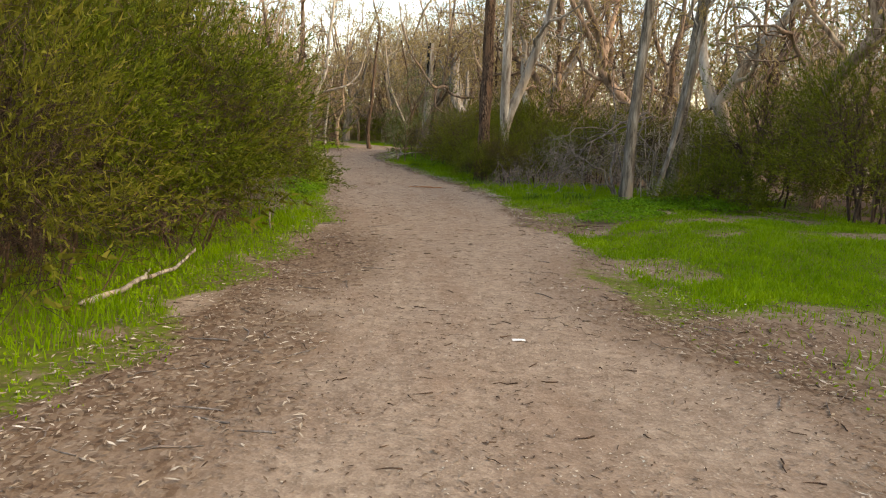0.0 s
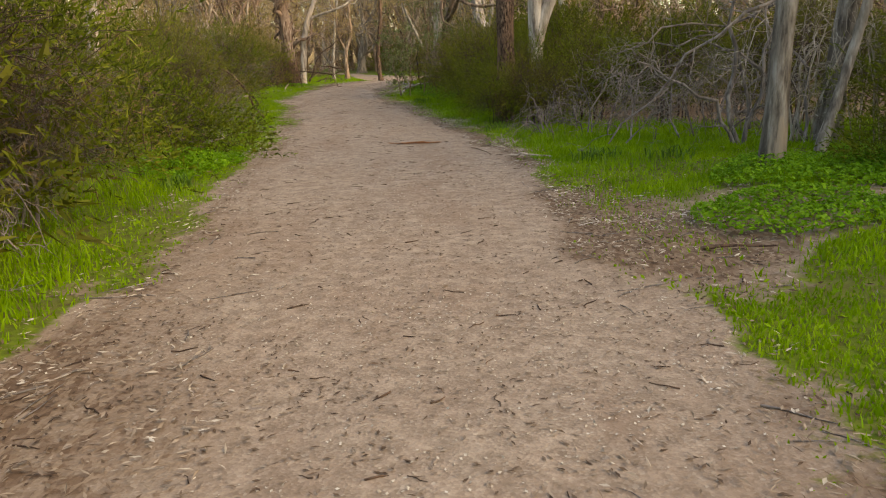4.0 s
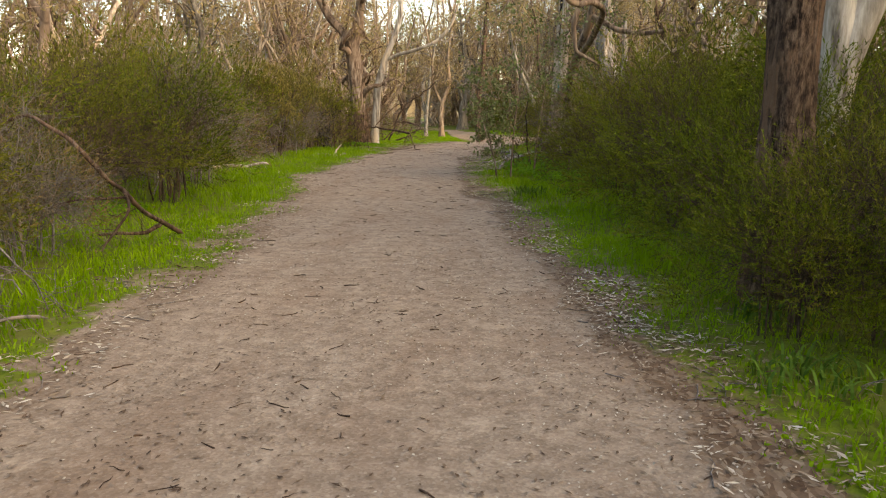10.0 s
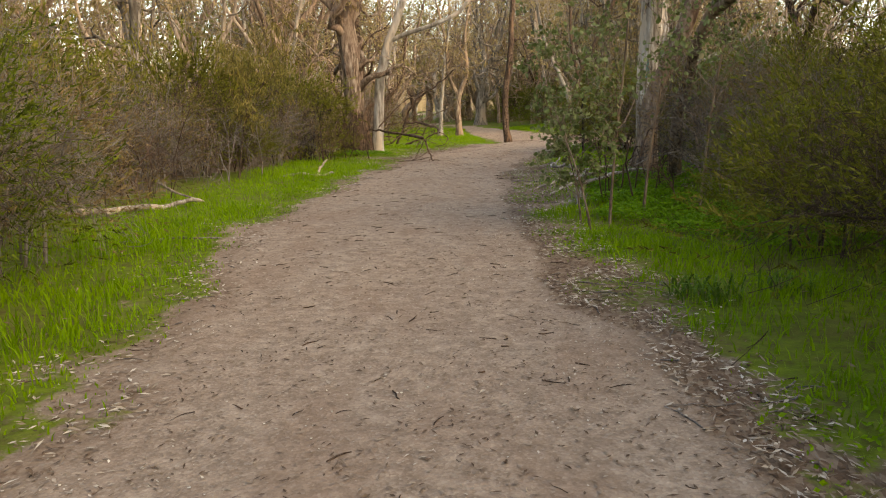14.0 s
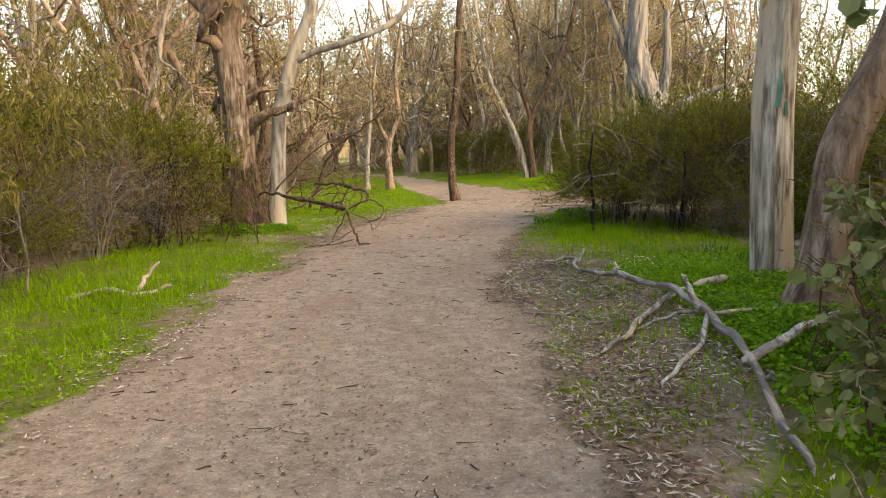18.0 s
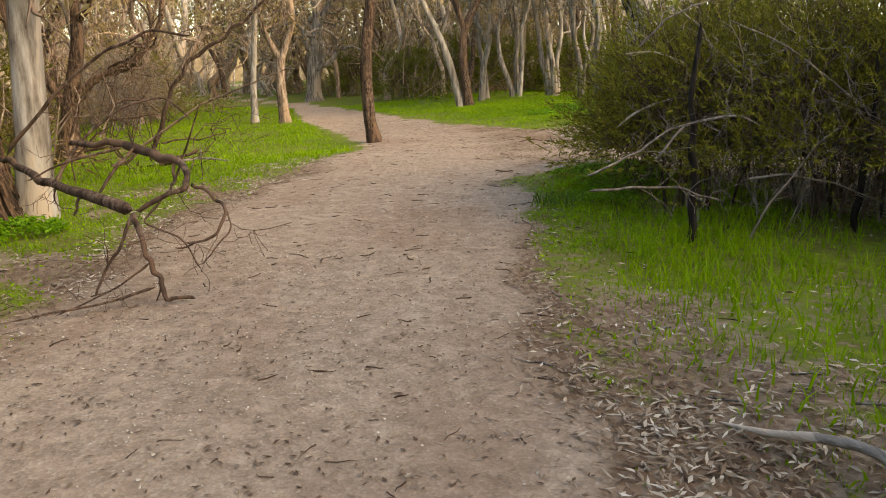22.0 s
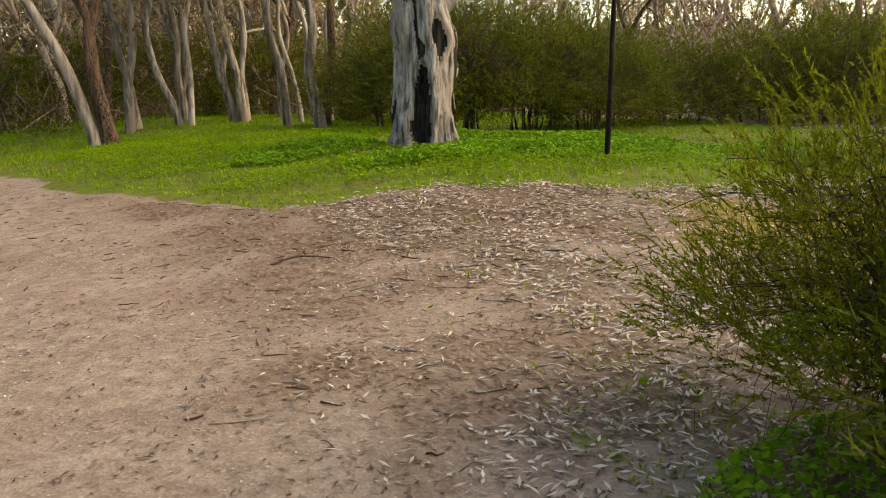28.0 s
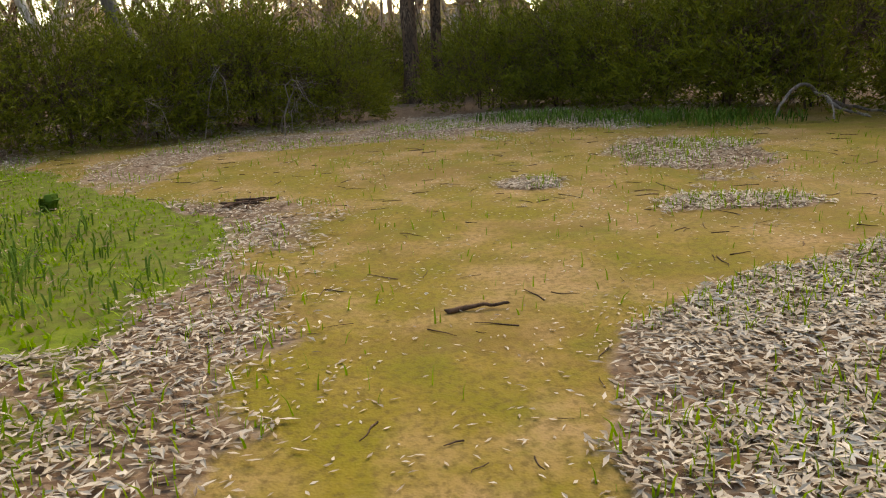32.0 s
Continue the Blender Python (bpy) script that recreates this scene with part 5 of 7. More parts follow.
fallen("fallen_stick", [([(-5.0, 32.7, 0.34), (-4.8, 32.9, 0.16), (-4.55, 33.1, 0.02)], 0.022)], DEAD_GREY, "grey stick propped against scrub", 4)
fallen("fallen_branch", [([(-4.15, 36.7, 0.03), (-3.85, 36.5, 0.05), (-3.55, 36.85, 0.05)], 0.036), ([(-3.85, 36.6, 0.05), (-3.78, 36.75, 0.18), (-3.68, 36.8, 0.31)], 0.026), ([(-4.4, 36.3, 0.02), (-4.15, 36.7, 0.05)], 0.03)], DEAD_PALE, "pale forked branch lying on bright grass", 5)
fallen("fallen_stick", [([(-3.9, 29.7, 0.02), (-3.4, 29.95, 0.03), (-3.0, 30.1, 0.02)], 0.016)], DEAD_GREY, "thin grey stick on the verge", 6)
fallen("fallen_branch", [([(2.35, 16.45, 0.02), (2.5, 16.3, 0.05), (2.62, 16.28, 0.03), (2.85, 16.15, 0.02)], 0.018), ([(2.5, 16.3, 0.04), (2.42, 16.15, 0.02)], 0.010)], DEAD_PALE, "short pale forked stick in leaf litter", 7)
fallen("fallen_stick", [([(1.9, 17.4, 0.015), (2.05, 16.9, 0.02), (2.12, 16.6, 0.015)], 0.006)], DEAD_BROWN, "thin dark stick in leaf litter", 8)
fallen("fallen_branch", [([(-2.5, 18.6, 0.05), (-2.1, 18.9, 0.08), (-2.0, 19.5, 0.10), (-1.95, 20.0, 0.10), (-1.62, 20.45, 0.03)], 0.022), ([(-2.1, 18.9, 0.08), (-2.15, 19.1, 0.25)], 0.012), ([(-2.05, 19.2, 0.09), (-2.3, 19.3, 0.3)], 0.011), ([(-2.0, 19.5, 0.1), (-2.2, 19.7, 0.28)], 0.010)], DEAD_GREY, "dead branch with upturned twigs on the grass edge", 9, twigs=3)
fallen("root_clump", [([(-2.25, 18.15, 0.02), (-2.15, 18.25, 0.10), (-2.0, 18.35, 0.20)], 0.035), ([(-2.15, 18.25, 0.08), (-2.3, 18.4, 0.18)], 0.028), ([(-2.15, 18.2, 0.05), (-2.0, 18.1, 0.06)], 0.03)], DEAD_BROWN, "broken reddish stump root at the verge", 10, category="root")
fallen("arched_branch", [([(-2.15, 23.5, 0.05), (-2.25, 22.9, 0.35), (-2.25, 22.3, 0.72), (-2.5, 22.2, 1.05), (-2.89, 22.3, 1.22), (-3.4, 22.2, 1.0), (-3.8, 22.3, 0.6)], 0.024), ([(-2.2, 22.5, 0.6), (-2.0, 22.2, 0.45), (-2.1, 21.9, 0.15)], 0.014), ([(-2.22, 22.7, 0.5), (-2.6, 22.4, 0.5), (-2.9, 22.2, 0.4)], 0.012), ([(-2.2, 23.2, 0.2), (-2.35, 23.0, 0.12), (-2.6, 22.7, 0.15)], 0.022)], DEAD_BROWN, "dead brown branch arching down over a shrub", 11, twigs=5)
fallen("fallen_stick", [([(3.0, 11.42, 0.02), (3.2, 11.36, 0.03), (3.45, 11.25, 0.02)], 0.014)], DEAD_BROWN, "brown stick at the grass edge", 12)
fallen("fallen_stick", [([(8.27, 47.12, 0.02), (8.3, 46.95, 0.025), (8.33, 46.76, 0.02)], 0.016)], DEAD_BROWN, "short thick stick lying on moss", 13)
fallen("twig_pile", [([(11.5, 48.95, 0.03), (11.7, 48.75, 0.05), (11.85, 48.5, 0.03)], 0.02), ([(11.6, 49.0, 0.06), (11.6, 48.6, 0.04)], 0.015), ([(11.8, 48.9, 0.04), (11.6, 48.55, 0.08)], 0.013), ([(11.4, 48.7, 0.02), (11.9, 48.75, 0.05)], 0.012)], DEAD_BROWN, "small pile of dark twigs at the litter edge", 14, category="twigs")
fallen("fallen_branch", [([(15.9, 40.3, 0.05), (15.6, 40.9, 0.30), (15.4, 41.3, 0.5), (15.3, 41.6, 0.45), (15.1, 41.9, 0.1)], 0.04), ([(15.6, 40.9, 0.28), (15.2, 40.8, 0.12), (14.9, 40.6, 0.03)], 0.03), ([(15.4, 41.2, 0.4), (15.1, 41.1, 0.3), (14.8, 41.2, 0.05)], 0.022), ([(15.8, 40.5, 0.15), (15.4, 40.3, 0.08), (15.0, 40.0, 0.03)], 0.028)], DEAD_GREY, "grey dead branch heap at the clearing's edge", 15)
fallen("fallen_stick", [([(0.72, 45.52, 0.012), (0.95, 45.4, 0.015)], 0.012)], DEAD_BROWN, "dark stick on the gravel", 16)
fallen("fallen_stick", [([(1.75, 49.1, 0.01), (1.95, 49.05, 0.04), (2.15, 48.9, 0.02)], 0.010), ([(2.0, 49.05, 0.03), (2.05, 49.2, 0.05)], 0.008)], DEAD_BROWN, "forked twig on bare earth", 17)
fallen("fallen_stick", [([(-4.2, 48.0, 0.03), (-3.6, 48.5, 0.07), (-3.1, 48.5, 0.02)], 0.028), ([(-3.6, 48.5, 0.07), (-3.55, 48.4, 0.2)], 0.03)], DEAD_GREY, "broken grey branch in the grass", 18)
fallen("curled_branch", [
    ([(-2.34, 40.5, 0.54), (-2.66, 40.8, 0.58), (-3.1, 41.2, 0.63), (-3.4, 41.7, 0.64), (-3.8, 42.3, 0.66), (-4.35, 43.0, 0.62)], 0.036),
    ([(-2.95, 41.3, 0.86), (-2.64, 41.1, 0.88), (-2.42, 41.0, 0.85), (-2.14, 40.8, 0.80), (-2.00, 40.6, 0.71), (-2.02, 40.5, 0.65), (-2.16, 40.5, 0.59), (-2.32, 40.5, 0.54)], 0.029),
    ([(-2.32, 40.48, 0.53), (-2.29, 40.42, 0.42), (-2.22, 40.36, 0.28), (-2.17, 40.3, 0.12), (-2.12, 40.28, 0.03), (-1.97, 40.28, 0.03)], 0.021),
    ([(-2.00, 40.6, 0.68), (-1.86, 40.5, 0.61), (-1.77, 40.4, 0.53), (-1.80, 40.3, 0.42), (-1.95, 40.25, 0.36), (-2.05, 40.25, 0.35)], 0.012),
    ([(-1.77, 40.4, 0.53), (-1.73, 40.3, 0.44), (-1.82, 40.25, 0.34), (-1.9, 40.2, 0.25)], 0.006),
    ([(-2.14, 40.8, 0.80), (-2.13, 40.7, 0.68), (-2.16, 40.55, 0.60)], 0.012), ([(-2.16, 40.5, 0.59), (-2.26, 40.4, 0.48), (-2.0, 40.25, 0.40), (-1.9, 40.2, 0.22)], 0.008),
    ([(-2.32, 40.48, 0.52), (-2.38, 40.4, 0.38), (-2.48, 40.3, 0.2), (-2.52, 40.25, 0.08)], 0.012), ([(-2.6, 40.75, 0.60), (-2.5, 40.8, 0.75), (-2.42, 41.0, 0.86), (-2.46, 41.0, 0.95)], 0.012),
    ([(-2.5, 41.0, 0.86), (-2.8, 40.9, 0.80), (-3.1, 40.9, 0.68)], 0.010), ([(-3.0, 41.1, 0.62), (-2.85, 41.3, 0.9), (-2.6, 41.4, 1.1), (-2.3, 41.4, 1.16), (-2.12, 41.3, 1.0)], 0.011),
    ([(-2.2, 40.32, 0.1), (-2.5, 40.2, 0.05), (-2.9, 40.0, 0.03)], 0.009), ([(-2.22, 40.36, 0.25), (-2.4, 40.3, 0.12), (-2.7, 40.1, 0.02)], 0.007), ([(-2.75, 40.85, 0.58), (-2.78, 40.8, 0.46)], 0.012),
    ([(-3.8, 42.3, 0.68), (-3.4, 42.2, 1.1), (-3.0, 42.2, 1.45), (-2.5, 42.0, 1.65), (-2.2, 41.9, 1.6)], 0.018),
], DEAD_BROWN, "dark curling dead branch reaching over the track edge from a gum", 20, twigs=2)


def strips():
    """Torn bark strips on the track."""
    rng = np.random.RandomState(8)
    root = tagged(new("bark_strips"), "torn reddish-brown bark strips lying on gravel", "bark")
    root.matrix_basis = pose(1.1, 18.18, float(gz(1.1, 18.18)) + 0.006)
    for i in range(13):
        n = 9
        L, a = rng.uniform(0.16, 0.42), rng.normal() * 0.22
        s = np.linspace(-0.5, 0.5, n)
        c = np.stack([s * L * math.cos(a) + rng.uniform(-0.24, 0.24), s * L * math.sin(a) + rng.uniform(-0.06, 0.06) + 0.015 * np.sin(s * 7 + i), 0.006 + 0.010 * rng.rand() + 0.008 * np.abs(np.sin(s * 5 + i))], 1)
        w = 0.013 * rng.uniform(0.5, 1.4) * (1 - (2 * s) ** 4 * 0.8)
        rows = [c + np.stack([0 * s, q * w, dz * w], 1) for q, dz in ((-1, 0.5), (0, 0.0), (1, 0.5), (0, -0.25))]
        V = np.stack(rows, 1).reshape(-1, 3)
        idx = np.arange(4 * n).reshape(n, 4)
        F = np.stack([idx[:-1], np.roll(idx, -1, 1)[:-1], np.roll(idx, -1, 1)[1:], idx[1:]], -1).reshape(-1, 4)
        part("strip", mesh_of("bark_strip", V, F, RED_BARK), root)
    return root


strips()


def brush(seed, x, y, w, d, h, n, mat, label, arcs=()):
    """A heap of dead twiggy branches."""
    rng = np.random.RandomState(seed)
    root = tagged(new("dead_brush"), label, "brush")
    root.matrix_basis = pose(x, y, float(gz(x, y)))
    a = rng.uniform(0, 2 * np.pi, n)
    f = np.stack([rng.uniform(-0.5, 0.5, n) * w, rng.uniform(-0.5, 0.5, n) * d, np.full(n, -0.03)], 1)
    reach = rng.uniform(0.3, 0.75, n)[:, None] * w
    tip = f + np.stack([np.cos(a), np.sin(a), 0 * a], 1) * reach * 0.8
    tip[:, 2] = rng.uniform(0.03, 0.55, n) * h
    u = np.linspace(0, 1, 9)[None, :, None]
    P = f[:, None] * (1 - u) + tip[:, None] * u + np.array([0, 0, 1.0]) * np.sin(u * np.pi) * (rng.uniform(0.35, 0.95, n) * h)[:, None, None]
    P[:, 1:] += rng.normal(size=(n, 8, 3)) * 0.025 * w
    P[:, 1:, 2] = np.maximum(P[:, 1:, 2], 0.02)
    R = rng.uniform(0.006, 0.014, n)[:, None] * np.linspace(1, 0.3, 9)[None]
    for q, r in arcs:
        Q = polyline(np.array(q) - (x, y, 0), 9)[None]
        Q[:, 1:-1] += rng.normal(size=(1, 7, 3)) * 0.04
        P, R = np.concatenate([P, Q]), np.concatenate([R, r * np.linspace(1, 0.3, 9)[None]])
    for i in range(len(P)):
        part("branch", mesh_of("brush_branch", *tubes(P[i:i + 1], R[i:i + 1], 5, rng, 0.3), mat), root)
    P2, R2 = sprout(rng, P, R, 8, (0.1, 1.0), (25, 80), (0.12 * w, 0.34 * w), 0.6, 6, 0.6, -0.01)
    P3, R3 = sprout(rng, P2, R2, 5, (0.2, 1.0), (25, 75), (0.05 * w, 0.16 * w), 0.6, 4, 0.6, -0.02)
    P2[..., 2], P3[..., 2] = np.maximum(P2[..., 2], 0.01), np.maximum(P3[..., 2], 0.01)
    tagged(part("twig_tangle", mesh_of("brush_twigs", *merge([tubes(P2, np.maximum(R2, 0.003), 3), tubes(P3, np.maximum(R3, 0.0022), 3)]), mat), root, "dense tangle of dry twigs"), kind="stuff")
    return root


brush(1, 4.7, 17.2, 2.2, 2.2, 0.95, 24, DEAD_GREY, "heap of grey dead twiggy brush beside the track", [
    ([(5.3, 15.0, 1.75), (4.75, 15.0, 1.45), (4.43, 15.0, 1.32), (4.14, 15.0, 1.05), (3.95, 15.0, 0.80), (3.75, 15.0, 0.58), (3.46, 14.95, 0.33), (3.25, 14.9, 0.12)], 0.024), ([(5.0, 15.3, 0.2), (4.85, 15.3, 1.0), (4.62, 15.3, 1.47), (4.22, 15.3, 1.52), (4.0, 15.3, 1.35), (3.7, 15.3, 1.22), (3.4, 15.3, 1.08)], 0.022), ([(4.8, 15.2, 0.0), (4.5, 15.1, 0.5), (4.2, 15.05, 0.7), (3.9, 15.0, 0.9), (3.6, 15.1, 1.0)], 0.026), ([(4.85, 15.2, 0.0), (4.72, 15.2, 0.8), (4.7, 15.3, 1.6), (4.6, 15.2, 2.3)], 0.035), ([(4.9, 15.2, 0.0), (5.1, 15.3, 0.9), (5.4, 15.5, 1.6), (5.3, 15.6, 2.2)], 0.030), ([(5.9, 16.4, 1.7), (5.6, 16.6, 1.55), (5.0, 16.3, 1.3), (4.4, 16.2, 1.15), (3.9, 16.4, 1.2)], 0.022), ([(5.9, 15.7, 0.0), (5.4, 15.6, 0.5), (5.0, 15.4, 1.0), (4.5, 15.5, 1.2)], 0.028), ([(5.6, 15.2, 0.0), (5.7, 15.4, 0.9), (5.3, 15.8, 1.5), (4.9, 16.2, 1.6)], 0.024)])
brush(2, 3.75, 18.9, 1.3, 1.8, 0.6, 14, DEAD_GREY, "low grey twiggy brush at the grass edge")
brush(3, 5.9, 15.6, 1.5, 1.5, 1.6, 18, DEAD_PALE, "grey dead brush around slim trunks")
brush(4, -2.85, 20.3, 1.5, 1.9, 0.6, 15, DEAD_GREY, "grey dead twigs under a shrub")
brush(5, -2.9, 13.4, 1.2, 1.5, 0.75, 12, DEAD_BROWN, "brown dead twigs under a shrub")
brush(31, -2.75, 6.3, 1.3, 1.6, 0.7, 12, DEAD_BROWN, "brown dead twigs under green shrubs")
brush(32, -2.2, 8.7, 1.0, 1.6, 0.7, 12, DEAD_BROWN, "brown dead twigs under green shrubs")
brush(33, -1.9, 11.0, 1.0, 1.6, 0.7, 12, DEAD_GREY, "grey dead twigs under green shrubs")
brush(6, 2.7, 42.2, 1.8, 1.6, 1.35, 20, DEAD_GREY, "grey bare twiggy branches before green scrub")
fallen("arching_branch", [([(2.6, 43.2, 0.0), (2.3, 42.7, 0.7), (1.9, 42.5, 1.05), (1.55, 42.3, 1.0), (1.2, 42.2, 0.8)], 0.018), ([(2.3, 42.7, 0.7), (2.1, 42.3, 1.3), (1.9, 42.2, 1.6), (1.6, 42.0, 1.75)], 0.014), ([(1.9, 42.5, 1.05), (1.8, 42.2, 1.3), (1.5, 42.2, 1.42), (1.2, 42.1, 1.4)], 0.009), ([(2.2, 42.6, 0.8), (1.8, 42.3, 0.75), (1.5, 42.2, 0.5)], 0.010)], DEAD_PALE, "pale bare branches arching out of green scrub", 31, category="branch", twigs=4)
fallen("charred_stick", [([(1.36, 41.0, 0.0), (1.36, 41.0, 0.46), (1.31, 41.0, 1.04), (1.35, 41.0, 1.56)], 0.032)], BARK_BLACK, "thin charred sapling stump standing in scrub", 32, category="sapling")
fallen("bare_branches", [([(1.86, 41.1, 0.0), (1.93, 41.0, 0.26), (2.14, 41.0, 0.54), (2.25, 41.0, 0.7), (2.47, 41.0, 0.85)], 0.009), ([(0.55, 40.9, 0.59), (0.72, 40.9, 0.66), (0.92, 40.9, 0.75), (1.11, 40.9, 0.86), (1.35, 40.9, 0.91)], 0.009), ([(2.89, 41.2, 0.84), (2.6, 41.2, 1.04), (2.32, 41.2, 1.24), (2.04, 41.2, 1.41), (1.65, 41.2, 1.57)], 0.010), ([(0.54, 40.8, 0.5), (0.85, 40.8, 0.51), (1.17, 40.8, 0.48), (1.5, 40.8, 0.35)], 0.009), ([(0.93, 41.0, 1.44), (1.11, 41.0, 1.6), (1.31, 41.0, 1.68), (1.58, 41.0, 1.71)], 0.008), ([(1.81, 41.1, 0.45), (2.11, 41.1, 0.48), (2.52, 41.1, 0.4), (2.89, 41.1, 0.24)], 0.009), ([(1.12, 41.1, 0.64), (1.32, 41.1, 0.87), (1.69, 41.1, 0.92), (2.04, 41.1, 0.77), (2.29, 41.1, 0.47)], 0.01)], DEAD_GREY, "pale bare branches arching out before green scrub", 43, category="branch", twigs=6)
fallen("charred_stick", [([(2.77, 41.2, 0.0), (2.78, 41.2, 0.61), (2.8, 41.2, 0.99), (2.82, 41.2, 1.39)], 0.03)], BARK_BLACK, "thin dark dead sapling standing in scrub", 44, category="sapling")
brush(27, 3.9, 41.2, 2.0, 1.4, 1.6, 16, DEAD_GREY, "grey twiggy branches standing before scrub")
brush(7, 1.55, 32.6, 1.0, 1.4, 0.9, 10, DEAD_BROWN, "brown bare twigs among saplings")
brush(8, -4.4, 40.9, 1.5, 1.5, 0.9, 14, DEAD_BROWN, "brown dead twigs near the forked gum")
brush(21, -6.1, 33.4, 2.0, 2.0, 1.4, 14, DEAD_BROWN, "brown twiggy dead branches in scrub")
brush(22, -5.6, 35.6, 1.6, 1.8, 1.1, 12, DEAD_GREY, "grey twiggy dead branches under drooping gum leaves")
brush(23, -6.4, 38.0, 2.2, 2.2, 1.9, 16, DEAD_BROWN, "tall brown tangle of bare twigs")
brush(24, -5.4, 40.4, 1.6, 1.8, 1.2, 14, BARK_BLACK, "dark crooked fallen boughs beside the forked gum")
brush(25, -5.0, 26.9, 1.6, 1.8, 1.3, 12, DEAD_GREY, "grey bare twigs standing out of shrubs")
brush(26, 3.1, 32.2, 1.6, 1.8, 1.6, 14, DEAD_GREY, "grey bare twigs behind saplings")
fallen("fallen_boughs", [
    ([(-5.67, 47.6, 0.02), (-5.14, 47.6, 0.26), (-4.73, 47.6, 0.31), (-4.33, 47.6, 0.28)], 0.035),
    ([(-4.65, 47.4, 0.02), (-4.37, 47.4, 0.09), (-4.15, 47.4, 0.34), (-3.85, 47.4, 0.54)], 0.028),
    ([(-5.38, 48, 0.44), (-5.17, 48, 0.94), (-4.92, 48, 1.24)], 0.024),
    ([(-4.79, 48, 0.86), (-4.53, 48, 1.02), (-4.21, 48, 0.99), (-4.01, 48, 0.79)], 0.018),
    ([(-4.85, 48.2, 0.7), (-4.42, 48.2, 0.75), (-4.12, 48.2, 0.8)], 0.022),
    ([(-3.91, 47.2, 0.05), (-3.59, 47.2, 0.15), (-3.31, 47.2, 0.26)], 0.04),
    ([(-3.95, 47.6, 0.34), (-3.66, 47.6, 0.39), (-3.32, 47.6, 0.39), (-2.98, 47.6, 0.49)], 0.016),
    ([(-3.93, 47.4, 0.02), (-4.34, 47.4, 0.02), (-4.73, 47.4, 0.02)], 0.014),
], DEAD_BROWN, "tangle of dark curved fallen boughs on bright grass", 41, category="branch", twigs=3)
fallen("arching_bough", [([(-4.49, 49, 0.02), (-4.29, 49, 0.53), (-4.06, 49, 1.25), (-3.58, 49, 1.76), (-3.14, 49, 2.01), (-2.7, 49, 2.31), (-2.44, 49, 2.57)], 0.045)], DEAD_BROWN, "dark dead bough arching over the grass", 42, category="branch", twigs=9)
brush(9, -4.0, 45.4, 2.2, 1.8, 0.8, 7, DEAD_BROWN, "tangle of bare brown branches behind the forked gum")
brush(11, -4.9, 28.9, 1.2, 1.6, 0.6, 10, DEAD_GREY, "grey dead twigs below a brown shrub")
brush(12, -7.6, 55.0, 3.0, 4.0, 2.0, 12, DEAD_BROWN, "thicket of bare brown saplings beside the track")
brush(14, -6.3, 52.9, 2.2, 2.4, 1.8, 9, DEAD_BROWN, "tall bare brown saplings in the grass")
brush(13, 18.6, 50.6, 1.8, 3.0, 1.1, 12, DEAD_GREY, "grey dead twigs before the clearing hedge")

# ---- woods round about: kinds built once, then copied ----
_rw = np.random.RandomState(5)
WOODS = []
for i in range(10):
    _q = _rw.uniform(-1, 1, 12)
    _h, _r = _rw.uniform(1.3, 3.4), (0.10, 0.14, 0.17, 0.12, 0.20, 0.09, 0.15, 0.08, 0.13, 0.11)[i]
    _t = (_q[0] * 0.7, _q[1] * 0.7, _h)
    _st = [([(0, 0, 0), (_q[2] * 0.25, _q[3] * 0.25, _h * 0.5), _t], _r, _r * 0.85)]
    for k in range(2 + i % 2):
        a = _q[4] * 3.1 + k * (3.1 if i % 2 == 0 else 2.1) + _q[5 + k]
        o = _rw.uniform(0.9, 2.4)
        g = _rw.uniform(-0.5, 0.5, 6)
        _st.append(([(_t[0], _t[1], _h - 0.1), (_t[0] + math.cos(a) * o * 0.35 + g[0] * 0.4, _t[1] + math.sin(a) * o * 0.35 + g[1] * 0.4, _h + 0.9), (_t[0] + math.cos(a) * o * 0.8 + g[2], _t[1] + math.sin(a) * o * 0.8 + g[3], _h + 2.3), (_t[0] + math.cos(a) * o + g[4], _t[1] + math.sin(a) * o + g[5], _h + 4.2), (_t[0] + math.cos(a) * o * 1.5, _t[1] + math.sin(a) * o * 1.5, _h + 6.8)], _r * 0.68, _r * 0.26))
    WOODS.append(gum(60 + i, _st, (BARK_SUNLIT, BARK_SUNLIT_ROSE, BARK_PALE, BARK_SUNLIT_ROSE, BARK_BROWN, BARK_SUNLIT, BARK_GREY, BARK_SUNLIT_ROSE, BARK_DARK, BARK_SUNLIT)[i], "crooked gum tree in the open woodland", (GUM_LEAF, GUM_LEAF, GUM_GREEN)[i % 3], limbs=4, reach=3.2, sub=6, twig=4, per=8, leaf=0.20, leaf_w=0.060, thin=1.1, low=0.05, crown=2.8, group="woodland gums", sides=8, rings=20, wander=0.18, crook=1.0))


def clear_of(x, y):
    """How far a place lies outside the track and the clearing."""
    d = max(float(np.interp(y, EDGE_Y, EDGE_L)) - x, x - float(np.interp(y, EDGE_RY, EDGE_R))) if y < 84 else 20.0
    if y > 37 and x > 0.5:
        d = min(d, max(x - 21.5, y - 60.0 - 0.4 * max(0, 10 - x), 40.0 - y))
    return d


def spots(rng, count, x0, x1, y0, y1, least, gap, most=1e9):
    got = []
    for _ in range(count * 40):
        x, y = rng.uniform(x0, x1), rng.uniform(y0, y1)
        d = clear_of(x, y)
        if not least < d < most or (y < 14 and abs(x - 0.5) < 8) or any((x - a) ** 2 + (y - b) ** 2 < gap * gap for a, b in got):
            continue
        got.append((x, y))
        if len(got) >= count:
            break
    return got


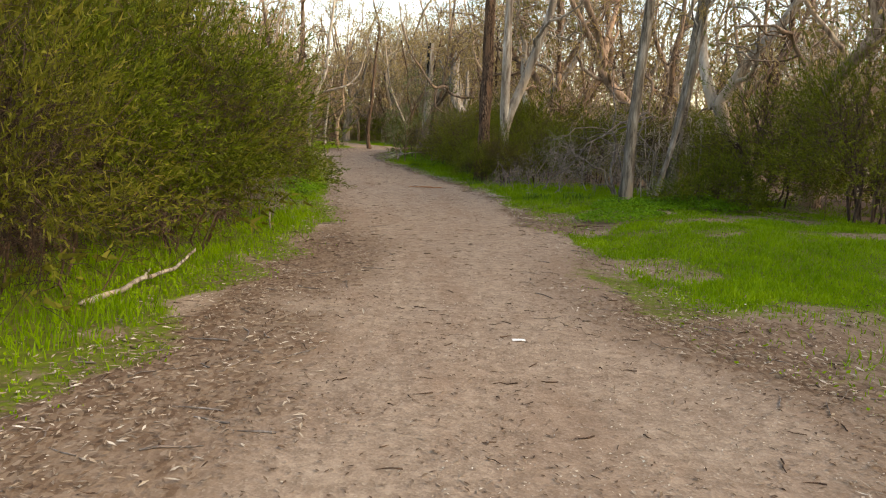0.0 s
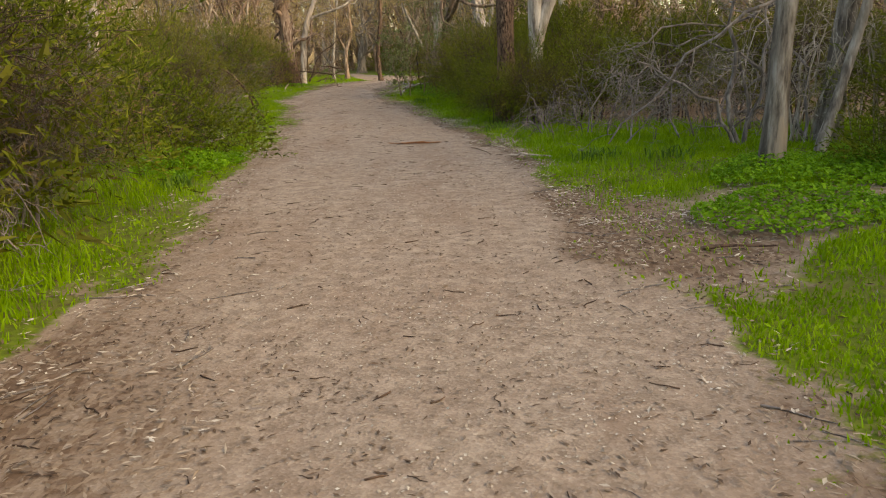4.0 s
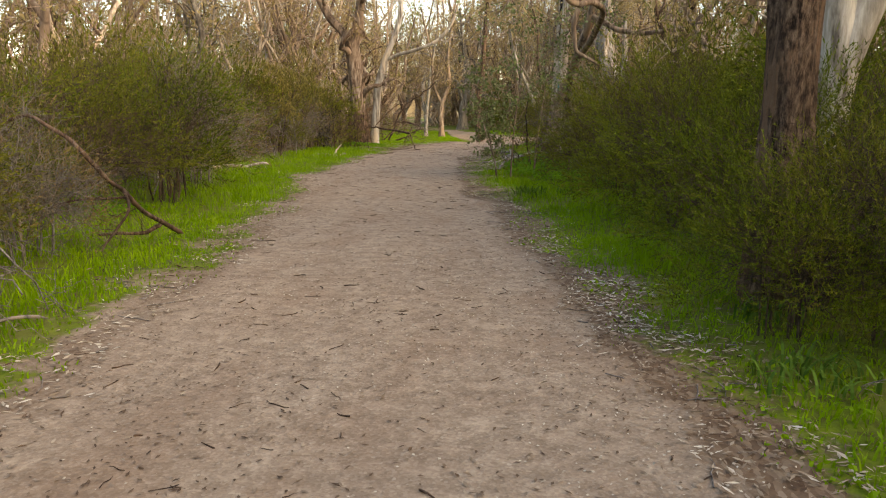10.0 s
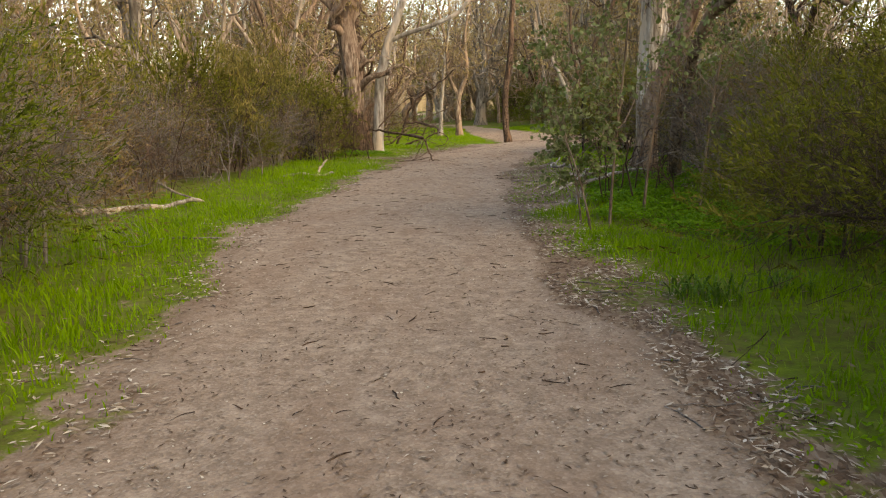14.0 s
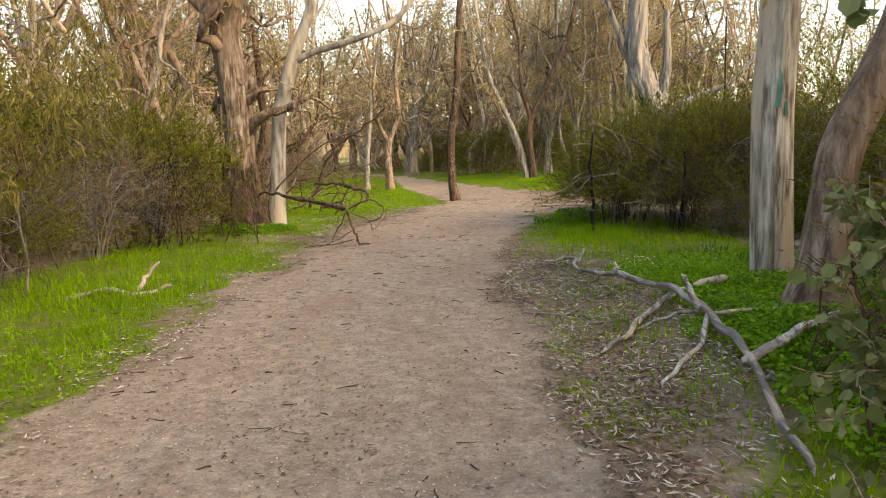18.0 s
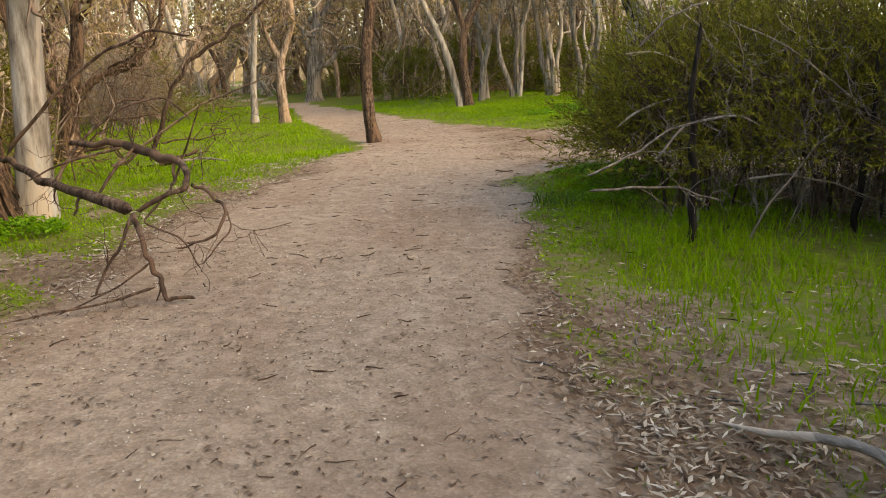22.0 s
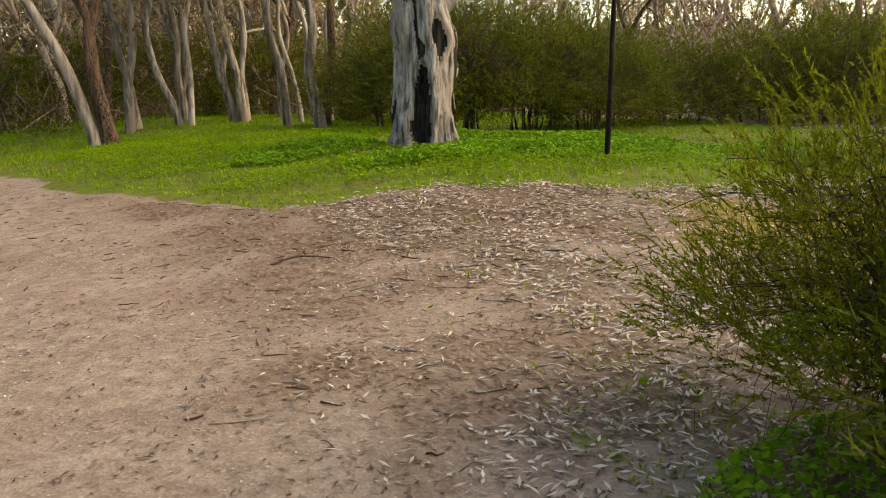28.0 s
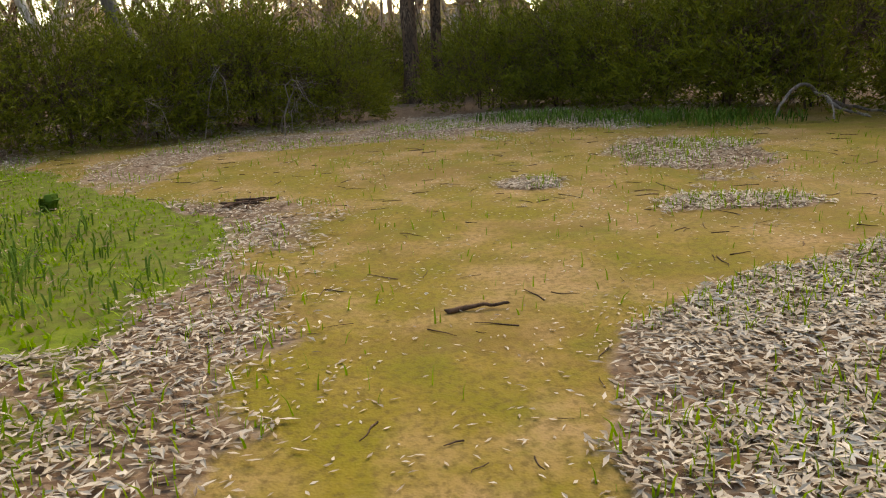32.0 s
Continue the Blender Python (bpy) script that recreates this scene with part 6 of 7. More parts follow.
# the 28 gums at y -24 to 8 are unseen, added to block the sun
for n, (x, y) in enumerate(spots(_rw, 150, -26, 40, 6, 88, 4.3, 2.3, 17) + spots(_rw, 28, 6, 34, -24, 8, 5, 2.6) + spots(_rw, 70, -12, 16, 68, 104, 3.0, 1.7, 25) + spots(_rw, 24, -24, -7, 46, 100, 3.5, 2.0, 25) + [(24.2, 40.0), (26.3, 42.2), (27.2, 38.6), (23.2, 37.4), (29.0, 44.2), (28.4, 40.6), (25.4, 35.8), (31.2, 41.4), (5.6, 33.2), (7.4, 36.4), (6.6, 29.8), (9.2, 33.6), (8.4, 30.6), (11.2, 36.2), (10.4, 31.0), (12.6, 33.0), (5.2, 38.2), (9.6, 38.4), (-1.5, 84.5), (-4.0, 87.5), (0.5, 88.0), (-2.5, 91.0), (-5.5, 92.5), (2.5, 85.5), (-0.5, 95.0), (-7.5, 96.0)]):
    s = _rw.uniform(0.75, 1.2) * (1.3 if y > 72 else 1.0)
    m = pose(x, y, float(gz(x, y)) - 0.03, 0, 0, _rw.uniform(0, 360)) @ Matrix.Diagonal((s, s, s, 1))
    if n < 10:
        WOODS[n].matrix_basis = m
    else:
        copy_thing(WOODS[n % 10], m).matrix_basis = m


def far_woods(seed, places, bark, leafy, label, name):
    """Woods that stay far off: trunks, limbs and leaf clumps."""
    rng = np.random.RandomState(seed)
    n = len(places)
    base = np.array([(x, y, float(gz(x, y)) - 0.05) for x, y in places])
    u = np.linspace(0, 1, 6)[None, :, None]
    top = base + np.stack([rng.normal(size=n) * 1.0, rng.normal(size=n) * 1.0, rng.uniform(7, 12, n)], 1)
    P = base[:, None] * (1 - u) + top[:, None] * u
    P[:, 1:] += np.cumsum(rng.normal(size=(n, 5, 3)) * np.array([0.45, 0.45, 0.1]), 1)
    R = rng.uniform(0.08, 0.22, n)[:, None] * np.linspace(1.1, 0.35, 6)[None]
    P1, R1 = sprout(rng, P, R, 10, (0.08, 1.0), (20, 75), (2.0, 4.2), 0.5, 5, 0.75, 0.03)
    P2, R2 = sprout(rng, P1, R1, 3, (0.3, 1.0), (20, 70), (0.8, 2.0), 0.55, 4, 0.5, 0.0)
    wood = tagged(new(name, mesh_of(name, *merge([tubes(P, R, 6), tubes(P1, R1, 4), tubes(P2, R2, 3)]), bark)), label, "woods", kind="stuff")
    P2 = P2[rng.rand(len(P2)) < 0.45]
    at, way = along(P2, rng, 13, (0.4, 1.0))
    way = unit(rng.normal(size=way.shape) + np.array([0, 0, -0.6]))
    tagged(new(name + "_leaves", mesh_of(name + "_leaves", *needles(rng, at + rng.normal(size=at.shape) * 0.3, way, 0.36, 0.17), leafy, False)), "olive-gold leaf clumps of distant gums", "leaves", kind="stuff")
    return wood


# the first 60 stand unseen south-east of the start, added as sun block
_far = spots(_rw, 60, 8, 60, -40, 5, 8, 2.6) + spots(_rw, 190, -45, 60, 20, 115, 12, 2.5, 45) + spots(_rw, 190, -75, 95, -12, 150, 16, 3.0)
far_woods(101, _far[0::3], BARK_SUNLIT, GUM_LEAF, "distant pale brown gum trunks and limbs", "grey_woods")
far_woods(102, _far[1::3], BARK_SUNLIT_ROSE, GUM_LEAF, "distant brown gum trunks and limbs", "brown_woods")
far_woods(103, _far[2::3], BARK_PALE, GUM_GREEN, "distant pale gum trunks and limbs", "pale_woods")


def thicket(seed, places, mat, stemmat, name, label, leaf=0.15, width=0.040, per=330):
    """Scrub that fills the woods behind the verge."""
    rng = np.random.RandomState(seed)
    V, D, T = [], [], []
    for x, y in places:
        h, w = rng.uniform(0.8, 1.9), rng.uniform(2.2, 4.2)
        p, d = dome(rng, h, w, 6, per, (0.3, 1.05))
        z = float(gz(x, y))
        V.append(p + (x, y, z)), D.append(d)
        c = 22
        f = np.stack([x + rng.normal(size=c) * 0.3 * w, y + rng.normal(size=c) * 0.3 * w, z + rng.uniform(0, 0.5, c) * (rng.rand(c) < 0.6) * h], 1)
        t = f + np.stack([rng.normal(size=c) * 0.9, rng.normal(size=c) * 0.9, rng.uniform(0.3, 1.3, c) * h], 1)
        T.append(np.stack([f, (f + t) / 2 + rng.normal(size=(c, 3)) * 0.22, t], 1))
    V, D, T = np.concatenate(V), np.concatenate(D), np.concatenate(T)
    V[:, 2] = np.maximum(V[:, 2], gz(V[:, 0], V[:, 1], False) + 0.02)
    way = unit(D * 0.5 + rng.normal(size=D.shape) * 0.7 + np.array([0, 0, 0.3]))
    tagged(new(name, mesh_of(name, *needles(rng, V, way, leaf, width), mat, False)), label, "scrub", kind="stuff")
    tagged(new(name + "_stems", mesh_of(name + "_stems", *tubes(T, np.array([[0.02, 0.014, 0.006]]) * np.ones((len(T), 1)), 4), stemmat)), "thin stems of the scrub behind the verge", "scrub", kind="stuff")


_sc = spots(_rw, 330, -45, 55, 2, 112, 3.0, 2.0, 34)
thicket(111, _sc[0::4], SHRUB_OLIVE, BARK_TAN, "green_scrub", "olive-green scrub filling the woods")
thicket(112, _sc[1::4] + _sc[3::4], SHRUB_BROWN, BARK_BROWN, "brown_scrub", "brown twiggy scrub filling the woods")
thicket(113, _sc[2::4], SHRUB_DARK, STEM, "dark_scrub", "dark green scrub filling the woods")


def backdrop():
    """The closed edge of the woods, far off."""
    rng = np.random.RandomState(77)
    n = 900
    a = np.linspace(0, 2 * np.pi, n, endpoint=False)
    r = 118 + 9 * vnoise(np.cos(a) * 9, np.sin(a) * 9, 1.0)
    top = 5.2 + 3.2 * vnoise(np.cos(a) * 40, np.sin(a) * 40, 1.0) + 2.2 * rng.rand(n) ** 2
    rows = [np.stack([5 + r * np.cos(a), 45 + r * np.sin(a), z], 1) for z in (0 * a - 1.0, top * 0.5, top)]
    V = np.concatenate(rows)
    i = np.arange(n)
    j = (i + 1) % n
    F = np.concatenate([np.stack([i + k * n, j + k * n, j + (k + 1) * n, i + (k + 1) * n], 1) for k in (0, 1)])
    tagged(new("backdrop", mesh_of("backdrop", V, F, FAR_WOOD, False)), "distant closed line of olive-brown woods", "backdrop", kind="structure")


backdrop()

# ---- grass, herbs, fallen leaves ----
_rg = np.random.RandomState(21)


def scatter(n, x0, x1, y0, y1, weight):
    x, y = _rg.uniform(x0, x1, n), _rg.uniform(y0, y1, n)
    keep = _rg.rand(n) < weight(x, y)
    return x[keep], y[keep]


def outside(x, y):
    return np.maximum(np.interp(y, EDGE_Y, EDGE_L) - x, x - np.interp(y, EDGE_RY, EDGE_R))


def blades(name, x, y, h, width, mat, label, spread=0.85):
    n = len(x)
    base = np.stack([x, y, gz(x, y) - 0.005], 1)
    a = _rg.uniform(0, 2 * np.pi, n)
    side = np.stack([np.cos(a), np.sin(a), 0 * a], 1) * (width * _rg.uniform(0.6, 1.3, n))[:, None]
    b = _rg.uniform(0, 2 * np.pi, n)
    bend = np.stack([np.cos(b), np.sin(b), 0 * b], 1) * (h * _rg.uniform(0.1, 1.0, n) * spread)[:, None]
    up = np.array([0, 0, 1.0]) * np.asarray(h)[:, None]
    V = np.stack([base - side, base + side, base + up * 0.6 + bend * 0.4 + side * 0.7, base + up * 0.6 + bend * 0.4 - side * 0.7, base + up * 0.92 + bend], 1).reshape(-1, 3)
    k = np.arange(n)[:, None] * 5
    me = mesh_of(name, V, [k + np.array([[0, 1, 2, 3]]), k + np.array([[3, 2, 4]])], mat, False)
    return tagged(new(name, me), label, "grass", kind="stuff")


_w = lambda x, y: zones(x, y)[3] * (0.3 + 0.7 * sstep(0.22, 0.55, vnoise(x, y, 1.7))) * np.exp(-np.clip(outside(x, y) - 0.4, 0, 9) / 1.6)
x, y = scatter(470000, -5.5, 6.5, 2.0, 48, _w)
h = (0.035 + 0.12 * vnoise(x, y, 1.3) ** 1.5 + 0.07 * vnoise(x, y, 0.5) * sstep(0.1, 0.7, outside(x, y))) * (0.35 + 0.65 * sstep(0.0, 0.5, outside(x, y))) * np.where(((y < 13) & (x > 0)) | ((y > 39) & (x < 0)), 0.55, 1.0)
blades("grass", x, y, h * _rg.uniform(0.5, 1.2, len(x)), 0.0056, GRASS, "bright green grass along both verges of the track")
x, y = scatter(150000, 2.6, 9.5, 6, 18, lambda x, y: zones(x, y)[3] * (0.06 + 0.94 * sstep(0.32, 0.62, vnoise(x, y, 1.5))))
blades("lawn", x, y, (0.02 + 0.06 * vnoise(x, y, 1.8)) * _rg.uniform(0.5, 1.3, len(x)), 0.006, GRASS, "short uneven green grass beside the track", 0.8)
x, y = scatter(26000, 2.2, 9, 4, 15, lambda x, y: zones(x, y)[3] * sstep(0.62, 0.32, vnoise(x, y, 1.5)))
LAWN_LEAVES = (x, y)
x, y = scatter(145000, -10.5, 15, 45.5, 70, lambda x, y: zones(x, y)[3] * sstep(0.02, 0.3, outside(x, y)) * 0.9)
h = (0.03 + 0.08 * vnoise(x, y, 0.9) ** 1.4) * np.where((x > 7.2) & (y < 53), 0.8, 1.0)
blades("bank_grass", x, y, h * _rg.uniform(0.6, 1.3, len(x)), 0.009, GRASS, "soft green grass on the bank round the burnt tree", 1.3)
x, y = scatter(110000, 2.5, 19, 41, 54, lambda x, y: (zones(x, y)[1] * np.where(y < 47.2, 0.8, 0.45) + zones(x, y)[2] * 0.03) * sstep(0.30, 0.65, vnoise(x, y, 1.3)) * (0.2 + 0.8 * sstep(4.2, 6.0, x)))
blades("sparse_grass", x, y, (0.025 + 0.05 * _rg.rand(len(x))) * np.where(x > 5, 1.5, 1.0), 0.005, GRASS, "sparse green blades between fallen leaves", 0.6)


x, y = scatter(60000, -0.2, 2.6, 32.8, 46.6, lambda x, y: zones(x, y)[1] * 0.9 * sstep(0.38, 0.62, vnoise(x, y, 2.8)) * sstep(-0.1, 0.5, outside(x, y)))
blades("bay_grass", x, y, 0.015 + 0.04 * _rg.rand(len(x)), 0.0035, GRASS, "sparse green blades among fallen leaves", 0.6)


def herbs(name, patches, n, label, size=0.016, mat=HERB):
    """Patches of small round-leaved herbs; each patch: centre, half widths, height."""
    X, Y, H = [], [], []
    area = np.array([p[2] * p[3] for p in patches])
    for (cx, cy, rx, ry, hh), c in zip(patches, (n * area / area.sum()).astype(int)):
        a, q = _rg.uniform(0, 2 * np.pi, c), np.sqrt(_rg.rand(c))
        ok = q + 0.5 * (vnoise(cx + a, cy + q, 2.0) - 0.5) < 0.95
        X.append((cx + np.cos(a) * q * rx)[ok]), Y.append((cy + np.sin(a) * q * ry)[ok])
        H.append((hh * (0.45 + 0.55 * np.sqrt(np.clip(1 - q ** 2, 0, 1))) * _rg.uniform(0.45, 1.0, c))[ok])
    x, y, h = np.concatenate(X), np.concatenate(Y), np.concatenate(H)
    h = h * (0.5 + vnoise(x, y, 2.2))
    at = np.stack([x, y, gz(x, y) + h], 1)
    k = len(x)
    nor = unit(np.array([0, 0, 1.0]) + _rg.normal(size=(k, 3)) * 0.38)
    u = unit(np.cross(nor, _rg.normal(size=(k, 3))))
    v = np.cross(nor, u)
    s = (size * _rg.uniform(0.6, 1.4, k))[:, None]
    V = np.stack([at + (u * math.cos(t) + v * math.sin(t)) * s + nor * s * 0.25 * math.cos(3 * t) for t in np.arange(6) * math.pi / 3], 1).reshape(-1, 3)
    i = np.arange(k)[:, None] * 6
    me = mesh_of(name, V, [i + np.array([[0, 1, 2, 3]]), i + np.array([[3, 4, 5, 0]])], mat, False)
    return tagged(new(name, me), label, "herbs", kind="stuff")


herbs("clover", [(4.7, 13.2, 0.9, 0.9, 0.16), (5.6, 13.0, 1.0, 1.1, 0.2), (3.9, 12.0, 0.7, 0.8, 0.1), (-1.75, 15.8, 0.55, 0.9, 0.2), (-1.5, 16.5, 0.4, 0.6, 0.12), (1.8, 34.2, 0.8, 0.8, 0.16), (1.5, 33.2, 0.7, 0.7, 0.14), (2.3, 36.0, 0.8, 0.6, 0.12), (2.6, 35.1, 0.7, 0.8, 0.15),
                 (2.15, 44.45, 0.5, 0.5, 0.2), (3.45, 46.05, 0.35, 0.25, 0.15), (1.75, 43.9, 0.45, 0.5, 0.18), (1.45, 43.3, 0.35, 0.5, 0.14), (1.75, 44.75, 0.55, 0.4, 0.16), (2.25, 45.15, 0.6, 0.4, 0.16), (-4.3, 42.5, 0.8, 0.6, 0.15), (2.3, 31.2, 0.9, 1.0, 0.12), (2.9, 30.3, 0.8, 0.8, 0.12), (1.6, 32.6, 0.7, 0.9, 0.17), (1.25, 31.6, 0.4, 0.6, 0.13), (1.35, 33.8, 0.4, 0.5, 0.12), (-3.6, 24.9, 0.3, 0.6, 0.1), (1.25, 34.3, 0.45, 0.8, 0.07), (1.5, 36.9, 0.8, 0.9, 0.05), (1.5, 35.4, 0.6, 0.6, 0.08), (2.4, 37.6, 1.0, 0.8, 0.06)], 52000, "low carpet of dark green round-leaved herbs")
herbs("bank_herbs", [(5.4, 52.2, 1.6, 0.8, 0.14), (7.4, 51.8, 1.8, 0.9, 0.16), (4.2, 54.4, 1.2, 1.0, 0.14), (8.8, 53.4, 1.6, 1.1, 0.2), (6.9, 54.2, 1.0, 0.8, 0.14), (9.9, 51.5, 1.4, 0.9, 0.12)], 22000, "low mounds of green herbs round the burnt tree", 0.022)
herbs("bank_turf", [(3.4, 52.6, 1.2, 0.9, 0.09), (3.0, 55.6, 1.4, 1.6, 0.09), (6.0, 50.9, 1.8, 0.9, 0.08), (8.2, 50.6, 1.6, 1.0, 0.09), (5.4, 56.6, 2.4, 1.6, 0.10), (2.6, 58.6, 1.4, 2.0, 0.08), (4.6, 51.4, 1.2, 0.6, 0.07), (6.4, 52.6, 2.6, 1.6, 0.10)], 34000, "soft bright green weeds covering the bank", 0.013, GRASS)


x, y = scatter(150000, -5, 6.5, 2.0, 48, lambda x, y: zones(x, y)[3] * np.exp(-np.clip(outside(x, y) - 0.2, 0, 9) / 1.2) * sstep(0.35, 0.65, vnoise(x, y, 0.8)))
h = (0.02 + 0.07 * vnoise(x, y, 1.6)) * (0.4 + 0.6 * sstep(0.0, 0.5, outside(x, y)))
_at = np.stack([x, y, gz(x, y) + h * _rg.uniform(0.3, 1.0, len(x))], 1)
_way = unit(np.stack([_rg.normal(size=len(x)), _rg.normal(size=len(x)), 0.25 + 0.5 * _rg.rand(len(x))], 1))
tagged(new("verge_herbs", mesh_of("verge_herbs", *leaves(_rg, _at, _way, 0.036, 0.020), GRASS, False)), "small soft green weeds mixed into the verge grass", "herbs", kind="stuff")


def tuft(name, x, y, n, h, r, mat, label, width=0.008, seed=0, sx=1.0, sy=1.0):
    rng = np.random.RandomState(seed + int(x * 31 + y * 17))
    a, q = rng.uniform(0, 6.28, n), np.sqrt(rng.rand(n)) * r
    base = np.stack([np.cos(a) * q * 0.5 * sx, np.sin(a) * q * 0.5 * sy, np.full(n, -0.01)], 1)
    L = h * rng.uniform(0.6, 1.2, n)[:, None]
    b = rng.uniform(0, 6.28, n)
    d = np.stack([np.cos(b), np.sin(b), 0 * b], 1) * rng.uniform(0.25, 0.9, n)[:, None]
    side = np.stack([-np.sin(b), np.cos(b), 0 * b], 1) * width
    c = [base + d * L * t * t * 0.8 + np.array([0, 0, 1.0]) * L * (t - 0.45 * t ** 2.6) for t in (0, 0.35, 0.7, 1.0)]
    ww = (0.7, 1.0, 0.8, 0.08)
    V = np.stack([p + s * side * w for p, w in zip(c, ww) for s in (-1, 1)], 1).reshape(-1, 3)
    i = np.arange(n)[:, None] * 8
    me = mesh_of(name, V, [i + np.array([[2 * j, 2 * j + 1, 2 * j + 3, 2 * j + 2]]) for j in range(3)], mat, False)
    ob = tagged(new(name, me), label, "grass tuft", "strap-leaved tufts", "stuff")
    ob.location = (x, y, float(gz(x, y)))
    return ob


for x, y, n, hh, r in ((1.35, 27.9, 90, 0.28, 0.5), (1.95, 28.1, 50, 0.25, 0.4), (2.6, 19.9, 80, 0.24, 0.6), (2.75, 21.0, 60, 0.24, 0.5), (3.3, 15.6, 70, 0.26, 0.6), (4.0, 15.0, 60, 0.28, 0.6), (-1.5, 14.6, 60, 0.25, 0.5), (-1.9, 10.8, 60, 0.25, 0.5), (2.5, 37.4, 50, 0.22, 0.6), (3.0, 36.2, 50, 0.26, 0.6), (2.2, 38.4, 40, 0.2, 0.6), (1.6, 38.0, 30, 0.18, 0.5), (0.9, 43.0, 60, 0.24, 0.5)):
    tuft("grass_tuft", x, y, n, hh, r, STRAP, "tuft of dark green strap-like leaves")
for x, y, n, hh in ((8.6, 50.0, 130, 0.36), (9.4, 50.4, 110, 0.32), (10.2, 50.0, 90, 0.28), (8.9, 49.3, 70, 0.26), (11.0, 50.6, 60, 0.26)):
    tuft("grass_tuft", x, y, n, hh, 1.3, STRAP, "tall dark green grass tuft in the clearing", 0.007)
for x, y in ((17.6, 44.4), (17.0, 43.4), (16.4, 42.6), (18.2, 45.0), (15.8, 42.0)):
    tuft("grass_tuft", x, y, 220, 0.32, 1.7, STRAP, "dark green reedy tuft before the hedge", 0.009)
tuft("thistle", 11.95, 50.7, 26, 0.26, 0.15, STRAP, "small dark leafy weed standing in grass", 0.03)


def litter(name, x, y, length, width, mat, label, lift=0.012, flat=0.22):
    n = len(x)
    a = _rg.uniform(0, 2 * np.pi, n)
    way = unit(np.stack([np.cos(a), np.sin(a), _rg.normal(size=n) * flat * 0.6], 1))
    L = (length * _rg.uniform(0.55, 1.35, n))[:, None]
    W = (width * _rg.uniform(0.7, 1.3, n))[:, None]
    at = np.stack([x, y, gz(x, y) + 0.004 + lift * _rg.rand(n)], 1)
    at[:, 2] += np.abs(way[:, 2]) * L[:, 0] * 0.5
    nor = unit(np.array([0, 0, 1.0]) + _rg.normal(size=(n, 3)) * flat)
    side = unit(np.cross(way, nor))
    curl = side * L * (_rg.rand(n, 1) - 0.5) * 0.14
    up = np.cross(side, way) * (L * _rg.uniform(-0.06, 0.10, (n, 1)))
    V = np.stack([at - way * L * 0.5, at + side * W * 0.5 + curl * 0.5 - way * L * 0.08 + up, at + way * L * 0.5 + curl * 0.1, at - side * W * 0.5 + curl * 0.5 - way * L * 0.02 + up * 0.6], 1).reshape(-1, 3)
    return tagged(new(name, mesh_of(name, V, np.arange(4 * n).reshape(-1, 4), mat, False)), label, "leaves", kind="stuff")


x, y = scatter(330000, -5, 6, 1.5, 50, lambda x, y: zones(x, y)[1] ** 1.3 * 0.9 * ((outside(x, y) < 2.0) | ((y > 45) & (x < 5.5))) * (1 - 0.6 * ((x > 3.0) & (y > 41))))
litter("leaf_litter", x, y, 0.048, 0.0115, LITTER, "fallen gum leaves and bark along the track's edges", 0.02)
x, y = scatter(640000, 2.6, 20, 40, 54, lambda x, y: zones(x, y)[1] * np.where((y < 47) & (x > 3.2), 0.95, np.where(x > 4.5, 0.5, 0.28)) * (0.55 + 0.45 * sstep(0.25, 0.55, vnoise(x, y, 1.6))) * np.where(x > 12, 0.5, 1.0))
litter("pale_leaf_litter", x, y, 0.066, 0.0175, LITTER_PALE, "pale dry gum leaves strewn over the clearing", 0.025)
x, y = scatter(60000, -0.2, 2.4, 32.6, 38.6, lambda x, y: (0.10 * zones(x, y)[1] + 0.08 * zones(x, y)[3]) * (0.2 + 0.8 * sstep(0.4, 0.7, vnoise(x, y, 2.0))))
litter("bay_leaves", x, y, 0.056, 0.014, LITTER_PALE, "pale dry leaves under the fallen limb", 0.03)
x, y = scatter(90000, -0.3, 2.4, 32.6, 40.0, lambda x, y: 0.22 * zones(x, y)[1] * (y < 39.0) * (0.3 + 0.7 * sstep(0.3, 0.6, vnoise(x, y, 2.2))) * (outside(x, y) < 2.2))
litter("bay_litter", x, y, 0.054, 0.014, LITTER, "brown and grey leaves lying thick beside the fallen limb", 0.03)
x, y = scatter(150000, -3.5, 5, 1.0, 58, lambda x, y: zones(x, y)[0] * (0.25 + 0.7 * vnoise(x, y, 1.5)))
litter("track_chips", x, y, 0.034, 0.011, CHIP, "bark chips and leaf bits scattered on the gravel", 0.004, 0.12)
x, y = scatter(16000, -3.5, 5, 1.0, 58, lambda x, y: zones(x, y)[0] * (0.15 + 0.6 * vnoise(x, y, 1.1)))
litter("track_leaves", x, y, 0.042, 0.013, LITTER, "dry brown leaves scattered over the track", 0.006, 0.2)
x, y = scatter(52000, 2.0, 18, 42, 53, lambda x, y: np.maximum(zones(x, y)[2], zones(x, y)[0] * 0.8) * (0.15 + 0.8 * vnoise(x, y, 2.0) ** 2))
litter("moss_chips", x, y, 0.038, 0.011, LITTER_PALE, "scattered leaf bits on the moss", 0.005, 0.15)
x, y = scatter(250000, -4, 5, 1.5, 48, lambda x, y: zones(x, y)[1] ** 1.3 * 0.8 * sstep(0.3, 0.55, vnoise(x, y, 2.6)) * np.where((y < 12) | ((y > 33) & (x > -0.5)), 0.25, 1.0) * (outside(x, y) < 1.8))
litter("edge_leaves", x, y, 0.055, 0.014, LITTER_PALE, "paler dry leaves gathered at the track's edges", 0.02)
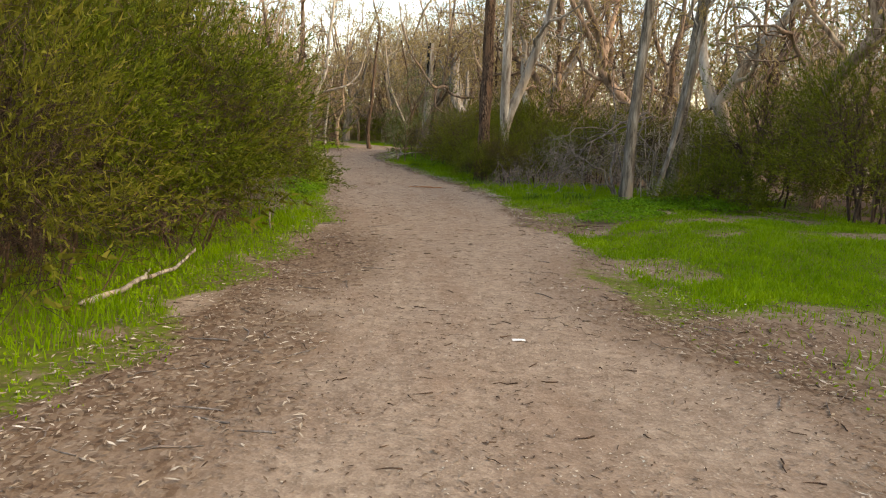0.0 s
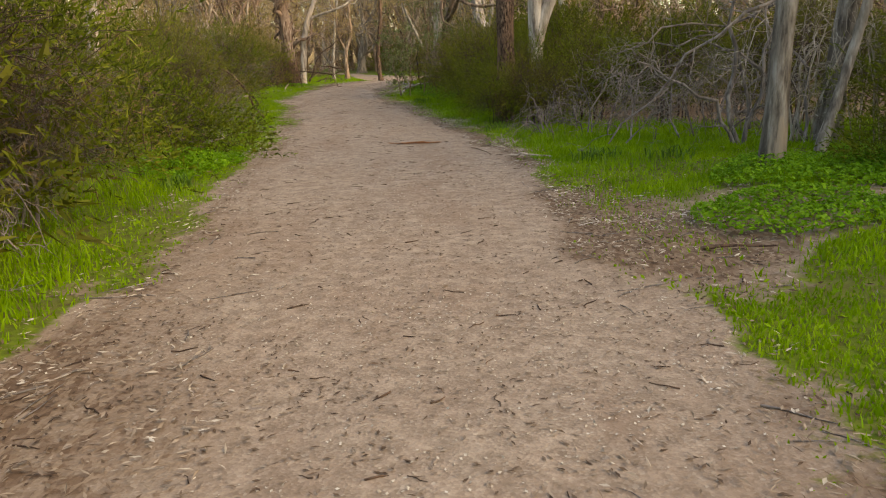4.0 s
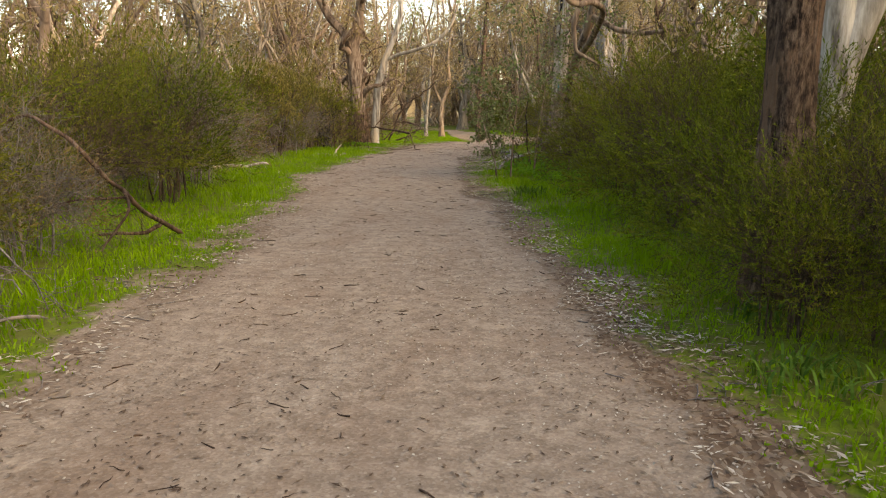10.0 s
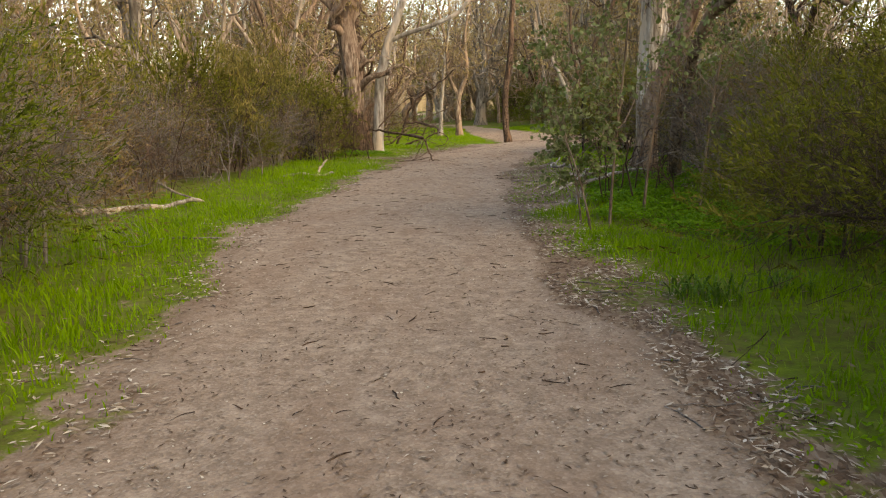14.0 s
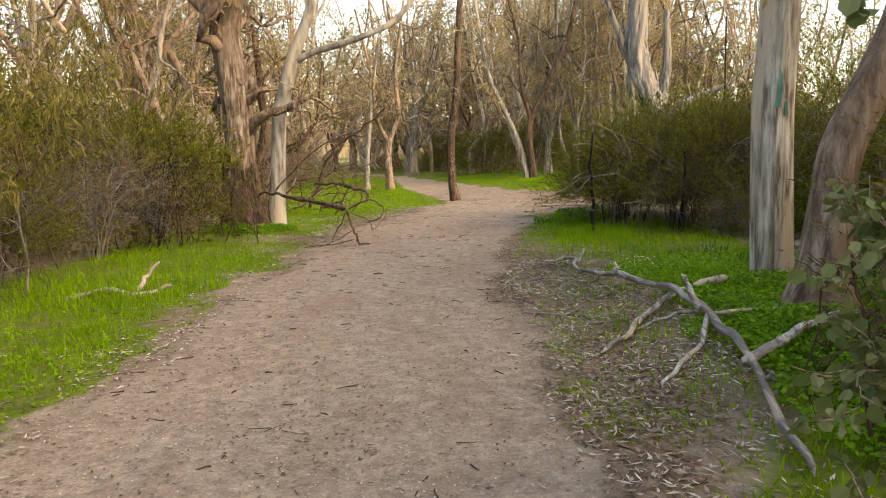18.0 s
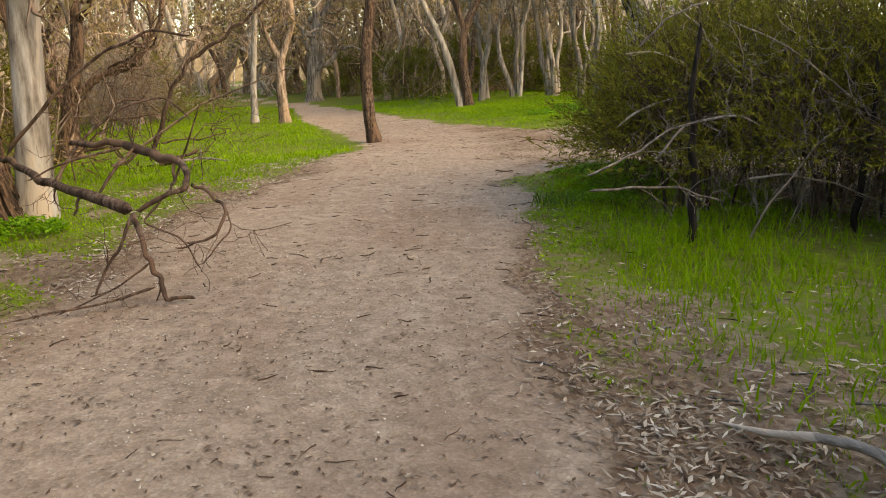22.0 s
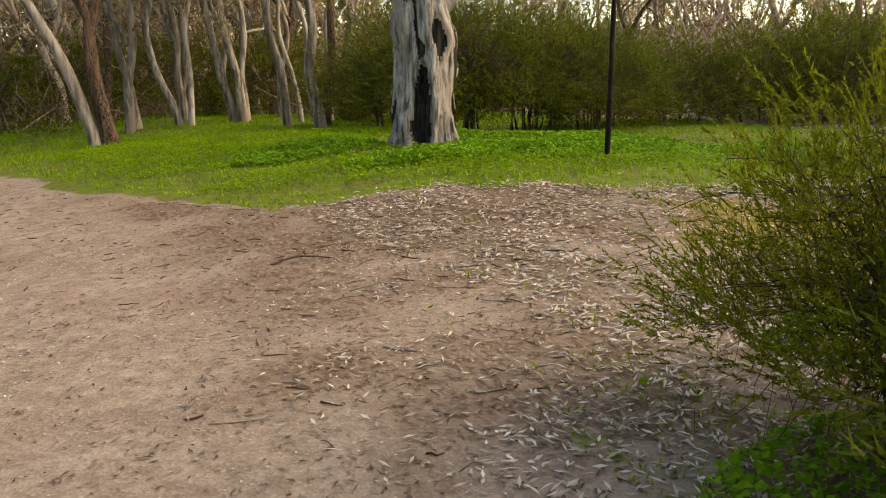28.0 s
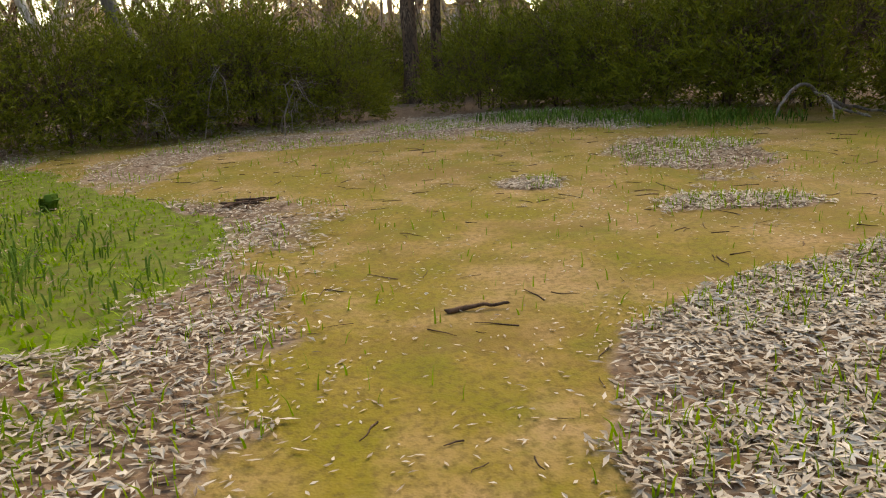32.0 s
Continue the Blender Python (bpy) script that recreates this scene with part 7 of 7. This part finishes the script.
x, y = scatter(5200, 0.8, 4.2, 44.9, 48.6, lambda x, y: 0.9 * sstep(0.3, -0.5, np.hypot((x - 2.75) / 1.05, (y - 46.1) / 0.85) - 1 + 1.4 * (vnoise(x, y, 1.6) - 0.5)) + 0.22 * zones(x, y)[1])
litter("bush_leaves", x, y, 0.058, 0.014, LITTER_PALE, "pale dry leaves gathered before the bush at the clearing", 0.02)
x, y = scatter(150000, -4, 16, 1.5, 53, lambda x, y: zones(x, y)[1] * 0.8 * ((outside(x, y) < 1.6) | (y > 40)))
litter("bark_bits", x, y, 0.042, 0.011, CHIP, "dark bark bits and brown leaves in the litter", 0.022)
x, y = scatter(130000, -3.5, 5, 1.0, 58, lambda x, y: zones(x, y)[0] * (0.10 + 0.9 * sstep(0.35, 0.75, vnoise(x, y, 0.9))))
litter("gravel_chips", x, y, 0.014, 0.010, LITTER_PALE, "small pale stones in the packed gravel", 0.003, 0.35)
x, y = scatter(9000, 3.5, 15, 47.5, 54, lambda x, y: zones(x, y)[3] * sstep(2.4, 0.2, np.interp(x, NORTH_X, NORTH_Y) - y + 2.4) * 0.7 + zones(x, y)[3] * 0.12)
litter("bank_leaves", x, y, 0.07, 0.015, LITTER, "pale dry leaves caught in the bank grass", 0.06, 0.35)
litter("lawn_leaves", *LAWN_LEAVES, 0.05, 0.012, CHIP, "dry leaves and bark bits lying on short grass", 0.03, 0.4)
x, y = scatter(9000, -5, 6, 2, 47, lambda x, y: zones(x, y)[3] * np.exp(-np.clip(outside(x, y) - 0.3, 0, 9) / 0.8))
litter("verge_leaves", x, y, 0.06, 0.012, CHIP, "dry leaves caught in the grass", 0.08, 0.4)


def ground_twigs(name, x, y, lo, hi, r, mat, label):
    n = len(x)
    a = _rg.uniform(0, 2 * np.pi, n)
    L = _rg.uniform(lo, hi, n)
    d = np.stack([np.cos(a), np.sin(a)], 1)
    P = np.zeros((n, 4, 3))
    for i, q in enumerate((-0.5, -0.15, 0.2, 0.5)):
        P[:, i, :2] = np.stack([x, y], 1) + d * (L * q)[:, None] + _rg.normal(size=(n, 2)) * (L * 0.05)[:, None]
        P[:, i, 2] = gz(P[:, i, 0], P[:, i, 1]) + r * 0.7 + 0.006 * _rg.rand(n)
    R = (r * _rg.uniform(0.5, 1.5, n))[:, None] * np.array([[1, 0.9, 0.75, 0.4]])
    return tagged(new(name, mesh_of(name, *tubes(P, R, 5), mat)), label, "twigs", kind="stuff")


x, y = scatter(13000, -3.5, 5, 1.5, 60, lambda x, y: np.maximum(zones(x, y)[0] * 0.22, zones(x, y)[1] * 0.5))
ground_twigs("dark_twigs", x, y, 0.03, 0.13, 0.0032, DEAD_BROWN, "dark fallen twigs scattered over the track")
x, y = scatter(6500, -3.5, 6, 1.5, 50, lambda x, y: zones(x, y)[1] * 0.7 * (outside(x, y) < 2.0))
ground_twigs("pale_twigs", x, y, 0.06, 0.32, 0.004, DEAD_GREY, "grey fallen twigs in the litter")
x, y = scatter(2600, 2, 18, 41, 53, lambda x, y: np.maximum(zones(x, y)[2] * 0.30, zones(x, y)[1] * 0.5))
ground_twigs("clearing_twigs", x, y, 0.05, 0.24, 0.0035, DEAD_BROWN, "fallen twigs in the clearing")

# scrap of white paper on the track
_q = bmesh.new()
_pv = [_q.verts.new(p) for p in ((-0.045, -0.02, 0.004), (0.01, -0.03, 0.012), (0.05, -0.012, 0.003), (0.04, 0.02, 0.010), (-0.005, 0.028, 0.004), (-0.05, 0.012, 0.011))]
_c = _q.verts.new((0, 0, 0.016))
for i in range(6):
    _q.faces.new((_pv[i], _pv[(i + 1) % 6], _c))
_pm = bpy.data.meshes.new("paper_scrap")
_q.to_mesh(_pm)
_q.free()
_pm.materials.append(M_WHITE)
tagged(new("paper_scrap", _pm), "crumpled scrap of white paper on the gravel", "litter").location = (0.99, 4.97, float(gz(0.99, 4.97)))
